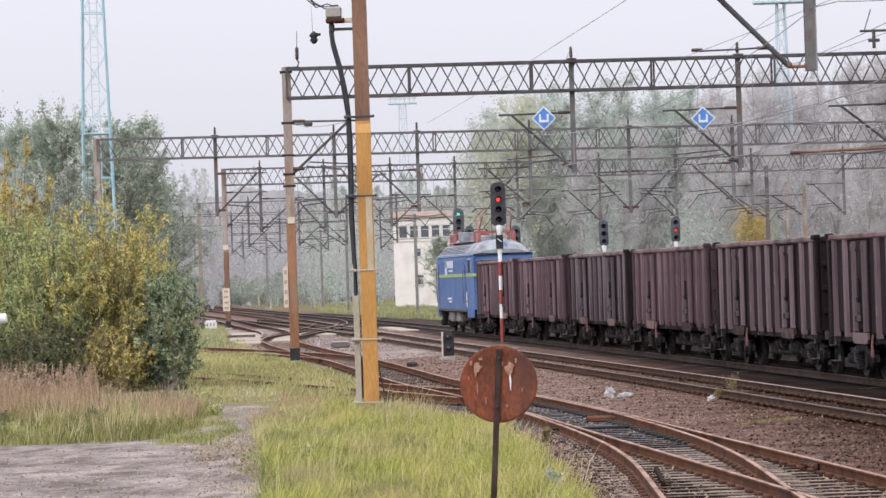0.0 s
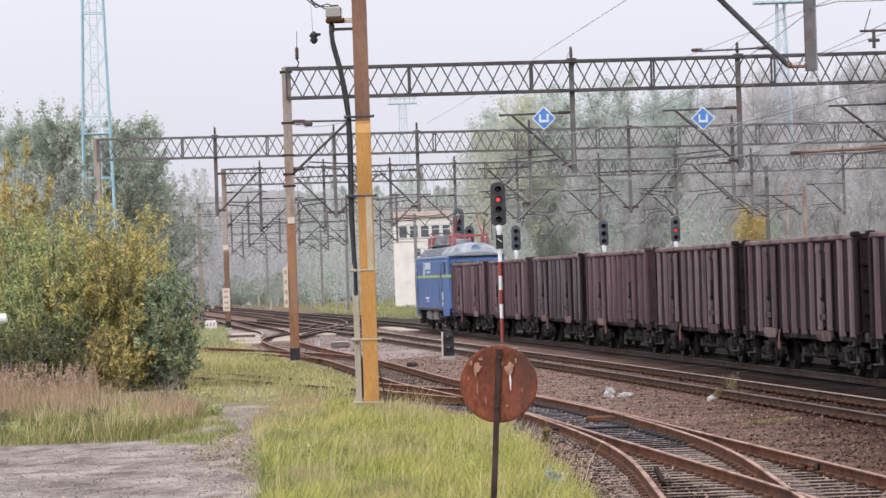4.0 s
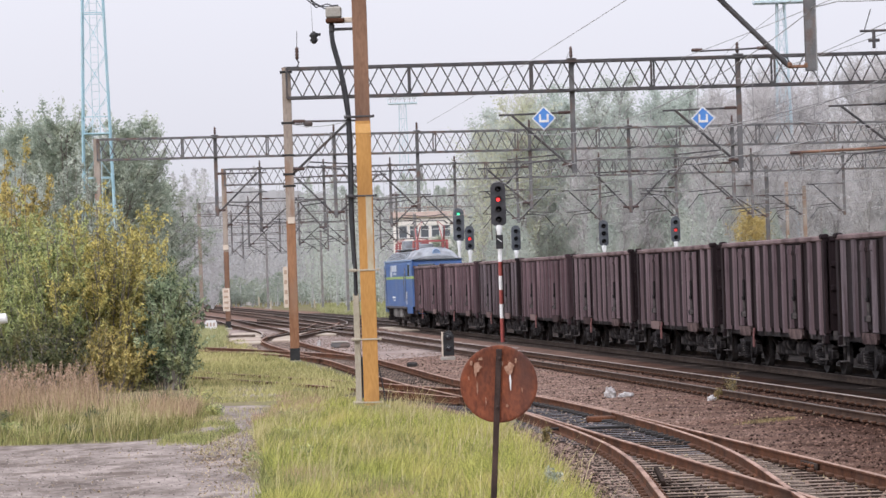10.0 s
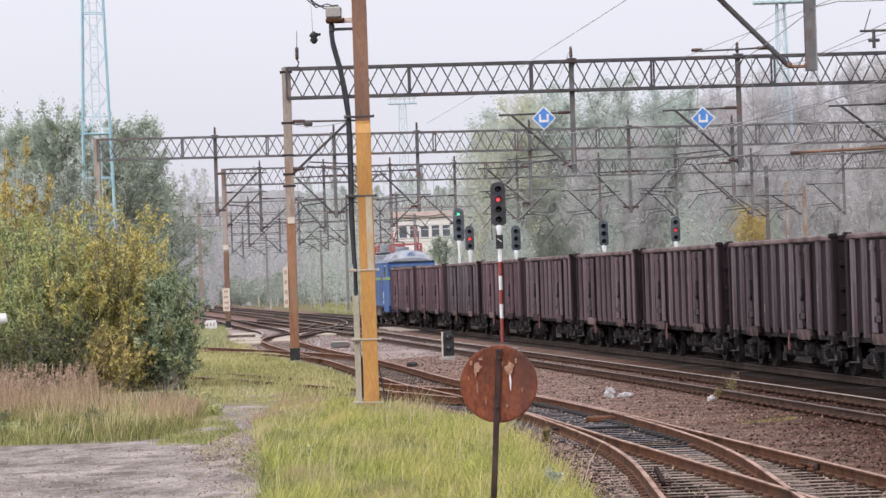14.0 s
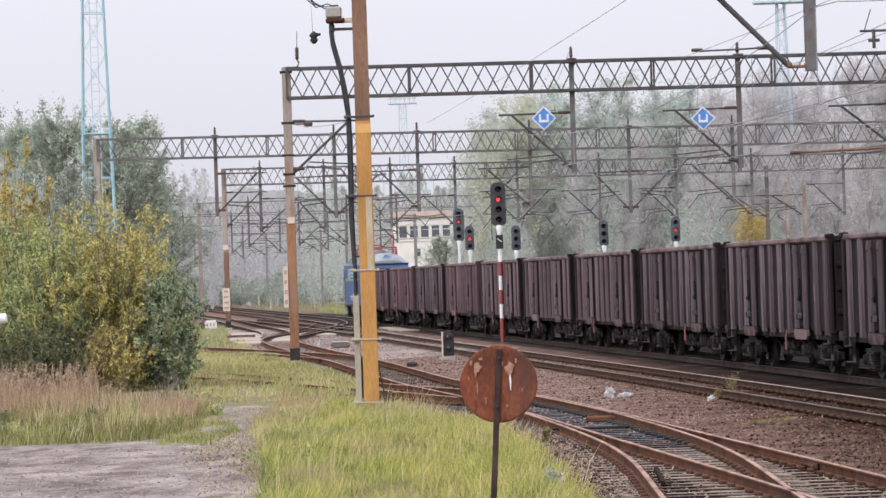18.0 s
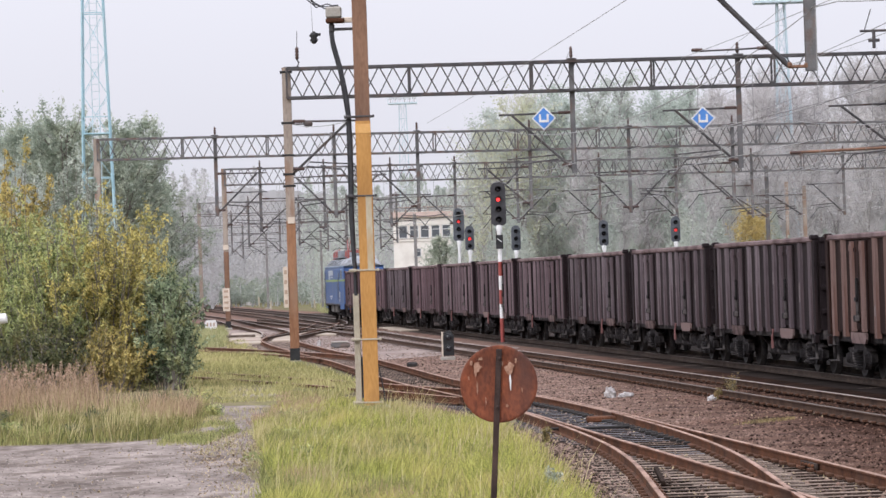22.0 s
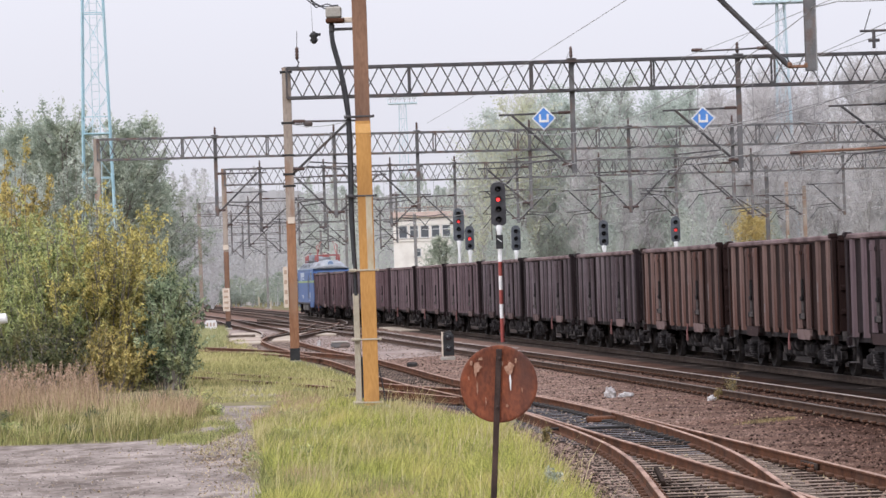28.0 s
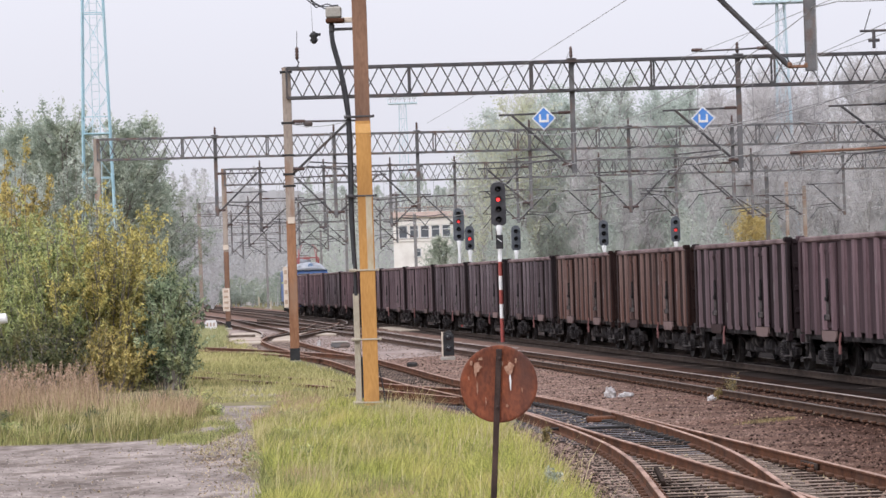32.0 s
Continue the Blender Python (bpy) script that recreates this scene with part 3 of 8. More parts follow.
WHEELSET = wheelset_mesh()
BOGIE_SIDE = bogie_frame_mesh().data("side_frame", M_BOGIE)
SPRINGS = springs_mesh().data("spring_nest", M_BOGIE)
AXLEBOX = axlebox_mesh().data("axle_box", M_BOGIE)
BOLSTER = Mesh().box(0, 0, 0.62, 2.1, 0.42, 0.22, c=0.03).box(0, 0, 0.80, 0.7, 0.7, 0.14, c=0.03).box(0, 0.62, 0.5, 1.6, 0.10, 0.16, c=0.02) \
    .box(0, -0.62, 0.5, 1.6, 0.10, 0.16, c=0.02).data("bogie", M_BOGIE)
BRAKE_BLOCK = Mesh().box(0, 0, 0.42, 0.10, 0.07, 0.34, c=0.02).box(0, 0, 0.66, 0.06, 0.05, 0.20, c=0.01).data("brake_block", M_BOGIE)


def bogie(parent, y, axles=(-0.9, 0.9), stretch=1.0):
    """A bogie under its vehicle, with an axle at each place given."""
    bo = part("bogie", BOLSTER, None, parent, "sooty cast bogie", Matrix.Translation((0, y, 0)))
    for dy in axles:
        part("wheelset", WHEELSET, None, bo, "steel wheelset", Matrix.Translation((0, dy, 0.46)))
        for s in (-1, 1):
            part("axle_box", AXLEBOX, None, bo, m=Matrix.Translation((1.02 * s, dy, 0.46)) @ Matrix.Rotation(0 if s > 0 else math.pi, 4, "Z"))
            part("brake_block", BRAKE_BLOCK, None, bo, m=Matrix.Translation((0.72 * s, dy + (0.53 if dy > 0 else -0.53), 0)))
    for s in (-1, 1):
        part("side_frame", BOGIE_SIDE, None, bo, m=Matrix.Translation((1.02 * s, 0, 0)) @ Matrix.Diagonal((1, stretch, 1, 1)))
        part("spring_nest", SPRINGS, None, bo, m=Matrix.Translation((1.13 * s, 0, 0)), kind="stuff")
    return bo


BUFFER = Mesh().lathe([(0.13, 0.0), (0.13, 0.03), (0.085, 0.05), (0.085, 0.30), (0.065, 0.31), (0.065, 0.56), (0.22, 0.575), (0.225, 0.60), (0.0, 0.62)], 16,
                      Matrix.Rotation(-math.pi / 2, 4, "X")).data("buffer", M_BOGIE)


def wagon(paint, worn, label):
    """A four-axle open wagon, 14.04 m over buffers; y ahead, base at rail top."""
    w = thing("goods_wagon", Matrix.Identity(4), label, "goods wagon", "wagons of the goods train")
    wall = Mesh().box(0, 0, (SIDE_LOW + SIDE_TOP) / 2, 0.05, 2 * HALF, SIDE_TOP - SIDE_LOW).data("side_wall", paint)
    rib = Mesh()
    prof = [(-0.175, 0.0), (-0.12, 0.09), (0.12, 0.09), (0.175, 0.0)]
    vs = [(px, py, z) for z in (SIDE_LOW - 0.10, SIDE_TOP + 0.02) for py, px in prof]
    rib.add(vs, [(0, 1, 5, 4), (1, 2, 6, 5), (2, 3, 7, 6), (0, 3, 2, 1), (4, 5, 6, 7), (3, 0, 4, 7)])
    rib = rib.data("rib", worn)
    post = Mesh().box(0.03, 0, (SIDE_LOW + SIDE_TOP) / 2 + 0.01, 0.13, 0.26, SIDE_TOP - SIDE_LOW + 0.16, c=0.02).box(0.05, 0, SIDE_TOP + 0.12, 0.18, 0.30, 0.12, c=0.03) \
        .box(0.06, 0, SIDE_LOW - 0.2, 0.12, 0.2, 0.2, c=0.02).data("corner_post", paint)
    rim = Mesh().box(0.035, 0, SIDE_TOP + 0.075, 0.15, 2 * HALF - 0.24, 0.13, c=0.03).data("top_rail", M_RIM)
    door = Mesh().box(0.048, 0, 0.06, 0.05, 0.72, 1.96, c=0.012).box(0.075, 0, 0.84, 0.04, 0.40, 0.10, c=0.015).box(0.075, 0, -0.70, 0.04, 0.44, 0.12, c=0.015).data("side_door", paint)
    stile = Mesh()
    vs = [(px, py, z) for z in (-0.96, 1.03) for py, px in [(-0.155, 0.0), (-0.105, 0.075), (0.105, 0.075), (0.155, 0.0)]]
    stile.add(vs, [(0, 1, 5, 4), (1, 2, 6, 5), (2, 3, 7, 6), (0, 3, 2, 1), (4, 5, 6, 7), (3, 0, 4, 7)])
    stile.box(0.06, 0, 0.88, 0.07, 0.20, 0.16, c=0.02)
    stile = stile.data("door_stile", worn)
    lock = Mesh().box(0.0, 0, 0.0, 0.06, 0.07, 0.95, c=0.015).box(0.02, 0, -0.42, 0.1, 0.26, 0.14, c=0.02).box(0.03, 0, 0.0, 0.05, 0.18, 0.1, c=0.015).data("door_latch", M_BOGIE)
    plate = Mesh().plate([(-0.74, 0.10), (0.74, 0.10), (0.74, -0.04), (0.62, -0.14), (-0.62, -0.14), (-0.74, -0.04)], 0.05, Matrix.Rotation(math.pi / 2, 4, "Z")).data("door_stop_plate", M_PLATE)
    lever = Mesh().tube([(0, 0, 0.08), (0.04, 0.05, -0.12), (0.03, 0.02, -0.32)], 0.028, 6).box(0.03, 0.02, -0.30, 0.06, 0.10, 0.20, c=0.015).data("hand_lever", M_LEVER)
    step = Mesh().beam((0, -0.18, 0.30), (0, -0.18, -0.35), 0.03, 0.05).beam((0, 0.18, 0.30), (0, 0.18, -0.35), 0.03, 0.05) \
        .box(0.06, 0, -0.35, 0.2, 0.42, 0.03, c=0.01).box(0.06, 0, 0.0, 0.16, 0.42, 0.03, c=0.01).data("foot_step", M_BOGIE)
    for s in (1, -1):
        side = Matrix.Translation((SIDE_X * s, 0, 0)) @ Matrix.Rotation(0 if s > 0 else math.pi, 4, "Z")
        part("side_wall", wall, None, w, m=side)
        part("top_rail", rim, None, w, "dusty pinkish top rail, sky light put in its colour", m=side)
        for y in RIBS:
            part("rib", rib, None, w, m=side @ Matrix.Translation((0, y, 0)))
        for y in (-HALF + 0.13, HALF - 0.13):
            part("corner_post", post, None, w, m=side @ Matrix.Translation((0, y, 0)))
        for y in DOORS:
            e = part("side_door", door, None, w, "steel side door leaf", m=side @ Matrix.Translation((0, y - 0.37, 2.05)))
            part("door_stile", stile, None, e, "worn pressed stile", Matrix.Translation((0.06, -0.13, 0)))
            d = part("side_door", door, None, w, "steel side door leaf", m=side @ Matrix.Translation((0, y + 0.37, 2.05)))
            part("door_stile", stile, None, d, "worn pressed stile", Matrix.Translation((0.06, 0.13, 0)))
            part("door_latch", lock, None, d, "", Matrix.Translation((0.13, -0.37, -0.25)))
            part("door_stop_plate", plate, None, w, "dusty pink stop plate under the door", m=side @ Matrix.Translation((0.10, y, SIDE_LOW - 0.09)))
        part("hand_lever", lever, None, w, "faded red brake lever", m=side @ Matrix.Translation((0.16, -1.72, 0.96)))
        for y in (-5.9, 5.9):
            part("foot_step", step, None, w, m=side @ Matrix.Translation((0.02, y, 0.75)))
    end = Mesh().box(0, 0.01, (SIDE_LOW + SIDE_TOP) / 2, 2 * SIDE_X - 0.06, 0.05, SIDE_TOP - SIDE_LOW).box(0, 0.02, SIDE_TOP + 0.06, 2 * SIDE_X - 0.06, 0.14, 0.14, c=0.03)
    beam_x = Mesh().box(0, 0.075, 0, 2 * SIDE_X - 0.1, 0.10, 0.14, c=0.03).data("end_stiffener", paint)
    beam_z = Mesh().box(0, 0.085, 2.0, 0.12, 0.12, 1.9, c=0.03).data("end_stiffener", paint)
    end = end.data("end_wall", paint)
    for s in (1, -1):
        m = Matrix.Translation((0, (HALF - 0.03) * s, 0)) @ Matrix.Rotation(0 if s > 0 else math.pi, 4, "Z")
        part("end_wall", end, None, w, m=m)
        for z in (1.5, 2.05, 2.6):
            part("end_stiffener", beam_x, None, w, m=m @ Matrix.Translation((0, 0, z)))
        for x in (-0.55, 0.55):
            part("end_stiffener", beam_z, None, w, m=m @ Matrix.Translation((x, 0, 0)))
        for x in (-0.875, 0.875):
            part("buffer", BUFFER, None, w, m=m @ Matrix.Translation((x, 0.03, 1.04)))
        part("coupling", Mesh().box(0, 0.15, 1.0, 0.14, 0.3, 0.12, c=0.02).tube([(0, 0.25, 1.0), (0.03, 0.42, 0.82), (0, 0.62, 0.95)], 0.03, 6), M_BOGIE, w, m=m)
    floor = Mesh().box(0, 0, 1.12, 2 * SIDE_X - 0.05, 2 * HALF - 0.1, 0.08).box(0, 0, 0.86, 0.5, 2 * HALF, 0.42, c=0.03).box(0, 0, 0.72, 0.9, 4.6, 0.5, c=0.06)
    for x in (-1.16, 1.16):
        floor.box(x, 0, 0.95, 0.12, 2 * HALF, 0.24, c=0.02)
    for y in (-HALF + 0.1, -4.5, -2.2, 0, 2.2, 4.5, HALF - 0.1):
        floor.box(0, y, 0.93, 2.36, 0.16, 0.22, c=0.02)
    part("underframe", floor, M_BOGIE, w, "sooty steel underframe")
    part("air_reservoir", Mesh().lathe([(0.0, -0.55), (0.14, -0.52), (0.2, -0.42), (0.2, 0.42), (0.14, 0.52), (0.0, 0.55)], 16,
                                       Matrix.Translation((-0.7, 0.6, 0.66)) @ Matrix.Rotation(math.pi / 2, 4, "X")), M_BOGIE, w)
    part("brake_rod", Mesh().tube([(-0.35, -3.6, 0.6), (-0.35, 3.6, 0.6)], 0.03, 6).box(-0.35, -0.5, 0.66, 0.12, 0.5, 0.24, c=0.04), M_BOGIE, w)
    # solid filler below the floor, added to hide the lit ground behind
    rig = Mesh().box(0, 0, 0.50, 1.5, 5.2, 0.34, c=0.06).box(-0.72, -1.4, 0.56, 0.4, 1.1, 0.36, c=0.08).box(0.72, 1.2, 0.56, 0.4, 1.1, 0.36, c=0.08)
    for y in (-2.4, -0.9, 0.7, 2.2):
        rig.beam((-1.05, y, 0.92), (-0.5, y + 0.25, 0.36), 0.08, 0.06).beam((1.05, y, 0.92), (0.5, y - 0.25, 0.36), 0.08, 0.06)
    part("brake_rigging", rig, M_BOGIE, w, "sooty brake rigging and filler block below the floor")
    for y, z, wd, ht in ((4.68, 1.95, 0.07, 0.46), (-1.60, 1.55, 0.08, 0.22), (1.60, 2.30, 0.05, 0.30)):
        part("wagon_marking", Mesh().box(SIDE_X + 0.094, y, z, 0.008, wd, ht), M_MARK, w, "faded pale painted bar", m=Matrix.Rotation(math.pi, 4, "Z"))
    for y in (-4.5, 4.5):
        bogie(w, y)
    return w


M_MARK = surf("faded_white_paint", (0.12, 0.10, 0.10), (0.22, 0.19, 0.19), 0.8, 0, 6, 40, 0.1)
PITCH = 14.04
WAGONS = []
first = [wagon(*p) for p in PAINTS]
order = [0, 0, 2, 0, 3, 3, 3, 2, 2, 2, 1, 1, 3, 0, 2, 0, 1, 2, 1, 0]
used = set()
for k in order:
    if k in used:
        WAGONS.append(copy_thing(first[k], Matrix.Identity(4)))
    else:
        used.add(k)
        WAGONS.append(first[k])
# some wagons run the other way round, with their levers at the rear
for w in WAGONS[7:12]:
    for lever_part in w.children:
        if lever_part.name.startswith("hand_lever"):
            lever_part.matrix_basis = Matrix.Translation((0, 3.44 * (1 if lever_part.location.y < 0 else -1), 0)) @ lever_part.matrix_basis

# ---------------------------------------------------------------- locomotive
M_BLUE = surf("locomotive_blue", (0.045, 0.10, 0.27), (0.09, 0.17, 0.38), 0.45, 0, 0.7, 14, 0.05, stain=(0.14, 0.18, 0.27), stain_scale=0.6, stain_amount=0.5)
M_LIGHTBLUE = surf("locomotive_pale_blue", (0.16, 0.24, 0.40), (0.26, 0.35, 0.50), 0.5, 0, 1.5, 20, 0.05)
M_LIME = surf("lime_stripe", (0.25, 0.36, 0.12), (0.36, 0.46, 0.18), 0.5, 0, 3, 20, 0.0)
M_ROOF = surf("grimy_pale_roof", (0.19, 0.205, 0.23), (0.36, 0.375, 0.40), 0.75, 0.1, 1.2, 12, 0.1, stain=(0.10, 0.10, 0.105), stain_scale=1.5, stain_amount=0.75)
M_PANTO = surf("red_pantograph_paint", (0.26, 0.07, 0.07), (0.40, 0.14, 0.13), 0.5, 0.1, 4, 30, 0.05)
M_WHITE = surf("grimy_white_paint", (0.62, 0.62, 0.62), (0.80, 0.80, 0.80), 0.6, 0, 3, 30, 0.05)
M_CABGLASS = glass("cab_window_glass", (0.03, 0.04, 0.05))
M_LETTER = surf("faded_pale_lettering", (0.40, 0.46, 0.55), (0.58, 0.62, 0.68), 0.6, 0, 3, 30, 0.02)
M_LOUVRE = surf("pale_louvre_paint", (0.26, 0.29, 0.33), (0.42, 0.45, 0.49), 0.7, 0.1, 2, 20, 0.1)
M_BOXGREY = surf("dusty_grey_box_paint", (0.12, 0.115, 0.11), (0.24, 0.23, 0.22), 0.8, 0.1, 3, 20, 0.2)
M_VENT = surf("dark_louvre", (0.03, 0.03, 0.035), (0.08, 0.08, 0.09), 0.7, 0.2, 4, 30, 0.1)


LOCO_HALF, LOCO_EAVE, LOCO_RIDGE = 7.75, 3.62, 4.30


def locomotive():
    """A four-axle electric locomotive, 16.7 m over buffers; y ahead, base at rail top."""
    lo = thing("electric_locomotive", Matrix.Identity(4), "blue electric locomotive with lime stripe, pale louvred roof and red pantographs", "locomotive")
    hw, h, eave, ridge = 1.49, LOCO_HALF, LOCO_EAVE, LOCO_RIDGE
    stations = [(-h, 0.86), (-h + 0.12, 0.90), (-h + 1.85, 1.0), (h - 1.85, 1.0), (h - 0.12, 0.90), (h, 0.86)]

    def width_at(y):
        return hw * float(np.interp(y, [q[0] for q in stations], [q[1] for q in stations]))

    def shell(sec):
        b, vs, n = Mesh(), [], len(sec)
        for y, k in stations:
            lean = 0.22 if abs(y) > h - 0.05 else 0.0
            vs += [(x * k, y - math.copysign(lean, y) * max(0.0, z - 2.7), z) for x, z in sec]
        b.add(vs, [(i * n + j, i * n + (j + 1) % n, (i + 1) * n + (j + 1) % n, (i + 1) * n + j) for i in range(len(stations) - 1) for j in range(n)]
              + [tuple(range(n))[::-1], tuple(range((len(stations) - 1) * n, len(stations) * n))])
        return b

    part("body", shell([(-hw, 1.14), (-hw, 3.40), (-hw + 0.04, eave), (hw - 0.04, eave), (hw, 3.40), (hw, 1.14)]), M_BLUE, lo, "faded blue steel body")
    part("waist_stripe", shell([(-hw - 0.012, 2.62), (-hw - 0.012, 2.76), (hw + 0.012, 2.76), (hw + 0.012, 2.62)]), M_LIME, lo, "lime green waistline stripe")
    roof, vs = Mesh(), []
    rs = [(-hw + 0.03, eave), (-hw + 0.10, eave + 0.08), (-1.02, eave + 0.46), (-0.62, ridge - 0.06), (0, ridge), (0.62, ridge - 0.06), (1.02, eave + 0.46), (hw - 0.10, eave + 0.08), (hw - 0.03, eave)]
    for y, k, dz in ((-h + 0.16, 0.84, 0.30), (-h + 0.34, 0.87, 0.62), (-h + 0.75, 0.92, 0.86), (-h + 1.85, 1, 1), (h - 1.85, 1, 1), (h - 0.75, 0.92, 0.86), (h - 0.34, 0.87, 0.62), (h - 0.16, 0.84, 0.30)):
        vs += [(x * k, y, eave + (z - eave) * dz) for x, z in rs]
    n = len(rs)
    roof.add(vs, [(i * n + j, (i + 1) * n + j, (i + 1) * n + j + 1, i * n + j + 1) for i in range(7) for j in range(n - 1)], True)
    roof.add(vs[:n], [tuple(range(n))]).add(vs[-n:], [tuple(range(n))[::-1]])
    part("roof", roof, M_ROOF, lo, "grimy pale grey domed roof")
    gutter = shell([(-hw - 0.02, eave - 0.05), (-hw - 0.02, eave + 0.03), (hw + 0.02, eave + 0.03), (hw + 0.02, eave - 0.05)])
    part("gutter", gutter, M_LIGHTBLUE, lo, "pale blue roof gutter")
    grille = Mesh().box(0, 0, 0, 0.05, 0.98, 0.42, c=0.01).data("roof_louvre", M_LOUVRE)
    slat = Mesh().box(0.03, 0, 0, 0.02, 0.40, 0.05).data("louvre_slot", M_VENT)
    for s in (1, -1):
        turn = Matrix.Rotation(0 if s > 0 else math.pi, 4, "Z")
        for k in range(9):
            lv = part("roof_louvre", grille, None, lo, "pale roof louvre", turn @ Matrix.Translation((hw - 0.25, -4.4 + k * 1.1, eave + 0.27)) @ Matrix.Rotation(-0.80, 4, "Y"))
            for a in (-0.24, 0.24):
                for q in range(4):
                    part("louvre_slot", slat, None, lv, m=Matrix.Translation((0, a, -0.15 + 0.10 * q)))
        for y in (-h + 1.05, h - 1.05):
            x, yaw = width_at(y), -math.copysign(math.atan2(0.10 * hw, 1.73), y) * 1.0
            place = turn @ Matrix.Translation((x, y, 0)) @ Matrix.Rotation(-yaw, 4, "Z")
            wn2 = part("cab_window", Mesh().box(0, 0, 3.08, 0.05, 0.70, 0.74, c=0.04), M_LIGHTBLUE, lo, "pale window surround", place)
            part("pane", Mesh().box(0.022, 0, 3.08, 0.02, 0.56, 0.60, c=0.03), M_CABGLASS, wn2)
            part("cab_apron", Mesh().box(-0.02, 0, 0.97, 0.05, 1.5, 0.40, c=0.02), M_BLUE, lo, "blue skirt below the cab", place)
        for y in (-h + 2.25, h - 2.25):
            dr = part("cab_door", Mesh().box(0, 0, 0, 0.03, 0.66, 2.05, c=0.02), M_BLUE, lo, "", turn @ Matrix.Translation((hw + 0.004, y, 2.32)))
            for q in (-0.42, 0.42):
                part("handrail", Mesh().tube([(0.06, q, -0.9), (0.06, q, 0.6)], 0.016, 6), M_GREY_STEEL, dr)
            part("door_pane", Mesh().box(0.01, 0, 0.66, 0.03, 0.44, 0.5, c=0.02), M_CABGLASS, dr)
            for z in (0.42, 0.72, 1.0):
                part("door_step", Mesh().box(hw - 0.06, y, z, 0.16, 0.5, 0.04, c=0.01), M_BOGIE, lo, "", turn)
        for y, z, wd, ht in ((0.9, 1.62, 1.6, 0.09), (0.7, 1.47, 1.0, 0.07), (-5.95, 1.74, 0.42, 0.40), (-5.95, 1.36, 0.28, 0.24)):
            part("side_marking", Mesh().box(hw + 0.008, y * s, z, 0.012, wd, ht), M_WHITE, lo, "pale painted marking bar", turn)
        for y, z, wd, ht in ((0.9, 3.22, 3.4, 0.34), (2.2, 3.05, 0.9, 0.62), (0.2, 2.92, 1.6, 0.10)):
            part("emblem", Mesh().box(hw + 0.008, y * s, z, 0.014, wd, ht, c=0.006), M_LETTER, lo, "pale painted emblem block", turn)
        part("sole_bar", Mesh().box(hw - 0.05, 0, 1.08, 0.12, 2 * h - 3.8, 0.14, c=0.03), M_DARK_STEEL, lo, "", turn)
        for y in (-1.4, 1.3):
            part("battery_box", Mesh().box(1.22, y, 0.78, 0.30, 1.5, 0.50, c=0.04), M_BOXGREY, lo, "dusty grey battery box", turn)
        e = Matrix.Translation((0, h * s, 0)) @ Matrix.Rotation(0 if s > 0 else math.pi, 4, "Z")
        for x in (-0.875, 0.875):
            part("buffer", BUFFER, None, lo, m=e @ Matrix.Translation((x, -0.02, 1.04)))
            part("windscreen", Mesh().box(x * 0.66, -0.06, 3.06, 0.95, 0.12, 0.66, c=0.05), M_CABGLASS, lo, "", e)
            part("lamp", Mesh().lathe([(0.0, 0.07), (0.13, 0.06), (0.16, 0.0)], 14, Matrix.Translation((x, 0.0, 1.62)) @ Matrix.Rotation(-math.pi / 2, 4, "X")), M_WHITE, lo, "", e)
        part("roof_headlight", Mesh().lathe([(0.0, 0.16), (0.15, 0.16), (0.19, 0.19), (0.21, 0.16), (0.21, -0.35), (0.14, -0.42), (0.0, -0.42)], 16,
                                            Matrix.Translation((0, -0.42, 3.98)) @ Matrix.Rotation(-math.pi / 2, 4, "X")), M_LIGHTBLUE, lo, "round headlight on the roof dome", e)
        part("end_apron", Mesh().box(0, -0.05, 0.96, 2.5, 0.10, 0.42, c=0.03), M_BLUE, lo, "blue end apron", e)
        part("rail_guard", Mesh().box(0, -0.25, 0.42, 2.4, 0.10, 0.30, c=0.04).box(-1.05, -0.4, 0.62, 0.12, 0.36, 0.5, c=0.03).box(1.05, -0.4, 0.62, 0.12, 0.36, 0.5, c=0.03), M_BOGIE, lo, "black rail guard", e)
        # a pantograph near each end: the rear one up against the wire, the front one folded
        y0, z0 = 4.7 * s, ridge + 0.34
        pan = part("pantograph", Mesh().beam((-0.8, y0 - 0.9, z0), (0.8, y0 - 0.9, z0), 0.09).beam((-0.8, y0 + 0.9, z0), (0.8, y0 + 0.9, z0), 0.09)
                   .beam((-0.8, y0 - 0.9, z0), (-0.8, y0 + 0.9, z0), 0.09).beam((0.8, y0 - 0.9, z0), (0.8, y0 + 0.9, z0), 0.09), M_PANTO, lo, "red pantograph base frame")
        knee, head, out = (z0 + 0.72, 5.70, 1.25) if s < 0 else (z0 + 0.14, z0 + 0.26, 1.6)
        for x in (-1, 1):
            for dy in (-1, 1):
                part("arm", Mesh().tube([(0.72 * x, y0 + 0.2 * dy, z0 + 0.03), (0.66 * x, y0 + out * dy, knee)], 0.035, 6), M_PANTO, pan)
                part("thin_arm", Mesh().tube([(0.66 * x, y0 + out * dy, knee), (0.42 * x, y0 + 0.12 * dy, head)], 0.018, 6), M_PANTO, pan)
        for dy in (-0.18, 0.18):
            part("collector", Mesh().tube([(-0.98, y0 + dy, head - 0.14), (-0.78, y0 + dy, head + 0.02), (0.78, y0 + dy, head + 0.02), (0.98, y0 + dy, head - 0.14)], 0.025, 6), M_DARK_STEEL, pan)
        for x in (-0.8, 0.8):
            for dy in (-0.9, 0.9):
                part("insulator", Mesh().lathe([(0.06, ridge - 0.25), (0.10, ridge - 0.1), (0.06, ridge), (0.11, ridge + 0.07), (0.06, ridge + 0.12), (0.11, ridge + 0.19), (0.06, ridge + 0.24), (0.08, z0)], 10, Matrix.Translation((x, y0 + dy, 0))), M_PANTO, pan)
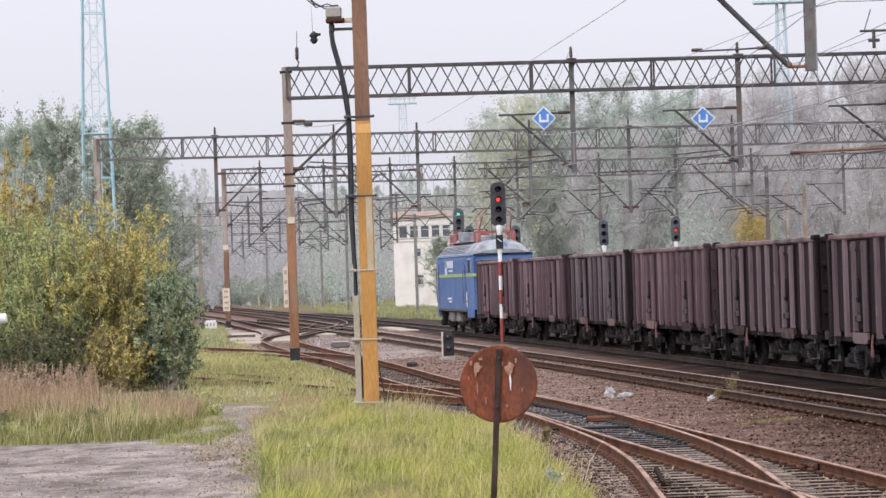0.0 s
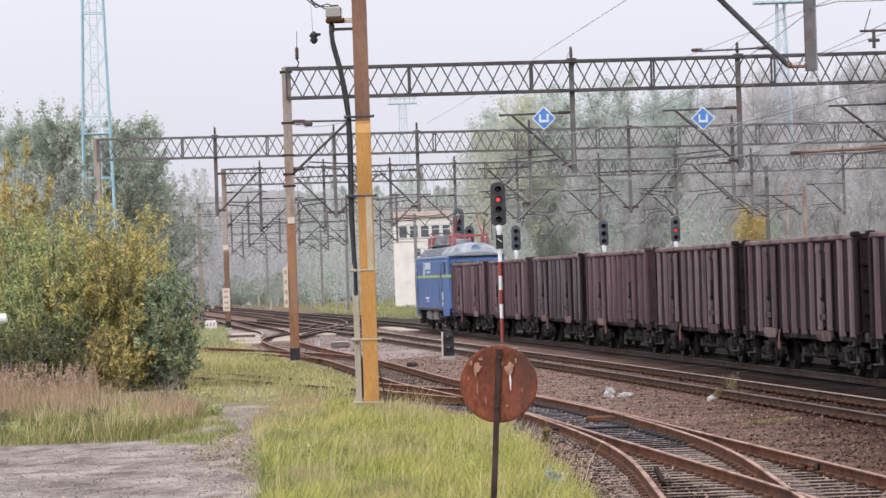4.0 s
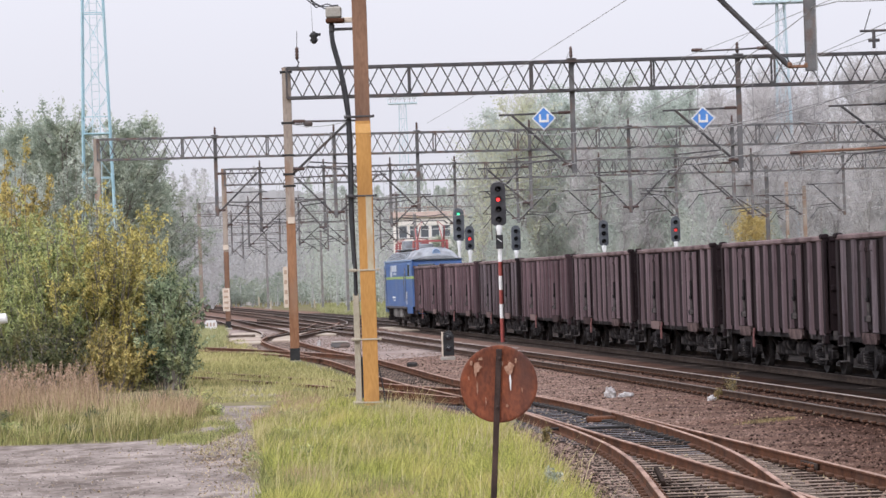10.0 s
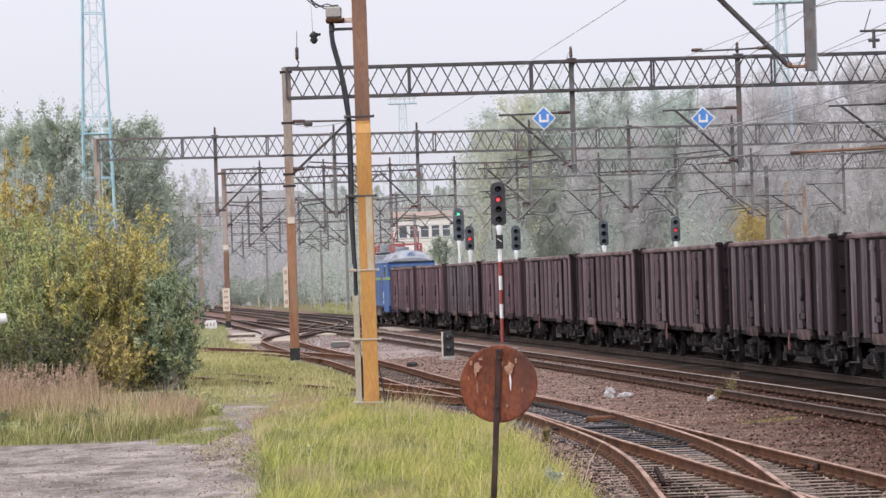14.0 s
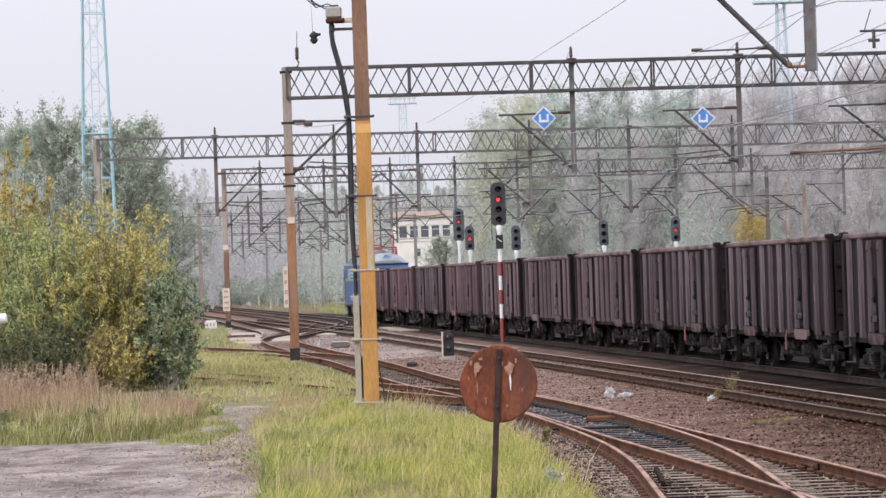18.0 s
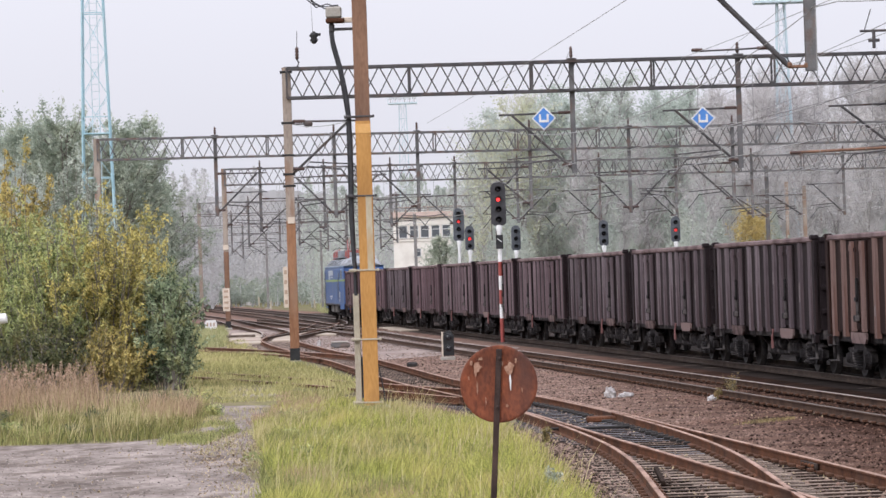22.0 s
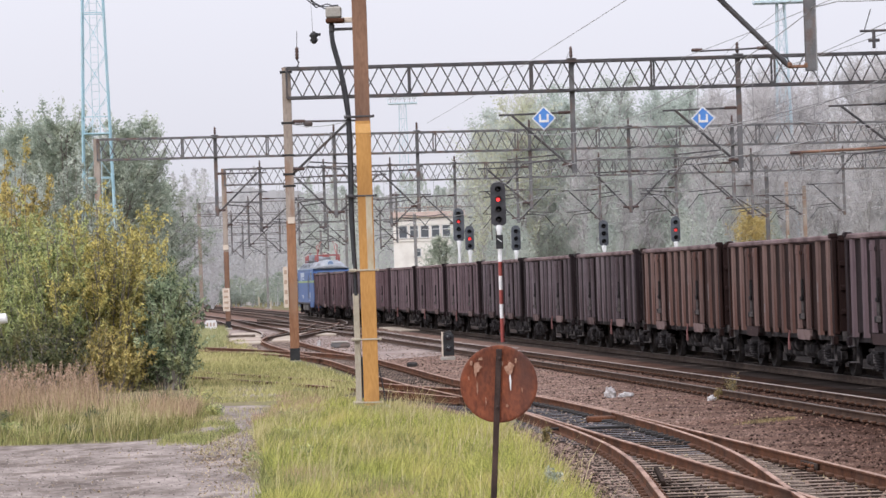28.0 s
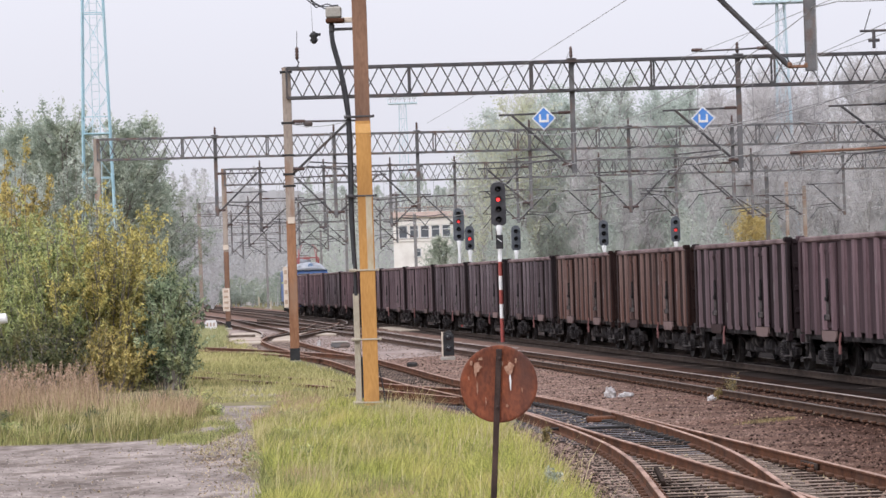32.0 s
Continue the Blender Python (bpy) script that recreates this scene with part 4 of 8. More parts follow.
    part("roof_box", Mesh().box(-0.35, 1.9, ridge + 0.22, 0.95, 1.1, 0.46, c=0.05), M_ROOF, lo, "pale grey roof equipment box")
    part("roof_box", Mesh().box(0.1, -0.6, ridge + 0.10, 0.9, 1.6, 0.26, c=0.05), M_ROOF, lo, "grey roof equipment box")
    part("roof_walkway", Mesh().box(-0.85, 0, ridge - 0.05, 0.35, 8.0, 0.05, c=0.01).box(0.85, 0, ridge - 0.05, 0.35, 8.0, 0.05, c=0.01), M_ROOF, lo, "narrow roof walkway boards")
    part("roof_cable", Mesh().tube([(0.3, -3.6, ridge + 0.35), (0.3, 0, ridge + 0.42), (0.3, 3.6, ridge + 0.35)], 0.03, 6), M_PANTO, lo, "red roof busbar")
    part("underframe", Mesh().box(0, 0, 1.02, 2.5, 2 * h - 0.3, 0.20, c=0.03).box(0, 0, 0.62, 2.1, 3.6, 0.6, c=0.08), M_BOGIE, lo, "sooty underframe with equipment boxes")
    for s in (1, -1):
        for y in (-5.6, -2.9, 2.9, 5.6):
            part("sand_box", Mesh().box(1.2 * s, y, 0.78, 0.26, 0.5, 0.42, c=0.05), M_BOXGREY if y == 2.9 else M_BOGIE, lo)
    for y in (-4.25, 4.25):
        bogie(lo, y, (-1.52, 1.52), 1.55)
    return lo


LOCO = locomotive()

# ---------------------------------------------------------------- how the train runs
RUN_Y = np.arange(-260, 700, 0.5)
RUN_X = np.array([train_x(y) for y in RUN_Y])
RUN_S = np.concatenate([[0], np.cumsum(np.hypot(np.diff(RUN_X), np.diff(RUN_Y)))])
RUN_S -= np.interp(20.0, RUN_Y, RUN_S)


def joint_at(t):
    """How far along the line the coupling behind the locomotive is at t seconds."""
    return 125.70 + 2.32603 * t + 0.0386606 * t * t + 4.49e-5 * t ** 3


def on_line(s):
    y0, y1 = np.interp(s - 4.4, RUN_S, RUN_Y), np.interp(s + 4.4, RUN_S, RUN_Y)
    x0, x1 = np.interp(s - 4.4, RUN_S, RUN_X), np.interp(s + 4.4, RUN_S, RUN_X)
    return Matrix.Translation(((x0 + x1) / 2, (y0 + y1) / 2, RAIL_TOP)) @ Matrix.Rotation(math.atan2(y1 - y0, x1 - x0) - math.pi / 2, 4, "Z")


# ---------------------------------------------------------------- overhead line: gantries, masts, wires
M_MAST_BROWN = surf("weathered_brown_mast_paint", (0.135, 0.070, 0.044), (0.28, 0.160, 0.104), 0.75, 0.1, 1.5, 24, 0.15, stretch=(1, 1, 0.3),
                    stain=(0.10, 0.065, 0.05), stain_scale=3, stain_amount=0.6)
M_MAST_ORANGE = surf("flaking_orange_mast_paint", (0.37, 0.185, 0.05), (0.56, 0.30, 0.095), 0.7, 0, 1.2, 24, 0.12, stretch=(1, 1, 0.25),
                     stain=(0.30, 0.15, 0.05), stain_scale=2, stain_amount=0.6)
M_MAST_PALE = surf("bare_flaked_primer", (0.34, 0.29, 0.20), (0.50, 0.44, 0.33), 0.8, 0, 2, 24, 0.15, stretch=(1, 1, 0.3),
                   stain=(0.44, 0.24, 0.08), stain_scale=2.2, stain_amount=0.9)
M_MAST_RUST = surf("rust_orange_mast_paint", (0.20, 0.095, 0.05), (0.36, 0.19, 0.105), 0.75, 0.05, 1.5, 24, 0.15, stretch=(1, 1, 0.25),
                   stain=(0.26, 0.17, 0.12), stain_scale=2.2, stain_amount=0.7)
M_MAST_GREY = surf("bleached_mast_paint", (0.23, 0.185, 0.155), (0.40, 0.34, 0.29), 0.75, 0.05, 1.5, 24, 0.15, stretch=(1, 1, 0.25),
                   stain=(0.22, 0.11, 0.06), stain_scale=2.6, stain_amount=0.7)
M_CONCRETE = surf("weathered_concrete", (0.24, 0.22, 0.20), (0.42, 0.40, 0.36), 0.9, 0, 2, 26, 0.3, stain=(0.20, 0.18, 0.15), stain_scale=2, stain_amount=0.6)
M_TROUGH = surf("beige_concrete", (0.33, 0.29, 0.22), (0.50, 0.45, 0.36), 0.9, 0, 2, 26, 0.3, stain=(0.25, 0.21, 0.16), stain_scale=2, stain_amount=0.5)
M_BLACK = surf("matt_black_paint", (0.012, 0.012, 0.013), (0.03, 0.03, 0.032), 0.6, 0, 4, 30, 0.1)
M_CABLE = surf("black_cable_sheath", (0.018, 0.018, 0.022), (0.05, 0.05, 0.055), 0.6, 0, 6, 40, 0.1)
M_WIRE = surf("copper_grey_wire", (0.22, 0.22, 0.22), (0.40, 0.40, 0.39), 0.5, 0.25, 3, 30, 0.0, world_space=True)
M_PORCELAIN = surf("brown_porcelain", (0.05, 0.03, 0.025), (0.10, 0.06, 0.05), 0.3, 0, 4, 30, 0.0)
M_SIGNBLUE = surf("sign_blue", (0.06, 0.19, 0.52), (0.10, 0.26, 0.62), 0.5, 0, 3, 30, 0.02)
M_FADEDBLUE = surf("faded_blue_paint", (0.06, 0.13, 0.26), (0.12, 0.20, 0.34), 0.6, 0, 3, 30, 0.05)
M_SIGNPALE = surf("pale_sign_enamel", (0.52, 0.43, 0.35), (0.66, 0.57, 0.48), 0.6, 0, 4, 40, 0.05)
M_BARE = surf("brown_marking_paint", (0.32, 0.22, 0.16), (0.42, 0.31, 0.24), 0.7, 0, 4, 40, 0.0)


def h_section(b, x, y, z0, z1, w=0.30, d=0.30, t=0.022):
    """A rolled steel column with two flanges and a web; the flanges face ahead and back."""
    b.box(x, y - d / 2, (z0 + z1) / 2, w, t, z1 - z0, c=0.005)
    b.box(x, y + d / 2, (z0 + z1) / 2, w, t, z1 - z0, c=0.005)
    b.box(x, y, (z0 + z1) / 2, t, d - t, z1 - z0)
    return b


def cantilever(parent, x, y, reach, z_low=6.3, z_high=8.25, wire_z=5.95):
    """A hinged bracket from a post at x: stay, strut, steady arm and insulators. reach is signed."""
    s = math.copysign(1, reach)
    tip = x + reach
    c = part("cantilever", Mesh().tube([(x, y, z_low), (tip, y, z_high)], 0.05, 6).tube([(x, y, z_high + 0.05), (tip - 0.35 * reach, y, z_high + 0.03), (tip + 0.45 * s, y, z_high + 0.02)], 0.038, 6), M_DARK_STEEL, parent, "tubular cantilever bracket")
    for zz, k in ((z_high + 0.05, 0.14), (z_low + (z_high - z_low) * 0.1, 0.1)):
        m = Matrix.Translation((x + reach * k, y, zz)) @ Matrix.Rotation(math.pi / 2, 4, "Y")
        part("insulator", Mesh().lathe([(0.03, -0.22)] + [(r, -0.2 + 0.4 * q / 10) for q in range(11) for r in [0.075 if q % 2 else 0.045]] + [(0.03, 0.22)], 8, m), M_PORCELAIN, c)
    part("steady_arm", Mesh().tube([(x + reach * 0.25, y, 6.75), (x + reach * 0.85, y, 6.62), (tip, y, wire_z + 0.28), (tip + 0.25 * s, y, wire_z)], 0.03, 5)
         .tube([(x + reach * 0.3, y, 6.9), (tip + 0.2 * s, y, 6.78)], 0.026, 5), M_DARK_STEEL, c)
    return c


def gantry(left, right, posts, label, masts=(True, True), lower=None, upper=None, z0=9.1, z1=10.1, steel=None):
    """A lattice gantry over the tracks: two masts, a braced beam, and hanging posts with brackets."""
    lower, upper, steel = lower or M_MAST_RUST, upper or M_MAST_GREY, steel or M_DARK_STEEL
    g = thing("overhead_line_gantry", Matrix.Identity(4), label, "gantry", "gantries over the tracks")
    (xa, ya), (xb, yb) = left, right
    along = Vector((xb - xa, yb - ya, 0))
    length = along.length
    along.normalize()
    across = Vector((-along.y, along.x, 0))

    def at_x(x):
        return ya + (yb - ya) * (x - xa) / (xb - xa)

    for k, (x, y) in enumerate((left, right)):
        if masts[k]:
            mst = part("mast", h_section(Mesh(), x, y, 0.55, 4.9), lower, g, "rust-orange painted steel mast")
            part("mast_top", h_section(Mesh(), x, y, 4.9, z1 + 0.05, 0.29, 0.29), upper, mst, "bleached upper mast")
            part("mast_foot", h_section(Mesh(), x, y, 0.12, 0.55, 0.32, 0.32), M_BLACK, mst, "black painted mast foot")
            part("footing", Mesh().box(x, y, 0.0, 0.46, 0.46, 0.26, c=0.05), M_CONCRETE, mst, "concrete footing")
    for name, z, w in (("top_chord", z1, 0.09), ("bottom_chord", z0, 0.09)):
        for s in (-0.3, 0.3):
            a, b = Vector((xa, ya, z)) + across * s, Vector((xb, yb, z)) + across * s
            part(name, Mesh().beam(a, b, w, 0.09), steel, g)
    n = int(length / 0.525)
    for s, flip in ((-0.3, 0), (0.3, 1)):
        mesh = Mesh()
        for i in range(n):
            p0, p1 = Vector((xa, ya, 0)) + along * (length * i / n) + across * s, Vector((xa, ya, 0)) + along * (length * (i + 1) / n) + across * s
            u, v = (Vector((0, 0, z0)), Vector((0, 0, z1)))[::1 if (i + flip) % 2 else -1]
            mesh.beam(p0 + u, p1 + v, 0.034, 0.042)
        part("lattice_bracing", mesh, steel, g, "zigzag lattice bracing", kind="stuff")
    for i in range(0, n + 1, 8):
        p = Vector((xa, ya, 0)) + along * (length * i / n)
        q = Mesh()
        for s in (-0.3, 0.3):
            q.beam(p + across * s + Vector((0, 0, z0)), p + across * s + Vector((0, 0, z1)), 0.07, 0.07)
        for z in (z0, z1):
            q.beam(p - across * 0.3 + Vector((0, 0, z)), p + across * 0.3 + Vector((0, 0, z)), 0.05, 0.05)
        part("lattice_frame", q, steel, g)
    for x, zlow, sides in posts:
        y = at_x(x)
        hp = part("hanging_post", h_section(Mesh(), x, y, zlow, z1 + 0.12, 0.17, 0.17, 0.02), M_GREY_STEEL, g, "grey hanging post")
        part("post_clamp", Mesh().box(x, y, z0, 0.34, 0.72, 0.07, c=0.01).box(x, y, z1 + 0.06, 0.34, 0.72, 0.07, c=0.01), M_DARK_STEEL, hp)
        part("post_insulator", Mesh().lathe([(0.02, 0), (0.05, 0.04), (0.07, 0.1), (0.04, 0.14), (0.07, 0.2), (0.04, 0.25), (0.06, 0.32), (0.02, 0.4)], 8,
                                            Matrix.Translation((x, y, z1 + 0.12))), M_PORCELAIN, hp)
        for r in sides:
            cantilever(g, x, y, r, zlow + 0.1, zlow + 2.05)
    return g


NEAR_G = gantry((-1.63, 69.6), (25.5, 72.0), [(14.6, 6.4, (-2.3,))], "steel gantry on an orange-painted mast beside the track",
                masts=(False, True))
near_post = part("hanging_post", h_section(Mesh(), 8.12, 70.45, 7.0, 10.2, 0.25, 0.20, 0.02), M_GREY_STEEL, NEAR_G, "thick grey hanging post")
part("post_bracket", Mesh().box(7.86, 70.4, 7.10, 0.5, 0.10, 0.07, c=0.02).box(7.64, 70.4, 7.14, 0.11, 0.16, 0.12, c=0.03).box(8.0, 70.4, 7.12, 0.08, 0.14, 0.12, c=0.02), M_MAST_BROWN, near_post, "rusty hinge bracket")
part("cantilever", Mesh().tube([(7.62, 70.4, 7.12), (5.9, 70.3, 8.88)], 0.06, 8), M_DARK_STEEL, NEAR_G, "thick tubular strut")
arm_p = part("steady_arm", Mesh().tube([(9.2, 70.5, 7.83), (9.95, 70.5, 7.83)], 0.03, 6).tube([(9.5, 70.5, 7.83), (9.5, 70.5, 7.45)], 0.04, 6).tube([(9.38, 70.5, 7.62), (9.62, 70.5, 7.62)], 0.04, 6)
             .tube([(9.3, 70.5, 7.85), (9.45, 70.5, 8.3)], 0.012, 5).tube([(9.95, 70.5, 7.83), (11.8, 70.6, 7.9), (14.6, 70.9, 8.4)], 0.03, 6), M_DARK_STEEL, NEAR_G, "dark steady arm with insulators")
corner_ins = thing("corner_insulator", pose(-4.78, 111.1, 10.13), "dark rod insulator with a wire on the corner of the gantry", "insulator")
part("bracket", Mesh().box(-0.2, 0, 0.02, 0.55, 0.10, 0.06, c=0.01).tube([(0.0, 0, 0.04), (0.06, 0, 0.18), (-0.02, 0, 0.30)], 0.03, 6), M_DARK_STEEL, corner_ins, "dark bent bracket")
part("insulator", Mesh().lathe([(0.02, 0.28)] + [(0.075 if q % 2 else 0.045, 0.30 + 0.05 * q) for q in range(8)] + [(0.02, 0.72)], 8), M_PORCELAIN, corner_ins)
part("rod", Mesh().tube([(0, 0, 0.70), (0.02, 0, 1.25)], 0.012, 5), M_DARK_STEEL, corner_ins, "thin steel rod")
first_gantry = gantry((-5.17, 111.1), (25.8, 113.6), [(4.62, 6.25, (-2.1,)), (10.4, 6.25, (-2.2,)), (16.4, 6.25, (-2.4,))],
       "lattice steel gantry with rust-orange mast and bleached top")
# steel gets paler from gantry to gantry: haze put into the paint
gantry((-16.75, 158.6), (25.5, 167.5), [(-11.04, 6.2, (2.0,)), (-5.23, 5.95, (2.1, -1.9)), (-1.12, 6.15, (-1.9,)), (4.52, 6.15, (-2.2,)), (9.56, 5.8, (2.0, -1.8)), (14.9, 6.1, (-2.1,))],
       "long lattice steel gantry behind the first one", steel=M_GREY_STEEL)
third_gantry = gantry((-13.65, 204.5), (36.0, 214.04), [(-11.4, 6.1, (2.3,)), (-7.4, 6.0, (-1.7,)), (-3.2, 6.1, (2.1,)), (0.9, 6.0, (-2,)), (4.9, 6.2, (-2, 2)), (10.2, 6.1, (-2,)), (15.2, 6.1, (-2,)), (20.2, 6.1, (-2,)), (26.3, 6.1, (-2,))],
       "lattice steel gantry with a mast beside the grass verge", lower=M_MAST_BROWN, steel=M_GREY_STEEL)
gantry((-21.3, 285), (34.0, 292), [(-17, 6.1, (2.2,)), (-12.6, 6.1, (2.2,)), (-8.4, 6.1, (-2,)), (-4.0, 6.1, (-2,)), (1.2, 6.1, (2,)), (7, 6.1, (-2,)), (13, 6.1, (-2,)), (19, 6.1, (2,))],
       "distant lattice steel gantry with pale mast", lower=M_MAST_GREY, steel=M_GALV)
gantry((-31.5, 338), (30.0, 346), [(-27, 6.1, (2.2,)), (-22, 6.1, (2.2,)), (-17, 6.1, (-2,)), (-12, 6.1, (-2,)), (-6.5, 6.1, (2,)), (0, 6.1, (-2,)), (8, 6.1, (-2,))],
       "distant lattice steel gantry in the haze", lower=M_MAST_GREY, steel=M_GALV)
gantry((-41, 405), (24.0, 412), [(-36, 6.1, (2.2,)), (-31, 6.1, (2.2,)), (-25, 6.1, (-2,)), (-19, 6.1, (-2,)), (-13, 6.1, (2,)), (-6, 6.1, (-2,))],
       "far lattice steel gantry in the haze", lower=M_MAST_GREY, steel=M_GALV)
cantilever(first_gantry, -5.05, 111.1, 1.95, 6.5, 8.25)
for z in (10.0, 8.25, 7.15, 6.5, 6.1):
    part("mast_clamp", Mesh().box(-5.17, 110.94, z, 0.40, 0.03, 0.07, c=0.01).box(-5.17, 111.26, z, 0.40, 0.03, 0.07, c=0.01).box(-5.36, 111.1, z, 0.04, 0.34, 0.10, c=0.01), M_BLACK, first_gantry, "black clamp round the mast")
bar_x = thing("feeder_bar", pose(12.1, 112.3, 6.72), "rusty horizontal feeder tube below the gantry", "tube")
part("tube", Mesh().tube([(0, 0, 0), (4.4, 0.1, 0.1)], 0.05, 8), M_MAST_BROWN, bar_x)
part("insulator", Mesh().lathe([(0.03, -0.2)] + [(0.08 if q % 2 else 0.05, -0.18 + 0.036 * q) for q in range(11)] + [(0.03, 0.2)], 8, Matrix.Translation((0.2, 0, 0)) @ Matrix.Rotation(math.pi / 2, 4, "Y")), M_PORCELAIN, bar_x)
cantilever(third_gantry, -13.6, 204.5, 2.2, 6.4, 8.6)
top_bar = thing("insulated_bar", pose(8.95, 112.2, 10.33), "dark horizontal bar with insulators on the gantry top", "bar")
part("bar", Mesh().tube([(0, 0, 0), (1.45, 0, 0.02), (2.7, 0, 0.06)], 0.035, 6), M_DARK_STEEL, top_bar)
for q in (0.05, 2.3):
    part("insulator", Mesh().lathe([(0.03, -0.2)] + [(0.08 if k % 2 else 0.05, -0.18 + 0.036 * k) for k in range(11)] + [(0.03, 0.2)], 8, Matrix.Translation((q, 0, 0.04)) @ Matrix.Rotation(math.pi / 2, 4, "Y")), M_PORCELAIN, top_bar)
for (x, y, h) in ((-8.9, 300, 8.5), (-2.2, 262, 8.2), (-13.2, 352, 8.6), (-20.2, 372, 8.6), (21.4, 213.5, 9.6), (23.9, 214, 8.2), (25.5, 240, 9.2)):
    pm = thing("line_mast", pose(x, y, SOIL_Z), "slim weathered steel mast among the tracks", "mast", "line masts")
    part("shaft", h_section(Mesh(), 0, 0, 0.1, h, 0.24, 0.24, 0.02), M_GREY_STEEL if x == 21.4 else M_MAST_GREY if y < 250 else M_GALV, pm)
    part("footing", Mesh().box(0, 0, 0.1, 0.6, 0.6, 0.3, c=0.05), M_CONCRETE, pm)
    cantilever(pm, 0, 0, -2.1, 6.2, 7.6, 5.9)


def wires(line, name, label, low=5.95, high=7.9, y0=-40, y1=420, span=48.0, phase=63.0, sway=0.25):
    """Catenary, contact wire and droppers along a track."""
    w = thing(name, Matrix.Identity(4), label, "overhead wire", "overhead wires")
    p = line[(line[:, 1] > y0) & (line[:, 1] < y1)]
    u = (p[:, 1] - phase) / span
    frac = u - np.floor(u)
    side = shifted(p, 1.0) - p
    zig = np.where(np.floor(u) % 2 == 0, 1, -1) * (1 - 2 * frac) * sway
    q = p + side * zig[:, None]
    zz = high - 1.15 * (1 - (2 * frac - 1) ** 2)
    part("contact_wire", Mesh().tube([(x, y, low) for x, y in q], 0.011, 4), M_WIRE, w, "taut contact wire")
    part("catenary_wire", Mesh().tube([(x, y, z) for (x, y), z in zip(q, zz)], 0.011, 4), M_WIRE, w, "sagging catenary wire")
    d = Mesh()
    for (x, y), z in list(zip(q, zz))[::3]:
        d.tube([(x, y, low), (x, y, z)], 0.009, 3, cap=False)
    part("dropper_run", d, M_WIRE, w, "thin dropper wires", kind="stuff")


wires(MAIN_LINE, "overhead_wire", "overhead wires above the running track")
wires(TRAIN_LINE, "overhead_wire", "overhead wires above the goods train")
wires(spline(TURNOUT_LINE[::6], 2.0), "overhead_wire", "overhead wires above the turnout track", y0=108, y1=205)
for ln in FAR_SIDE_LINES + [FAR_SIDE_LINES[0] + (15.4, 0.0), FAR_SIDE_LINES[0] + (20.0, 0.0)]:
    wires(spline(ln, 2.0), "overhead_wire", "overhead wires above a far yard track")
for a, b, sag in (((5.75, 45, 8.4), (-0.6, 163, 10.6), 0.1), ((10.4, 113, 10.6), (9.0, 20, 10.9), 0.5), ((10.4, 113, 10.6), (9.6, 163, 10.4), 0.4), ((16, 60, 10.0), (8.6, 163, 8.4), 0.6),
                  ((8.0, 48, 7.5), (8.4, 112.2, 10.1), 0.05), ((9.6, 62, 7.8), (8.4, 112.2, 8.3), 0.1), ((12.4, 66, 8.6), (9.6, 113, 9.2), 0.2), ((-1.9, 69.6, 6.2), (-5.0, 111.0, 8.2), 0.1), ((4.6, 112, 10.5), (4.5, 163, 10.4), 0.4)):
    a, b = Vector(a), Vector(b)
    pts = [a.lerp(b, k / 20) - Vector((0, 0, sag * (1 - (k / 10 - 1) ** 2))) for k in range(21)]
    wr = thing("feeder_wire", Matrix.Identity(4), "thin slack feeder wire between the gantries", "wire", "feeder wires")
    part("conductor", Mesh().tube(pts, 0.009, 4), M_WIRE, wr)

# return conductors carried along the gantries
STATIONS = (112.5, 163.0, 208.0, 288.0)
for off, z in ((4.0, 7.3), (7.6, 8.4), (12.6, 7.5), (19.0, 7.1)):
    pts = []
    for y0, y1 in zip(STATIONS[:-1], STATIONS[1:]):
        for k in range(12):
            y = y0 + (y1 - y0) * k / 12
            pts.append((train_x(y) + off, y, z - 0.013 * (y1 - y0) * 4 * (k / 12) * (1 - k / 12)))
    wr = thing("feeder_wire", Matrix.Identity(4), "thin pale conductor sagging from gantry to gantry", "wire", "feeder wires")
    part("conductor", Mesh().tube(pts, 0.009, 4), M_WIRE, wr)

# the near mast, orange below and brown above, with its cable duct and switch box
mx, my = -1.63, 69.6
nm = thing("near_gantry_mast", pose(mx, my, SOIL_Z), "tall steel mast painted orange below and brown above", "mast")
part("shaft_lower", h_section(Mesh(), 0, 0, 0.05, 4.66, 0.32, 0.30, 0.024), M_MAST_ORANGE, nm, "flaking orange lower shaft")
part("shaft_middle", h_section(Mesh(), 0, 0, 4.66, 6.26, 0.318, 0.298, 0.024), M_MAST_ORANGE, nm, "flaking orange middle shaft")
part("shaft_upper", h_section(Mesh(), 0, 0, 6.26, 10.2, 0.31, 0.29, 0.024), M_MAST_BROWN, nm, "brown upper shaft")
part("paint_patch", Mesh().box(0.075, -0.165, 3.85, 0.13, 0.008, 1.6), M_MAST_PALE, nm, "bare pale strip of flaked paint")
part("paint_ring", Mesh().box(0, -0.165, 6.10, 0.325, 0.01, 0.20), surf("fresh_yellow_orange_paint", (0.55, 0.30, 0.09), (0.66, 0.38, 0.14), 0.6, 0, 2, 20, 0.05), nm, "brighter yellow-orange paint ring")
part("footing", Mesh().box(0, 0, 0.02, 0.8, 0.8, 0.3, c=0.06), M_CONCRETE, nm, "concrete footing")
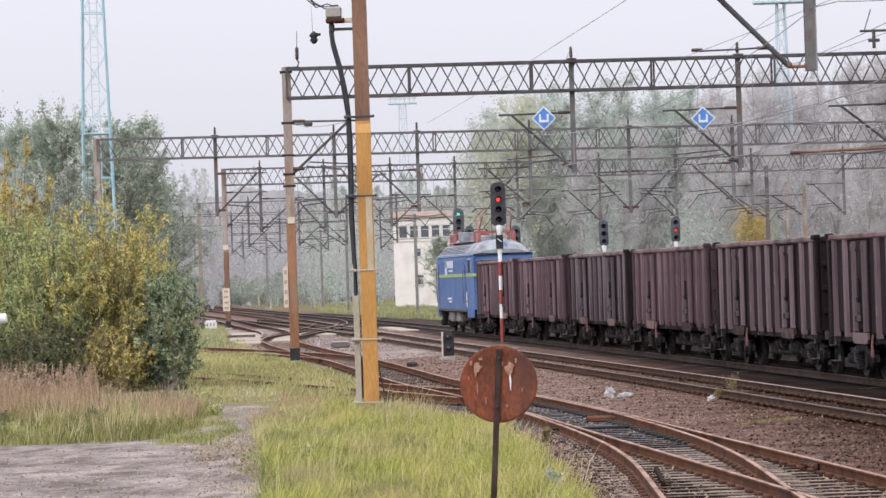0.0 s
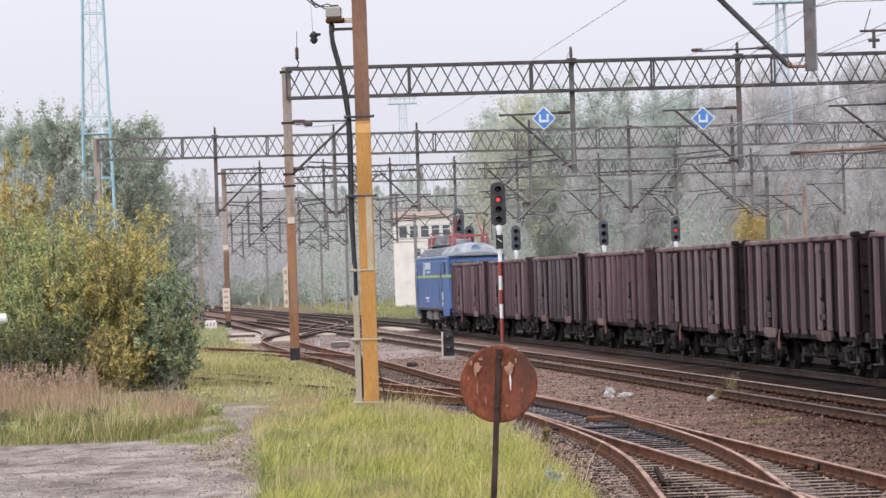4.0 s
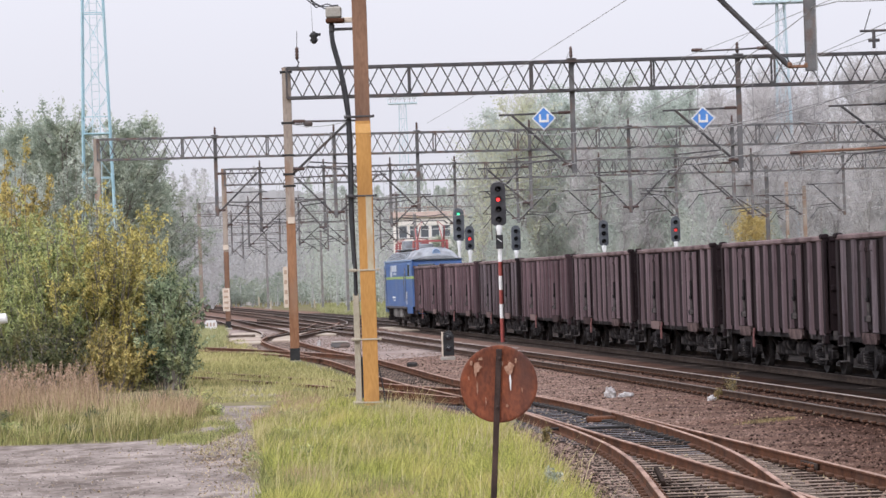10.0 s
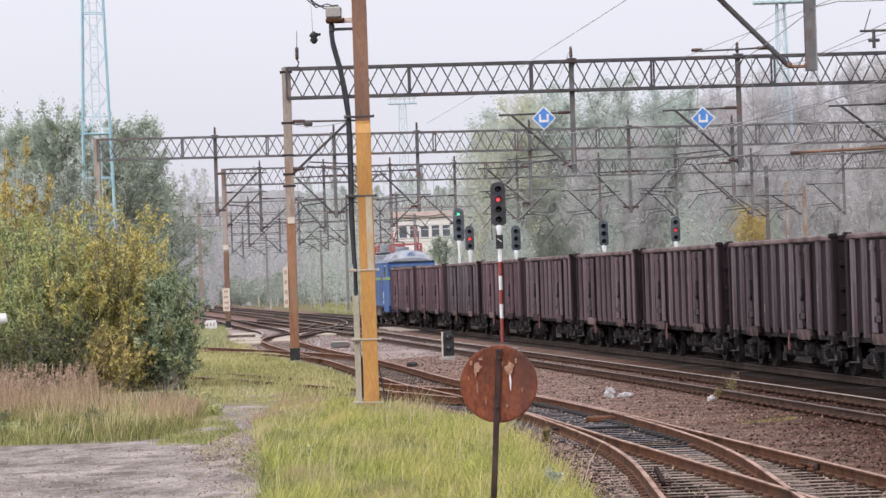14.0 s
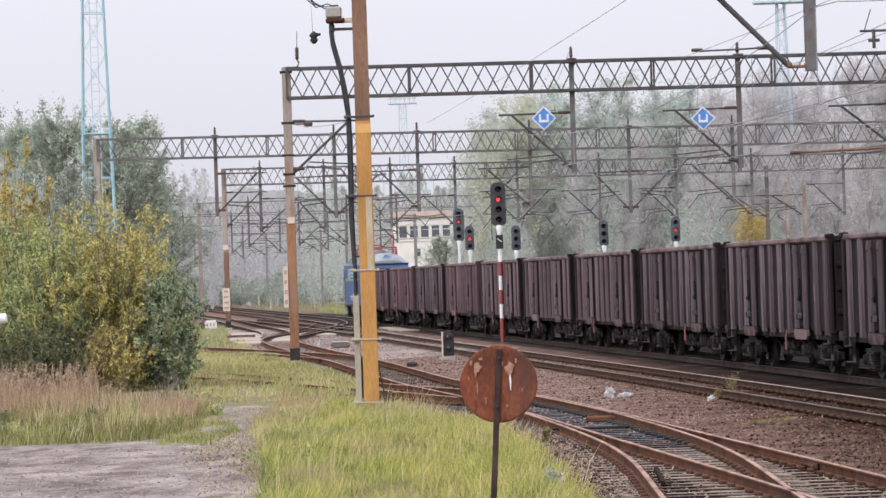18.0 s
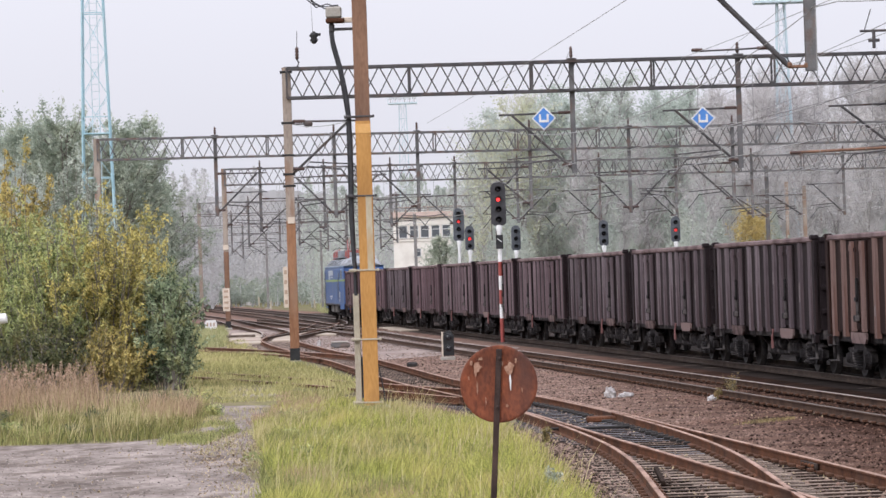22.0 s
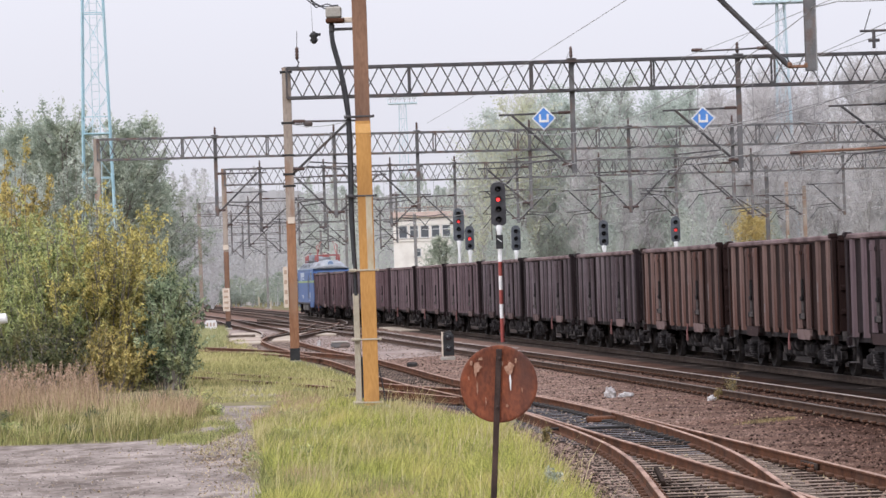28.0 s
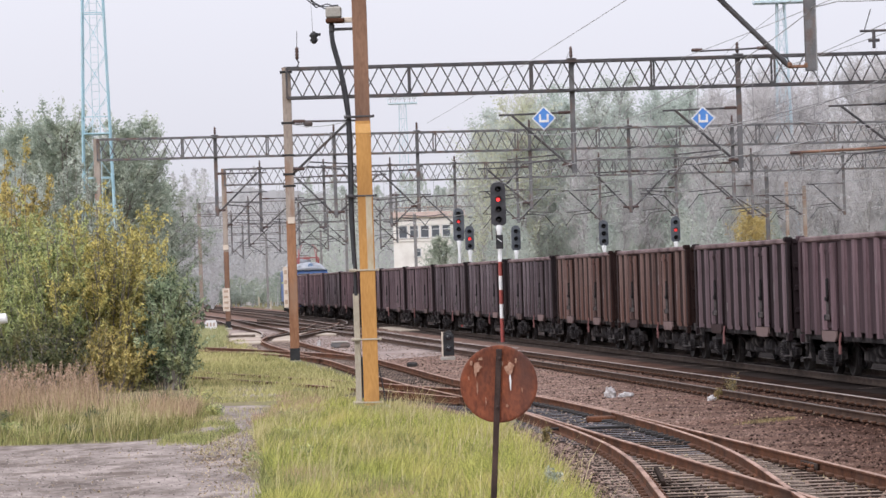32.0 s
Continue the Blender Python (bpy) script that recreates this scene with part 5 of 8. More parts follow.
for z in (6.36, 4.66, 3.07, 1.59, 0.24):
    part("clamp_band", Mesh().box(-0.09, -0.17, z, 0.58, 0.02, 0.035, c=0.006).box(-0.09, 0.17, z, 0.58, 0.02, 0.035, c=0.006).box(0.23, -0.17, z, 0.05, 0.06, 0.06, c=0.01)
         .box(-0.38, 0, z, 0.03, 0.36, 0.06, c=0.006).box(-0.30, -0.12, z, 0.12, 0.10, 0.07, c=0.01), M_DARK_STEEL if z > 3.5 else M_TROUGH, nm, "bolted clamp band")
duct = Mesh().tube([(-0.60, 0, 8.22), (-0.585, 0, 8.0), (-0.435, 0, 7.4), (-0.325, -0.02, 6.8), (-0.285, -0.03, 6.35), (-0.27, -0.03, 5.2), (-0.29, -0.02, 4.4), (-0.28, 0, 3.6), (-0.265, 0, 3.1), (-0.265, 0, 2.4)], 0.044, 10)
part("cable", duct, M_CABLE, nm, "thick black cable bundle")
part("cable", Mesh().tube([(-0.64, 0.03, 8.22), (-0.61, 0.03, 7.9), (-0.46, 0.03, 7.3), (-0.335, 0.03, 6.4), (-0.33, 0.03, 5.4), (-0.34, 0.02, 4.2), (-0.30, 0.03, 3.2)], 0.025, 8), M_CABLE, nm, "thin black cable")
part("cable_trough", Mesh().box(-0.315, 0.0, 1.30, 0.03, 0.14, 2.55, c=0.008).box(-0.215, 0.0, 1.30, 0.03, 0.14, 2.55, c=0.008).box(-0.265, -0.045, 1.28, 0.08, 0.03, 2.5), M_TROUGH, nm, "beige concrete cable trough")
part("trough_sleeve", Mesh().box(-0.19, 0.10, 0.78, 0.07, 0.06, 0.9, c=0.01), M_FADEDBLUE, nm, "blue painted strip behind the mast")
part("tail_cable", Mesh().tube([(0.17, -0.05, 1.05), (0.22, -0.08, 0.75), (0.28, -0.1, 0.4), (0.29, -0.1, 0.05)], 0.016, 6), M_CABLE, nm, "loose black cable tail")
box = part("switch_box", Mesh().box(-0.55, 0, 8.61, 0.34, 0.30, 0.24, c=0.03), M_CONCRETE, nm, "pale grey switch box")
part("box_tray", Mesh().box(-0.52, -0.02, 8.43, 0.40, 0.34, 0.09, c=0.02), M_RAILRUST, box, "rusty tray under the box")
part("box_bracket", Mesh().box(-0.22, -0.03, 8.44, 0.30, 0.10, 0.11, c=0.015), M_SIGNPALE, box, "white bracket arm")
part("brace", Mesh().box(-0.36, 0, 8.25, 0.44, 0.07, 0.06, c=0.01).box(-0.60, 0, 8.28, 0.12, 0.14, 0.2, c=0.03), M_DARK_STEEL, box)
part("jumper_cable", Mesh().tube([(-0.52, 0, 8.74), (-0.68, 0, 8.80), (-0.92, 0.1, 8.74), (-1.2, 0.2, 9.0)], 0.014, 6).tube([(-0.52, 0, 8.76), (-0.74, 0, 8.70), (-0.98, 0.1, 8.86), (-1.2, 0.2, 9.2)], 0.014, 6).tube([(-0.50, 0, 8.75), (-0.72, 0, 8.74), (-0.95, 0.1, 8.80), (-1.2, 0.2, 9.1)], 0.014, 6)
     .box(-0.50, 0, 8.745, 0.12, 0.1, 0.06, c=0.015), M_CABLE, box, "slack jumper cables")
dw = thing("hanging_insulator", pose(-2.62, 69.6, 0), "black string insulator hanging on a thin wire", "insulator")
part("wire", Mesh().tube([(-0.02, 0, 8.1), (-0.06, 0, 9.4), (0.99, 0, 10.15)], 0.006, 4), M_WIRE, dw)
part("body", Mesh().lathe([(0.02, 8.14), (0.07, 8.10), (0.10, 8.04), (0.06, 8.0), (0.09, 7.95), (0.04, 7.88), (0.0, 7.87)], 12).box(0.07, 0, 8.07, 0.16, 0.05, 0.06, Matrix.Identity(4), 0.01), M_BLACK, dw)
brk = thing("stay_wire", pose(-5.1, 111.0, 0), "thin stay wire with a bracket on a mast", "wire")
part("bracket", Mesh().beam((0.1, 0, 8.2), (0.65, 0, 8.2), 0.05).lathe([(0.0, 0.25), (0.1, 0.2), (0.12, 0), (0.0, -0.1)], 8, Matrix.Translation((0.55, 0, 8.2)) @ Matrix.Rotation(math.pi / 2, 4, "Y")), M_DARK_STEEL, brk)

# blue diamond signs hung on the brackets
for x, z in ((3.59, 8.13), (9.03, 7.95)):
    sg = thing("catenary_sign", pose(x, 111.0, z), "blue diamond sign with a white U-shaped bar mark", "sign", "catenary signs")
    part("board", Mesh().plate([(0, -0.42), (0.42, 0), (0, 0.42), (-0.42, 0)], 0.02), M_WHITE, sg, "white-edged diamond board")
    part("face", Mesh().plate([(0, -0.36), (0.36, 0), (0, 0.36), (-0.36, 0)], 0.02, Matrix.Translation((0, -0.012, 0))), M_SIGNBLUE, sg)
    part("mark", Mesh().box(-0.13, -0.03, 0.03, 0.07, 0.012, 0.22).box(0.13, -0.03, 0.03, 0.07, 0.012, 0.22).box(0, -0.03, -0.10, 0.33, 0.012, 0.08), M_WHITE, sg)
    part("hanger", Mesh().beam((0, 0.05, 0.3), (0, 1.0, 0.36), 0.03).beam((0, 0.03, -0.3), (0, 0.03, 0.4), 0.03), M_DARK_STEEL, sg)

# number boards on masts (writing shown as bars)
for x, y, z, w, h in ((-5.15, 110.93, 4.92, 0.24, 0.22), (-13.72, 204.3, 1.9, 0.45, 1.45), (-13.65, 204.3, 5.2, 0.35, 0.3), (-5.40, 110.9, 2.65, 0.16, 1.4)):
    nb = thing("number_board", pose(x, y - 0.03, z), "pale enamel number board fixed to a mast", "sign", "number boards")
    part("board", Mesh().box(0, 0, 0, w, 0.02, h, c=0.006), M_SIGNPALE, nb)
    if h > 1:
        for q in range(4):
            part("bar", Mesh().box(0, -0.012, h * (0.36 - 0.24 * q), w * 0.6, 0.006, h * 0.10), M_BARE, nb)
    part("strap", Mesh().box(0.0, 0.05, 0, w * 0.8, 0.10, 0.04), M_DARK_STEEL, nb)

# ---------------------------------------------------------------- signals
M_RED_BAND = surf("signal_red_band", (0.24, 0.05, 0.045), (0.34, 0.085, 0.07), 0.6, 0, 4, 30, 0.03)
M_LENS_DARK = glass("dark_signal_lens", (0.02, 0.02, 0.025))
GLOW_RED = glow("red_signal_light", (1.0, 0.06, 0.06), 1.5)
GLOW_RED_DIM = glow("dim_red_signal_light", (0.9, 0.06, 0.06), 0.9)
GLOW_GREEN = glow("green_signal_light", (0.12, 0.85, 0.45), 1.5)


# black boards lightened in colour for haze, the far one more
M_HEAD = surf("weathered_black_board", (0.030, 0.030, 0.034), (0.075, 0.074, 0.080), 0.7, 0.1, 3, 30, 0.1)
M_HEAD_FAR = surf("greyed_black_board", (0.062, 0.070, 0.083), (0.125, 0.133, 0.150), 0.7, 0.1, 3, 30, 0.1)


def signal_head(sig, x, z_top, n, lit, width=0.62, pitch=0.42, board=M_HEAD):
    """A black lamp board with hooded lenses; lit names glowing lenses by their row."""
    h = n * pitch + 0.16
    r = width / 2
    out = [(r * math.cos(a) + x, z_top - r + r * math.sin(a)) for a in np.linspace(0, math.pi, 13)]
    out += [(x - r, z_top - h + 0.12), (x - r + 0.10, z_top - h), (x + r - 0.10, z_top - h), (x + r, z_top - h + 0.12)]
    head = part("lamp_board", Mesh().plate(out[::-1], 0.06), board, sig, "black lamp board with rounded top")
    part("lamp_case", Mesh().box(x, 0.14, z_top - h / 2, width * 0.6, 0.24, h * 0.9, c=0.04), board, head)
    for k in range(n):
        z = z_top - 0.34 - k * pitch
        turn = Matrix.Translation((x, -0.035, z)) @ Matrix.Rotation(math.pi / 2, 4, "X")
        mat = lit.get(k, M_LENS_DARK)
        part("lens", Mesh().lathe([(0.0, 0.05), (0.06, 0.045), (0.105, 0.0)] if k not in lit else [(0.0, 0.06), (0.05, 0.055), (0.082, 0.02)], 16, turn), mat, head, "glowing lens" if k in lit else "dark lens")
        hood = Mesh()
        ring = [(0.135 * math.cos(a), 0.135 * math.sin(a)) for a in np.linspace(-0.35, math.pi + 0.35, 12)]
        vs = [(x + a, -0.03, z + b) for a, b in ring] + [(x + a * 1.02, -0.30 if b > 0 else -0.14, z + b * 1.02) for a, b in ring]
        m = len(ring)
        hood.add(vs + [(vx * 1.0, vy, vz + 0.006) for vx, vy, vz in vs], [(i, i + 1, i + 1 + m, i + m) for i in range(m - 1)]
                 + [(i + 2 * m, i + m + 2 * m, i + 1 + m + 2 * m, i + 1 + 2 * m) for i in range(m - 1)], True)
        part("hood", hood, board, head)
    return head


def mast_signal(x, y, z_top, n, lit, label, banded=True, pole_r=0.085):
    s = thing("light_signal", pose(x, y, 0), label, "railway signal", "light signals")
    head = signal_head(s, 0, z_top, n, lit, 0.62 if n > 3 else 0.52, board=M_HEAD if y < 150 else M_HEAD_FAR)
    h = n * 0.42 + 0.16
    zb = z_top - h
    part("collar", Mesh().lathe([(pole_r, zb - 0.62), (pole_r, zb - 0.36), (0.10, zb - 0.30), (0.14, zb - 0.06), (0.10, zb + 0.02)], 14), M_WHITE, s, "white funnel collar")
    part("pole", Mesh().tube([(0, 0.06, z_top - 0.6), (0, 0.06, zb - 0.4)], 0.06, 10), M_DARK_STEEL, s)
    z, k = zb - 0.5, 0
    while z > 0.05:
        z2 = max(0.02, z - (1.0 if k == 0 else 0.59)) if z > 1.5 else 0.02
        part("pole_band", Mesh().tube([(0, 0, z2), (0, 0, z)], pole_r, 12), (M_WHITE if k % 2 == 0 else M_RED_BAND) if banded else M_GREY_STEEL, s, "white band" if k % 2 == 0 else "faded red band")
        z, k = z2, k + 1
    part("base_plate", Mesh().box(0, 0, 0.02, 0.5, 0.5, 0.06, c=0.015), M_DARK_STEEL, s)
    return s


main_sig = mast_signal(2.36, 135.2, 6.74, 4, {1: GLOW_RED}, "tall light signal showing red on a red-and-white pole")
part("plate", Mesh().box(0, -0.11, 4.22, 0.30, 0.03, 0.58, c=0.01), M_BLACK, main_sig, "dark indicator plate")
part("plate_mark", Mesh().beam((-0.09, -0.13, 4.36), (0.09, -0.13, 4.22), 0.012, 0.035), M_WHITE, main_sig, "pale slanting mark")
part("ladder", Mesh().tube([(-0.30, 0.22, 4.3), (-0.30, 0.22, 6.2)], 0.02, 5).tube([(-0.12, 0.3, 4.3), (-0.12, 0.3, 6.2)], 0.02, 5), M_GREY_STEEL, main_sig)
turn_sig = mast_signal(0.92, 182.0, 6.70, 4, {0: GLOW_GREEN, 1: GLOW_RED_DIM}, "light signal behind the train, green then red", pole_r=0.08)
# both lenses stay lit; an added blade hides one in place of switching
SHUTTER = part("shutter", Mesh().box(0, 0, 0, 0.26, 0.012, 0.30, c=0.004), M_BLACK, turn_sig, "added black sliding shutter that covers one lit lens", Matrix.Translation((0, -0.105, 6.70 - 0.34 - 0.42)))
mast_signal(1.55, 187.0, 5.78, 3, {1: GLOW_RED}, "light signal showing red behind the train")
mast_signal(4.15, 184.0, 5.66, 3, {}, "dark light signal behind the train")
mast_signal(8.95, 180.5, 5.74, 3, {}, "dark light signal behind the wagons")
mast_signal(12.95, 180.5, 5.82, 3, {1: GLOW_RED_DIM}, "light signal showing dim red behind the wagons")
dwf = thing("dwarf_signal", pose(0.05, 110.5, 0), "low black ground signal on a concrete foot", "railway signal")
part("foot", Mesh().box(0.0, 0.0, 0.04, 0.5, 0.4, 0.14, c=0.03), M_CONCRETE, dwf)
part("post", Mesh().box(-0.17, 0.02, 0.5, 0.07, 0.09, 0.92, c=0.01), M_SIGNPALE, dwf, "pale side post")
part("lamp_case", Mesh().plate([(-0.15, 0.14), (0.22, 0.14), (0.22, 0.82), (0.16, 0.94), (0.04, 1.0), (-0.08, 0.94), (-0.15, 0.82)][::-1], 0.26), M_BLACK, dwf, "black two-lens case")
for z in (0.76, 0.38):
    part("lens", Mesh().lathe([(0.0, 0.04), (0.07, 0.035), (0.11, 0.0)], 14, Matrix.Translation((0.04, -0.13, z)) @ Matrix.Rotation(math.pi / 2, 4, "X")), M_LENS_DARK, dwf)
    part("hood", Mesh().tube([(0.04 + 0.13 * math.cos(a), -0.22, z + 0.13 * math.sin(a)) for a in np.linspace(0, math.pi, 9)], 0.03, 5), M_BLACK, dwf)

# ---------------------------------------------------------------- rusty disc in front
M_DISC = surf("rusted_disc_plate", (0.085, 0.027, 0.016), (0.29, 0.088, 0.042), 0.8, 0.15, 5, 50, 0.4, stain=(0.062, 0.038, 0.035), stain_scale=1.9, stain_amount=0.85, stretch=(1, 1, 0.55))
M_ROD = surf("rusty_dark_rod", (0.03, 0.02, 0.018), (0.08, 0.05, 0.042), 0.8, 0.3, 6, 60, 0.3)
dsc = thing("stop_disc", pose(0.235, 24.0, SOIL_Z), "rusty round stop disc with peeling paint on a thin rod", "sign")
lean = Matrix.Rotation(math.atan2(0.145, 2.2), 4, "Y")
dcx, dcz = 0.145, 2.03
part("disc", Mesh().lathe([(0.0, 0.012), (0.262, 0.010), (0.283, 0.016), (0.287, 0.008), (0.283, -0.008), (0.262, -0.004), (0.0, -0.004)], 40,
                          Matrix.Translation((dcx, 0.02, dcz)) @ Matrix.Rotation(math.pi / 2, 4, "X")), M_DISC, dsc, "rusty round plate with flaking paint")
part("rod", Mesh().beam((0, 0, 0), (0.155, 0, 2.29), 0.044, 0.03, up=(0, 1, 0), c=0.006), M_ROD, dsc, "dark rusty flat rod")
for z in (1.86, 2.22):
    part("bolt", Mesh().lathe([(0.0, 0.02), (0.012, 0.018), (0.014, 0.0)], 8, Matrix.Translation((0.147 * z / 2.1, -0.02, z)) @ Matrix.Rotation(math.pi / 2, 4, "X")), M_ROD, dsc)
M_FLAKE = surf("peeling_tan_paint", (0.20, 0.09, 0.055), (0.46, 0.29, 0.21), 0.8, 0, 14, 60, 0.3)
FLAKES = ((0.085, 0.02, 0.022, 0.15), (0.085, 0.115, 0.11, 0.12), (-0.155, 0.13, 0.09, 0.11), (-0.17, 0.10, 0.03, 0.10), (-0.16, -0.02, 0.02, 0.12), (-0.20, 0.16, 0.03, 0.05), (0.055, -0.16, 0.03, 0.03),
          (-0.10, -0.12, 0.012, 0.09), (0.17, -0.05, 0.014, 0.06), (0.03, 0.15, 0.02, 0.05), (-0.13, 0.19, 0.05, 0.03), (0.13, 0.17, 0.025, 0.05), (-0.22, 0.05, 0.015, 0.04))
for k, (x, z, w, h) in enumerate(FLAKES):
    rr = random.Random(k)
    poly = [(x + w * 0.36 * math.cos(a) * rr.uniform(0.5, 1.2), z + h * 0.42 * math.sin(a) * rr.uniform(0.6, 1.15)) for a in np.linspace(0, 2 * math.pi, 12)[:-1]]
    part("paint_flake", Mesh().plate(poly, 0.003, Matrix.Translation((dcx, 0.006 - 0.0012 * (len(FLAKES) - k), dcz))), M_WHITE if k == 0 else M_FLAKE, dsc, "peeling pale paint")


# ---------------------------------------------------------------- signal box building
M_PLASTER = surf("cream_plaster", (0.72, 0.68, 0.63), (0.82, 0.79, 0.75), 0.9, 0, 0.6, 12, 0.1, stain=(0.56, 0.51, 0.47), stain_scale=0.5, stain_amount=0.5)
M_BRICKROOF = surf("pinkish_roof_edge", (0.44, 0.34, 0.29), (0.58, 0.47, 0.42), 0.85, 0, 1, 15, 0.1)
M_PANE = glass("dark_window_glass", (0.10, 0.11, 0.125))
sb = thing("signal_box", pose(-5.0, 330, SOIL_Z), "cream plastered two-storey signal box with a band of upper windows", "building")
BW, BD, BH = 7.2, 12.0, 9.2
OPEN_UP = [(0.55 + 1.1 * k, 7.1, 0.92, 1.3) for k in range(6)]
OPEN_LOW = [(2.05, 5.2, 0.75, 0.85), (2.05, 2.3, 0.9, 1.1), (4.6, 2.3, 0.9, 1.1), (4.6, 5.2, 0.75, 0.85)]
fw = Mesh()
xs_cut = sorted({0, BW} | {a for o in OPEN_UP + OPEN_LOW for a in (o[0], o[0] + o[2])})
zs_cut = sorted({0, BH} | {a for o in OPEN_UP + OPEN_LOW for a in (o[1], o[1] + o[3])})
for i in range(len(xs_cut) - 1):
    for j in range(len(zs_cut) - 1):
        cx, cz = (xs_cut[i] + xs_cut[i + 1]) / 2, (zs_cut[j] + zs_cut[j + 1]) / 2
        if not any(o[0] < cx < o[0] + o[2] and o[1] < cz < o[1] + o[3] for o in OPEN_UP + OPEN_LOW):
            fw.box(cx, 0.15, cz, xs_cut[i + 1] - xs_cut[i], 0.3, zs_cut[j + 1] - zs_cut[j])
part("front_wall", fw, M_PLASTER, sb, "cream plaster wall with window openings")
part("side_wall", Mesh().box(0.15, BD / 2, BH / 2, 0.3, BD - 0.6, BH), M_PLASTER, sb)
part("side_wall", Mesh().box(BW - 0.15, BD / 2, BH / 2, 0.3, BD - 0.6, BH), M_PLASTER, sb)
part("back_wall", Mesh().box(BW / 2, BD - 0.15, BH / 2, BW, 0.3, BH), M_PLASTER, sb)
part("roof", Mesh().box(BW / 2, BD / 2, BH + 0.12, BW + 0.7, BD + 0.7, 0.24, c=0.04).box(BW / 2, BD / 2, BH + 0.40, BW + 0.3, BD + 0.3, 0.34, c=0.04), M_BRICKROOF, sb, "flat roof with a pinkish edge")
for q in range(7):
    part("roof_post", Mesh().tube([(0.2 + 1.13 * q, -0.1, BH + 0.55), (0.2 + 1.13 * q, -0.1, BH + 1.05)], 0.03, 6), M_MAST_RUST, sb)
part("roof_rail", Mesh().tube([(0.2, -0.1, BH + 1.05), (7.0, -0.1, BH + 1.05)], 0.03, 6), M_MAST_RUST, sb)
part("string_course", Mesh().box(BW / 2, -0.04, 6.85, BW + 0.1, 0.12, 0.14, c=0.02), M_PLASTER, sb)
for (x, z, w, h) in OPEN_UP + OPEN_LOW:
    wi = part("window", Mesh().box(x + w / 2, 0.12, z + h - 0.04, w, 0.08, 0.08).box(x + w / 2, 0.12, z + 0.04, w, 0.08, 0.08)
              .box(x + 0.04, 0.12, z + h / 2, 0.08, 0.08, h).box(x + w - 0.04, 0.12, z + h / 2, 0.08, 0.08, h).box(x + w / 2, 0.12, z + h * 0.66, w, 0.06, 0.05), M_WHITE, sb, "white window frame")
    part("pane", Mesh().box(x + w / 2, 0.14, z + h / 2, w - 0.1, 0.02, h - 0.1), M_PANE, wi)
    part("sill", Mesh().box(x + w / 2, -0.03, z - 0.03, w + 0.12, 0.16, 0.06, c=0.01), M_CONCRETE, wi)

# ---------------------------------------------------------------- floodlight towers
M_TOWER = surf("pale_turquoise_tower_paint", (0.28, 0.45, 0.53), (0.42, 0.59, 0.65), 0.6, 0.1, 1.5, 20, 0.05, stain=(0.36, 0.45, 0.47), stain_scale=1, stain_amount=0.5)
M_LAMPGLASS = surf("floodlight_glass", (0.5, 0.52, 0.55), (0.7, 0.72, 0.74), 0.25, 0, 3, 20, 0.0)

# far tower paint with haze mixed in; the ladders share it
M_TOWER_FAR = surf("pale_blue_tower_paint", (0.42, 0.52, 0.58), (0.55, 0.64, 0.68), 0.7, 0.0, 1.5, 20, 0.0)


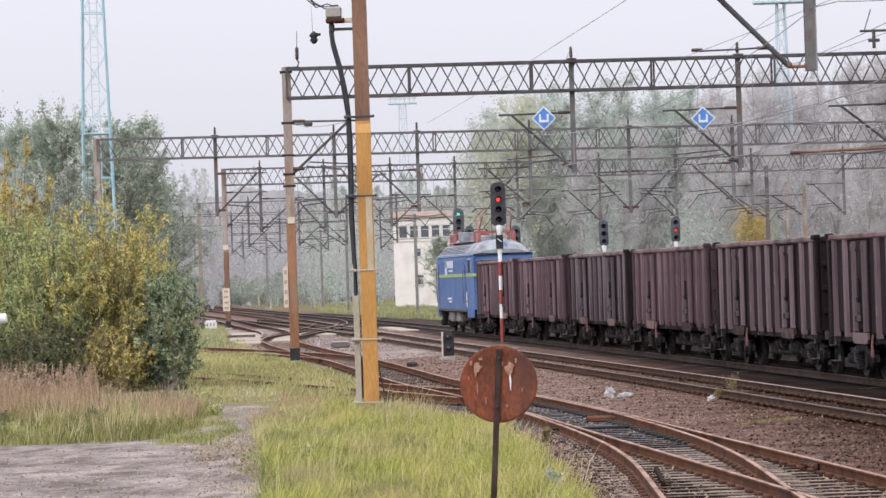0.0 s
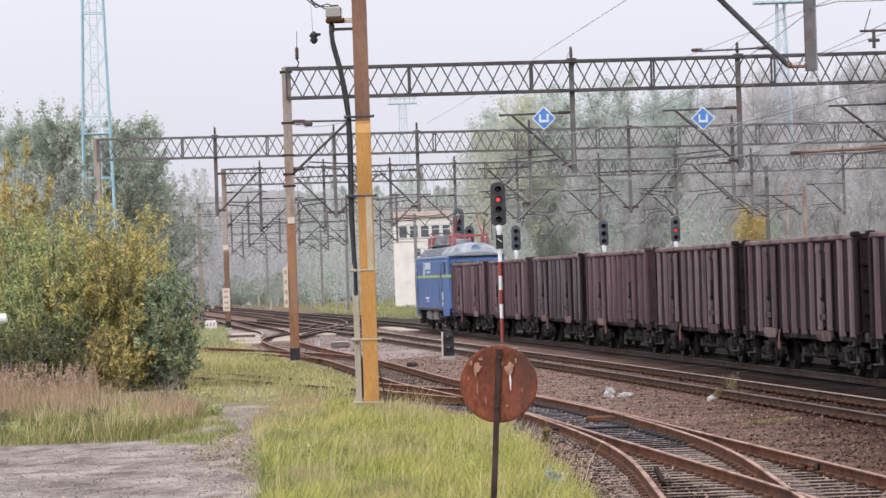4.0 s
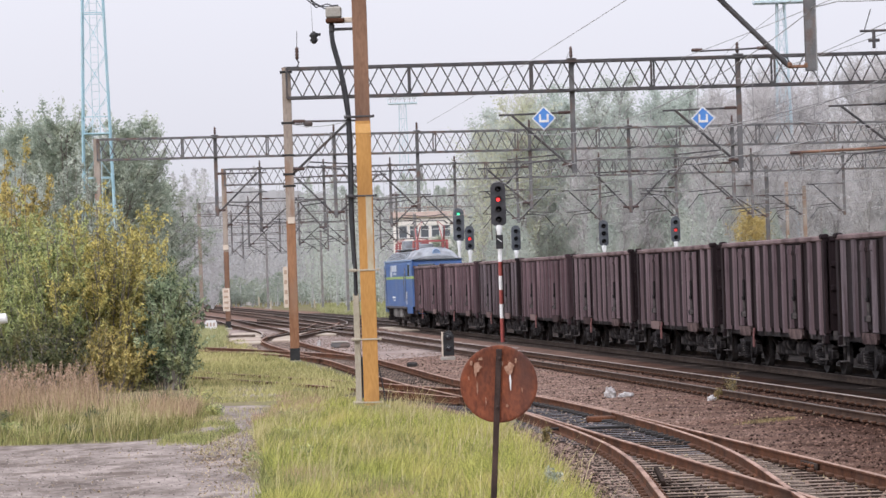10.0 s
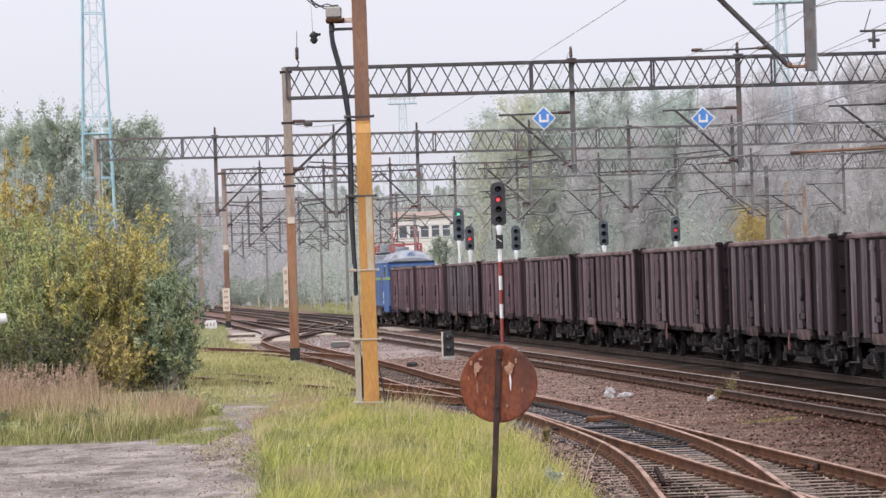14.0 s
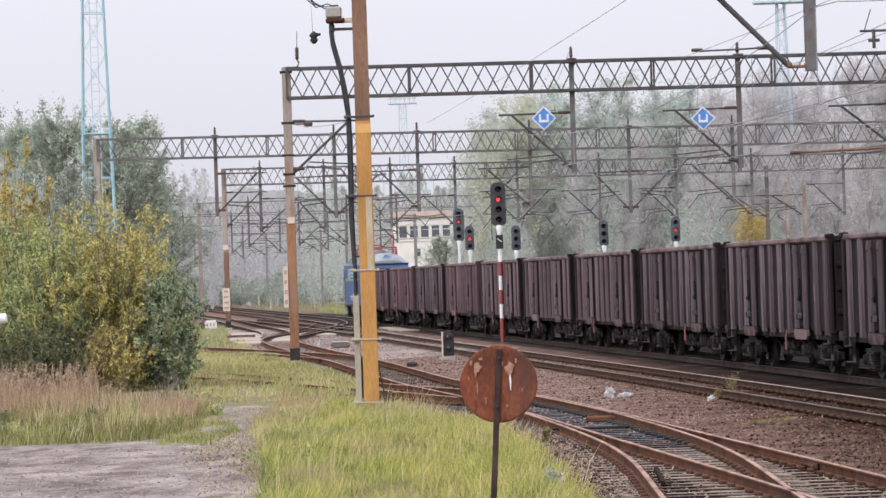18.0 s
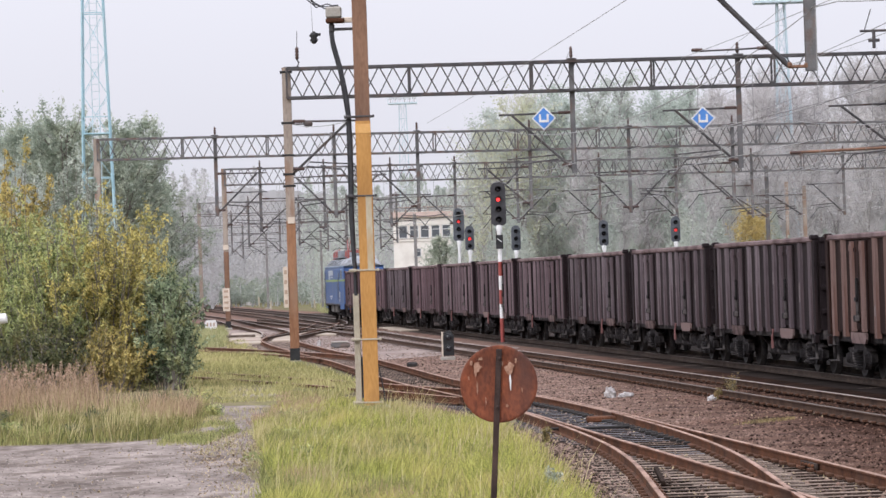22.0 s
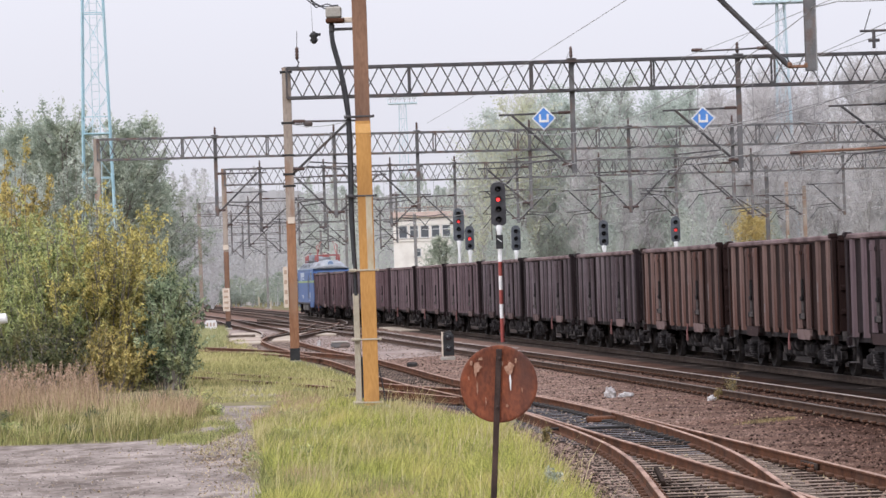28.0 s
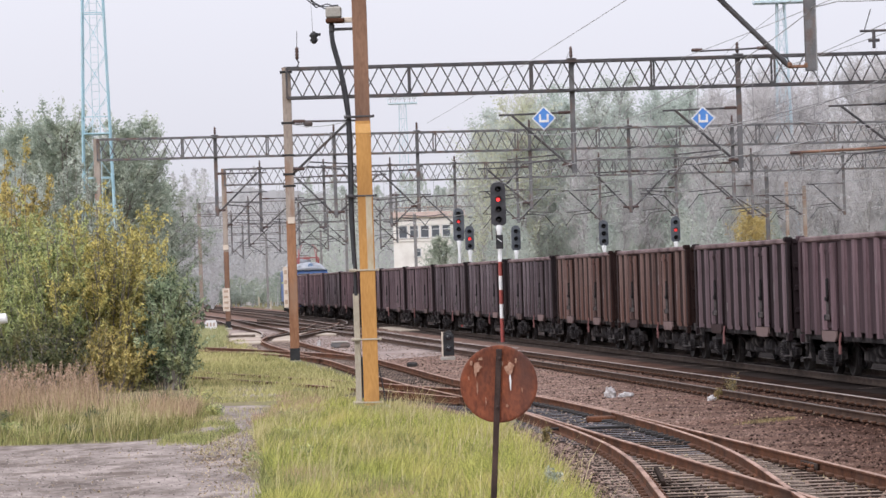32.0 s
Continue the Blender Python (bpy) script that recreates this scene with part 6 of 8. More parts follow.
def flood_tower(x, y, height, w0, w1, deck, label, turn=0.0, mid_deck=None, paint=M_TOWER):
    """A tapering lattice tower with ladder and a lamp deck."""
    t = thing("floodlight_tower", pose(x, y, SOIL_Z, 0, 0, turn), label, "tower", "floodlight towers")

    def corner(sx, sy, z):
        k = (w0 + (w1 - w0) * z / height) / 2
        return Vector((sx * k, sy * k, z))
    cs = [(-1, -1), (1, -1), (1, 1), (-1, 1)]
    for c in cs:
        part("leg", Mesh().beam(corner(*c, 0), corner(*c, height), 0.088, 0.088), paint, t, "pale painted leg")
    n = int(height / 2.1)
    for q in range(4):
        a, b = cs[q], cs[(q + 1) % 4]
        m = Mesh()
        for i in range(n):
            z0, z1 = height * i / n, height * (i + 1) / n
            m.beam(corner(*a, z0), corner(*b, z1), 0.032)
            m.beam(corner(*b, z0), corner(*a, z1), 0.018)
            if i % 4 == 0:
                m.beam(corner(*a, z0), corner(*b, z0), 0.05)
        part("bracing", m, paint, t, "lattice bracing", kind="stuff")
    la = Mesh().tube([(-0.2, 0, 0), (-0.2, 0, height)], 0.025, 5).tube([(0.2, 0, 0), (0.2, 0, height)], 0.025, 5)
    for i in range(int(height / 0.4)):
        la.beam((-0.2, 0, 0.4 * i), (0.2, 0, 0.4 * i), 0.025)
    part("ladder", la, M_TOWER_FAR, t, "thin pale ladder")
    if mid_deck:
        part("rest_deck", Mesh().box(0, 0, mid_deck, 1.5, 1.5, 0.08, c=0.01), M_TOWER, t)
        part("rest_rail", Mesh().beam((-0.75, -0.75, mid_deck + 0.9), (0.75, -0.75, mid_deck + 0.9), 0.05), M_TOWER, t)
    dk = part("lamp_deck", Mesh().box(0, 0, height, deck, 1.6, 0.22, c=0.04), paint, t, "pale blue lamp deck")
    rail = Mesh()
    for s in (-0.8, 0.8):
        rail.beam((-deck / 2, s, height + 1.0), (deck / 2, s, height + 1.0), 0.05)
        for i in range(7):
            rail.beam((-deck / 2 + deck * i / 6, s, height), (-deck / 2 + deck * i / 6, s, height + 1.0), 0.04)
    part("railing", rail, paint, dk)
    for i in range(6):
        lx = -deck / 2 + 0.4 + (deck - 0.8) * i / 5
        f = part("floodlight", Mesh().box(lx, -0.6, height + 0.75, 0.5, 0.3, 0.42, c=0.06).beam((lx, -0.6, height + 0.1), (lx, -0.6, height + 0.6), 0.05), M_GREY_STEEL, dk)
        part("glass", Mesh().box(lx, -0.76, height + 0.72, 0.42, 0.03, 0.34, c=0.01), M_LAMPGLASS, f)
    return t


flood_tower(-18.55, 176.0, 29.0, 2.0, 0.62, 4.3, "pale turquoise lattice floodlight tower behind the bushes", 4, 11.3)
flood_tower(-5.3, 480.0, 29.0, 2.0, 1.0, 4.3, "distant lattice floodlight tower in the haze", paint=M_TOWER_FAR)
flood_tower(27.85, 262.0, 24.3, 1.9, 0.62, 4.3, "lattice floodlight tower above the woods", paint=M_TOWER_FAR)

# ---------------------------------------------------------------- plants
M_BARK = surf("grey_brown_bark", (0.14, 0.125, 0.11), (0.27, 0.245, 0.225), 0.95, 0, 4, 30, 0.5, stretch=(1, 1, 0.3))
M_BIRCH = surf("birch_bark", (0.33, 0.315, 0.31), (0.52, 0.50, 0.49), 0.9, 0, 3, 20, 0.3, stain=(0.12, 0.11, 0.10), stain_scale=4, stain_amount=0.8, stretch=(1, 1, 2.5))


def leaves(name, dark, light, spot, amount=0.5, patch=0.5, vary=0.45, stretch=(1, 1, 1)):
    return surf(name, dark, light, 0.7, 0, patch, 5, 0, island=vary, stain=spot, stain_scale=patch * 1.3, stain_amount=amount, through_light=0.35, stretch=stretch)


# distance haze is mixed into these tree colours, hence pale and grey
M_LEAF_TREE = leaves("tree_leaves_green", (0.24, 0.285, 0.225), (0.47, 0.515, 0.42), (0.50, 0.51, 0.39), 0.5, 0.45)
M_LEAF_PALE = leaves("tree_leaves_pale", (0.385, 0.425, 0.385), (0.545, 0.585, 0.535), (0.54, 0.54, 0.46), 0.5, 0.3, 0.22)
M_LEAF_YELLOW = leaves("tree_leaves_yellow", (0.40, 0.31, 0.12), (0.60, 0.48, 0.21), (0.36, 0.34, 0.20), 0.4, 0.6)
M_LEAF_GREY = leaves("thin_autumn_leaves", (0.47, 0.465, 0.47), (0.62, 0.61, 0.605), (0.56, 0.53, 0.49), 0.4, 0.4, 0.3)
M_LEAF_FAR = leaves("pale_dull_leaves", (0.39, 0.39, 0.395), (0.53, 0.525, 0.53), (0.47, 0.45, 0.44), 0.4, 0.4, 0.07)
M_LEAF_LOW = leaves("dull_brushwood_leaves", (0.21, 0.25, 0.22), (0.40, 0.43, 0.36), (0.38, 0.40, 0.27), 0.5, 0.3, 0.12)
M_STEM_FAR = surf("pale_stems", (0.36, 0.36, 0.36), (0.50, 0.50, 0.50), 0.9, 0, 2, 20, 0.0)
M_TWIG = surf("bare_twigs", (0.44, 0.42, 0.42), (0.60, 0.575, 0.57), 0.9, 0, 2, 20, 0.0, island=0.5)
UPRIGHT = (1, 1, 0.38)
M_BUSH_GREEN = leaves("willow_leaves_green", (0.115, 0.155, 0.058), (0.60, 0.645, 0.30), (0.64, 0.55, 0.18), 0.55, 1.5, 0.6, UPRIGHT)
M_BUSH_YELLOW = leaves("willow_leaves_yellow", (0.21, 0.185, 0.06), (0.77, 0.66, 0.235), (0.42, 0.44, 0.19), 0.7, 1.5, 0.6, UPRIGHT)
M_BUSH_DARK = leaves("elder_leaves_dark", (0.072, 0.106, 0.062), (0.41, 0.485, 0.305), (0.52, 0.43, 0.16), 0.42, 1.9, 0.7, UPRIGHT)
# shade under the willows is put into these leaf colours
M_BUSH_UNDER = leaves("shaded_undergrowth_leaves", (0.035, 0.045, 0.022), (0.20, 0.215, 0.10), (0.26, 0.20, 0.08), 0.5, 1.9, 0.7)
M_BUSH_ORANGE = leaves("willow_leaves_orange", (0.20, 0.165, 0.06), (0.68, 0.54, 0.20), (0.42, 0.40, 0.17), 0.6, 1.6, 0.7, UPRIGHT)
M_BUSH_SILVER = leaves("silver_willow_leaves", (0.20, 0.235, 0.19), (0.56, 0.60, 0.53), (0.30, 0.34, 0.24), 0.5, 1.4, 0.8, UPRIGHT)


def leaf_quads(points, size, rng, droop=0.3):
    """Leaf blades (four corners each) scattered at points."""
    n = len(points)
    a = rng.normal(size=(n, 3))
    a[:, 2] -= droop
    a /= np.linalg.norm(a, axis=1)[:, None]
    b = np.cross(a, rng.normal(size=(n, 3)))
    b /= np.linalg.norm(b, axis=1)[:, None]
    s = (size * rng.uniform(0.6, 1.35, n))[:, None]
    co = np.stack([points - a * s, points + b * s * 0.38, points + a * s, points - b * s * 0.38], 1).reshape(-1, 3)
    return co, np.arange(4 * n).reshape(-1, 4)


def grow(rng, height, spread, limbs, base=0.25, up=0.6, droop=0.0):
    """Trunk and limb lines of a tree, and the points along its twigs."""
    top = np.array([rng.normal(0, 0.03) * height, rng.normal(0, 0.03) * height, height])
    bend = np.array([rng.normal(0, 0.04) * height, rng.normal(0, 0.04) * height, height * 0.5])
    trunk = [np.zeros(3), bend * 0.5, bend, (bend + top) / 2, top]
    lines, twigs = [(trunk, 0.018 * height, 0.004 * height)], []
    tr = np.array(trunk)
    for k in range(limbs):
        h = base + (0.97 - base) * (k + rng.uniform(0, 1)) / limbs
        root = np.array([np.interp(h * 4, range(5), tr[:, i]) for i in range(3)])
        a = k * 2.4 + rng.uniform(-0.5, 0.5)
        ln = spread * (1.05 - 0.75 * max(0.0, (h - 0.35) / 0.65)) * rng.uniform(0.7, 1.2) * min(1.0, 0.55 + 1.5 * (h - base))
        d = np.array([math.cos(a), math.sin(a), up + 0.6 * h])
        mid, end = root + d * ln * 0.5, root + d * ln + np.array([0, 0, -droop * ln])
        lines.append(([root, mid, end], 0.006 * height, 0.0012 * height))
        for j in range(7):
            t = rng.uniform(0.25, 1.05)
            p = root + (end - root) * t
            q = p + rng.normal(size=3) * ln * 0.30 + np.array([0, 0, 0.12 * ln])
            twigs.append((p, q))
    return lines, twigs


def wood_mesh(lines, twigs, bark, n=6, twig_r=0.012):
    b = Mesh()
    for pts, r, r2 in lines:
        b.tube(pts, r, n, r2)
    for p, q in twigs:
        b.tube([p, q], twig_r, 3, twig_r * 0.4, cap=False)
    return b.data("trunk", bark)


def tree_form(name, seed, height, spread, limbs, leaf_mat, count, size, bark, base=0.25, up=0.6, droop=0.0, loose=0.55, twig_r=0.015, label=""):
    rng = np.random.default_rng(seed)
    lines, twigs = grow(rng, height, spread, limbs, base, up, droop)
    t = thing(name, Matrix.Identity(4), label, "tree", "trees round the yard")
    part("trunk", wood_mesh(lines, twigs, bark, 6, twig_r), None, t, "branching trunk")
    tw = np.array([np.concatenate(x) for x in twigs])
    pick = rng.integers(0, len(tw), count)
    f = rng.uniform(0.1, 1.15, count)[:, None]
    pts = tw[pick, :3] * (1 - f) + tw[pick, 3:] * f + rng.normal(size=(count, 3)) * loose * rng.uniform(0.2, 1, (count, 1))
    pts = pts[pts[:, 2] > 0.5]
    co, fa = leaf_quads(pts, size, rng)
    part("crown", fast_mesh("crown", co, fa, leaf_mat), None, t, "loose leafy crown")
    return t


def bare_form(name, seed, height, spread, limbs, label, leaf_count=900):
    """A slender birch or alder with fine upright twigs and few leaves."""
    rng = np.random.default_rng(seed)
    lines, twigs = grow(rng, height, spread, limbs, 0.2, 1.3, 0.0)
    t = thing(name, Matrix.Identity(4), label, "tree", "trees round the yard")
    part("trunk", wood_mesh(lines, twigs, M_BIRCH, 6, 0.018), None, t, "pale slender trunk")
    tw = np.array([np.concatenate(x) for x in twigs])
    n = 5200
    pick = rng.integers(0, len(tw), n)
    f = rng.uniform(0.0, 1.0, n)[:, None]
    p = tw[pick, :3] * (1 - f) + tw[pick, 3:] * f
    d = rng.normal(size=(n, 3)) * [0.5, 0.5, 0.35] + [0, 0, 0.65]
    d /= np.linalg.norm(d, axis=1)[:, None]
    ln = rng.uniform(0.4, 1.5, n)[:, None]
    sd = np.cross(d, rng.normal(size=(n, 3)))
    sd /= np.linalg.norm(sd, axis=1)[:, None]
    co = np.stack([p - sd * 0.011, p + sd * 0.011, p + d * ln + sd * 0.004, p + d * ln - sd * 0.004], 1).reshape(-1, 3)
    part("bare_crown", fast_mesh("bare_crown", co, np.arange(4 * n).reshape(-1, 4), M_TWIG), None, t, "fine bare twigs", kind="stuff")
    pick = rng.integers(0, len(tw), leaf_count)
    pts = tw[pick, 3:] + rng.normal(size=(leaf_count, 3)) * 0.5
    co, fa = leaf_quads(pts, 0.13, rng)
    part("crown", fast_mesh("crown", co, fa, M_LEAF_GREY), None, t, "few leaves in a haze-pale grey")
    return t


OAKS = [tree_form("green_tree", s, 15, 4.4, 40, M_LEAF_TREE, 30000, 0.125, M_BARK, 0.10, loose=0.34, label="broad green-leaved tree in autumn haze") for s in (1, 2, 3)]
# pale bark and leaves of these trees hold painted distance haze
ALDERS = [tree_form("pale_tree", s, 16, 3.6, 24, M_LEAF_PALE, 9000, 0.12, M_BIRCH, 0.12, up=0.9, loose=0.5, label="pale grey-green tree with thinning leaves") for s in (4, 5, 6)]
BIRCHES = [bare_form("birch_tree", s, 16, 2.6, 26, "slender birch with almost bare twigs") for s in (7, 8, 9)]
# haze lightens this yellow-green and the grey-green leaf colour below
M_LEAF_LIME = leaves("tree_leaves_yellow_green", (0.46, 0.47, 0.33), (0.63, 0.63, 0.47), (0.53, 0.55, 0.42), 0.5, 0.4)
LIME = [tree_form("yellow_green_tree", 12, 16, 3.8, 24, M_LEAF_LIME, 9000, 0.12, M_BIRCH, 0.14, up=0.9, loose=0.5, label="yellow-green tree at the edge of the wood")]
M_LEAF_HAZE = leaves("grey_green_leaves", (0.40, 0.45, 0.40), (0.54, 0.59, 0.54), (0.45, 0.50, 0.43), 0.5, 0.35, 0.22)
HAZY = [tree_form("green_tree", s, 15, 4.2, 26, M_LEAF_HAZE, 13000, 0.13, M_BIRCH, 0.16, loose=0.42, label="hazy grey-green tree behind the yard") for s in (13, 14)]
GOLD = tree_form("yellow_tree", 11, 6.5, 1.7, 16, M_LEAF_YELLOW, 8000, 0.09, M_BARK, 0.1, loose=0.4, label="small tree with bright yellow autumn leaves")
GOLD.matrix_basis = pose(21.6, 228, SOIL_Z)
rt = random.Random(12)
placed = set()


def plant(kinds, x, y, k):
    ob = rt.choice(kinds)
    m = Matrix.Translation((x, y, SOIL_Z)) @ Matrix.Rotation(rt.uniform(0, 6.28), 4, "Z")
    if ob.name not in placed:
        placed.add(ob.name)
        ob.scale = (k, k, k)
        ob.matrix_basis = m @ Matrix.Diagonal((k, k, k, 1))
        return ob
    c = copy_thing(ob, m)
    c.scale = (k, k, k)
    return c


# left of the tracks: a dense green clump, then thinner trees
for x, y, k in ((-29, 208, 0.90), (-26.5, 214, 0.88), (-23.6, 208, 0.88), (-21.2, 212, 0.86), (-32, 214, 0.9), (-25, 222, 0.8), (-19.7, 218, 0.72), (-28, 225, 0.9), (-22.5, 228, 0.84), (-19.6, 232, 0.62), (-31, 232, 0.95)):
    plant(OAKS, x, y, k * rt.uniform(0.95, 1.03))
for x, y, k in ((-20.0, 150, 0.52), (-18.2, 146, 0.44), (-22.0, 152, 0.55)):
    plant(ALDERS, x, y, k)
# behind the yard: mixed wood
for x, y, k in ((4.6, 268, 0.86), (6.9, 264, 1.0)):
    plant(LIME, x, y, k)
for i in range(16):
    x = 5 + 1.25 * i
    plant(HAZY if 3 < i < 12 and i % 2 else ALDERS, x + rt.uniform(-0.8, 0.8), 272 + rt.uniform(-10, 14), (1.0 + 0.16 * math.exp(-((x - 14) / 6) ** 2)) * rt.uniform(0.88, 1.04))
for i in range(18):
    plant(BIRCHES, 22 + 1.15 * i + rt.uniform(-0.7, 0.7), 262 + rt.uniform(-14, 16), rt.uniform(0.88, 1.05) + 0.012 * i)
for i in range(12):
    plant(ALDERS + BIRCHES if i < 7 else BIRCHES, 4 + 3.0 * i + rt.uniform(-1, 1), 300 + rt.uniform(-5, 20), rt.uniform(0.9, 1.15))
for i in range(12):
    plant(BIRCHES + ALDERS if i < 6 else BIRCHES, 10 + 2.2 * i + rt.uniform(-1, 1), 246 + rt.uniform(-8, 6), rt.uniform(0.5, 0.85))
for x, y, k in ((3.4, 300, 0.82), (1.2, 318, 0.42), (2.6, 322, 0.5)):
    plant(ALDERS, x, y, k)
plant(OAKS, -0.2, 312, 0.42)


def far_wood(name, seed, x0, x1, y0, y1, n, low, high, mat, label, size=0.18, per=1500, girth=(0.10, 0.26)):
    """Many far trees as one mass: thin stems and loose leaf clumps."""
    rng = np.random.default_rng(seed)
    pts, st, wide = [], Mesh(), rng.uniform(girth[0], girth[1], n)
    for k in range(n):
        x, y, h = rng.uniform(x0, x1), rng.uniform(y0, y1), rng.uniform(low, high)
        st.tube([(x, y, SOIL_Z), (x + rng.normal(0, 0.3), y, h * 0.9)], 0.10, 4, 0.03, cap=False)
        z = rng.uniform(0, 1, per) ** 0.8
        r = (0.05 + 0.95 * np.sin(np.pi * np.clip(z, 0, 1) ** 0.8)) * h * wide[k]
        a = rng.uniform(0, 6.283, per)
        q = np.sqrt(rng.uniform(0, 1, per)) * r * (1 + 0.4 * np.sin(3 * a + 7 * z + k))
        pts.append(np.stack([x + q * np.cos(a), y + q * np.sin(a), 0.4 + z * h], 1))
    co, fa = leaf_quads(np.concatenate(pts), size, rng)
    t = thing(name, Matrix.Identity(4), label, "wood", kind="stuff")
    part("stem_mass", st, M_STEM_FAR, t, "pale stems", kind="stuff")
    part("foliage", fast_mesh("foliage", co, fa, mat), None, t, "hazy foliage", kind="stuff")


# the mist of these woods is only in their leaf and stem colours
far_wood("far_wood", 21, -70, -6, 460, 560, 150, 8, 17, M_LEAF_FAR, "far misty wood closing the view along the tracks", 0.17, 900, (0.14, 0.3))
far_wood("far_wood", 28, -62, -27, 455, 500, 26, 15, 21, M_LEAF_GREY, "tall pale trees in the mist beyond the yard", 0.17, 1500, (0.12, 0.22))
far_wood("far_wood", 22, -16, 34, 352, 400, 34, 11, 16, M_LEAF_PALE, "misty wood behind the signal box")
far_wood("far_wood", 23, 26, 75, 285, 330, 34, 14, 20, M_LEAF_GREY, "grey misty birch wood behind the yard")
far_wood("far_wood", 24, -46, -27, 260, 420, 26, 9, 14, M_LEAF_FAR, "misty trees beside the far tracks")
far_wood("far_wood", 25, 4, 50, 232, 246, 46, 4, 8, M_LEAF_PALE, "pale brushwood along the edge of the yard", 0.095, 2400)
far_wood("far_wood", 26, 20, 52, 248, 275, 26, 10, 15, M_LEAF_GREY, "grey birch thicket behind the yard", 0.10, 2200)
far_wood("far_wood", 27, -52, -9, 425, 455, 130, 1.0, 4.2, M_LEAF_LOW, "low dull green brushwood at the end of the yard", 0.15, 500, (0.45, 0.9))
# the woods beyond; the mist is put into their grey colour
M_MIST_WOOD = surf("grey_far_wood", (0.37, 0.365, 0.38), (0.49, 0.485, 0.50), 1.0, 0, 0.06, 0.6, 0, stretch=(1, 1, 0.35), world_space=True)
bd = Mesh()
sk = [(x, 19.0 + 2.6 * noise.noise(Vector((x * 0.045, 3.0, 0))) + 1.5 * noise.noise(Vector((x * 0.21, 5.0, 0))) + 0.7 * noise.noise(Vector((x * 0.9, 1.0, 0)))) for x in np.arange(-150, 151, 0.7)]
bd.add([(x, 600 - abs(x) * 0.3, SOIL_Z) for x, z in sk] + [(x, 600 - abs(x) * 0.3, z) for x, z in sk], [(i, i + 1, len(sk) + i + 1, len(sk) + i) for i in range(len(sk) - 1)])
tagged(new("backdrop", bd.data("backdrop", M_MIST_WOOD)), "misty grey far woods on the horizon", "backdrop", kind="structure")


def shrub(name, x, y, width, depth, height, stems, count, size, mat, label, seed):
    """A many-stemmed shrub with leaves along bending stems."""
    rng = np.random.default_rng(seed)
    s = thing(name, pose(x, y, SOIL_Z), label, "bush", "bushes")
    b, pts = Mesh(), []
    for k in range(stems):
        a, r = rng.uniform(0, 6.283), math.sqrt(rng.uniform(0, 1))
        foot = np.array([math.cos(a) * r * width * 0.22, math.sin(a) * r * depth * 0.25, 0])
        h = height * (1 - 0.5 * r ** 2.5) * rng.uniform(0.55, 1.08)
        end = np.array([math.cos(a) * r * width * 0.5, math.sin(a) * r * depth * 0.5, h])
        mid = (foot + end) / 2 + np.array([0, 0, h * 0.12])
        b.tube([foot, mid, end], 0.03, 5, 0.006)
        n = count // stems
        # side shoots, upright, with their leaves in a sleeve round each
        shoots = 8
        for j in range(shoots):
            q = rng.uniform(0.15, 1.0)
            root = (1 - q) ** 2 * foot + 2 * q * (1 - q) * mid + q * q * end
            d = rng.normal(size=3) * [0.26, 0.26, 0.20] + [0, 0, 0.50]
            b.tube([root, root + d], 0.008, 3, 0.003, cap=False)
            f = rng.uniform(0.05, 1.1, n // shoots)[:, None]
            p = root + d * f + rng.normal(size=(n // shoots, 3)) * 0.055 * (1.25 - 0.6 * f)
            pts.append(p[p[:, 2] > 0.08])
    part("woody_base", b, M_BARK, s, "bundle of thin grey-brown wood")
    co, fa = leaf_quads(np.concatenate(pts), size, rng, -0.7)
    part("foliage", fast_mesh("foliage", co, fa, mat), None, s, "dense small leaves", kind="stuff")
    return s


BUSHES = [
    shrub("willow_bush", -10.9, 86.0, 4.4, 3.6, 4.9, 130, 50000, 0.052, M_BUSH_GREEN, "large green willow bush turning yellow", 31),
    shrub("willow_bush", -8.9, 85.0, 3.3, 3.2, 4.9, 110, 44000, 0.050, M_BUSH_YELLOW, "yellow-green willow bush by the dirt road", 32),
    shrub("elder_bush", -7.15, 84.0, 1.35, 2.2, 3.35, 50, 20000, 0.060, M_BUSH_DARK, "dark green bush beside the willows", 33),
    shrub("willow_bush", -12.4, 92.0, 4.4, 3.0, 6.9, 100, 42000, 0.065, M_BUSH_ORANGE, "tall yellow willow bush behind the others", 34),
    shrub("elder_bush", -8.6, 83.6, 1.8, 1.6, 1.7, 30, 6500, 0.055, M_BUSH_ORANGE, "low yellowing undergrowth under the willows", 35),
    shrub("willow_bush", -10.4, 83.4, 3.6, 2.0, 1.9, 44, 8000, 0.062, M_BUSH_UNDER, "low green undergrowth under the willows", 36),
    shrub("willow_bush", -7.9, 87.2, 1.3, 1.6, 4.8, 26, 9000, 0.055, M_BUSH_YELLOW, "slender yellow willow shoots at the bush edge", 38),
    shrub("willow_bush", -10.5, 92.5, 3.0, 2.4, 6.6, 70, 26000, 0.062, M_BUSH_SILVER, "silvery grey-green willow behind the bushes", 39),
    shrub("willow_bush", -9.9, 84.6, 2.6, 2.2, 4.4, 64, 22000, 0.050, M_BUSH_GREEN, "green willow shoots between the bushes", 40),
    shrub("elder_bush", -15.2, 150, 4.5, 4, 5.2, 40, 9000, 0.13, M_BUSH_DARK, "dark green bush near the tracks", 37),
]


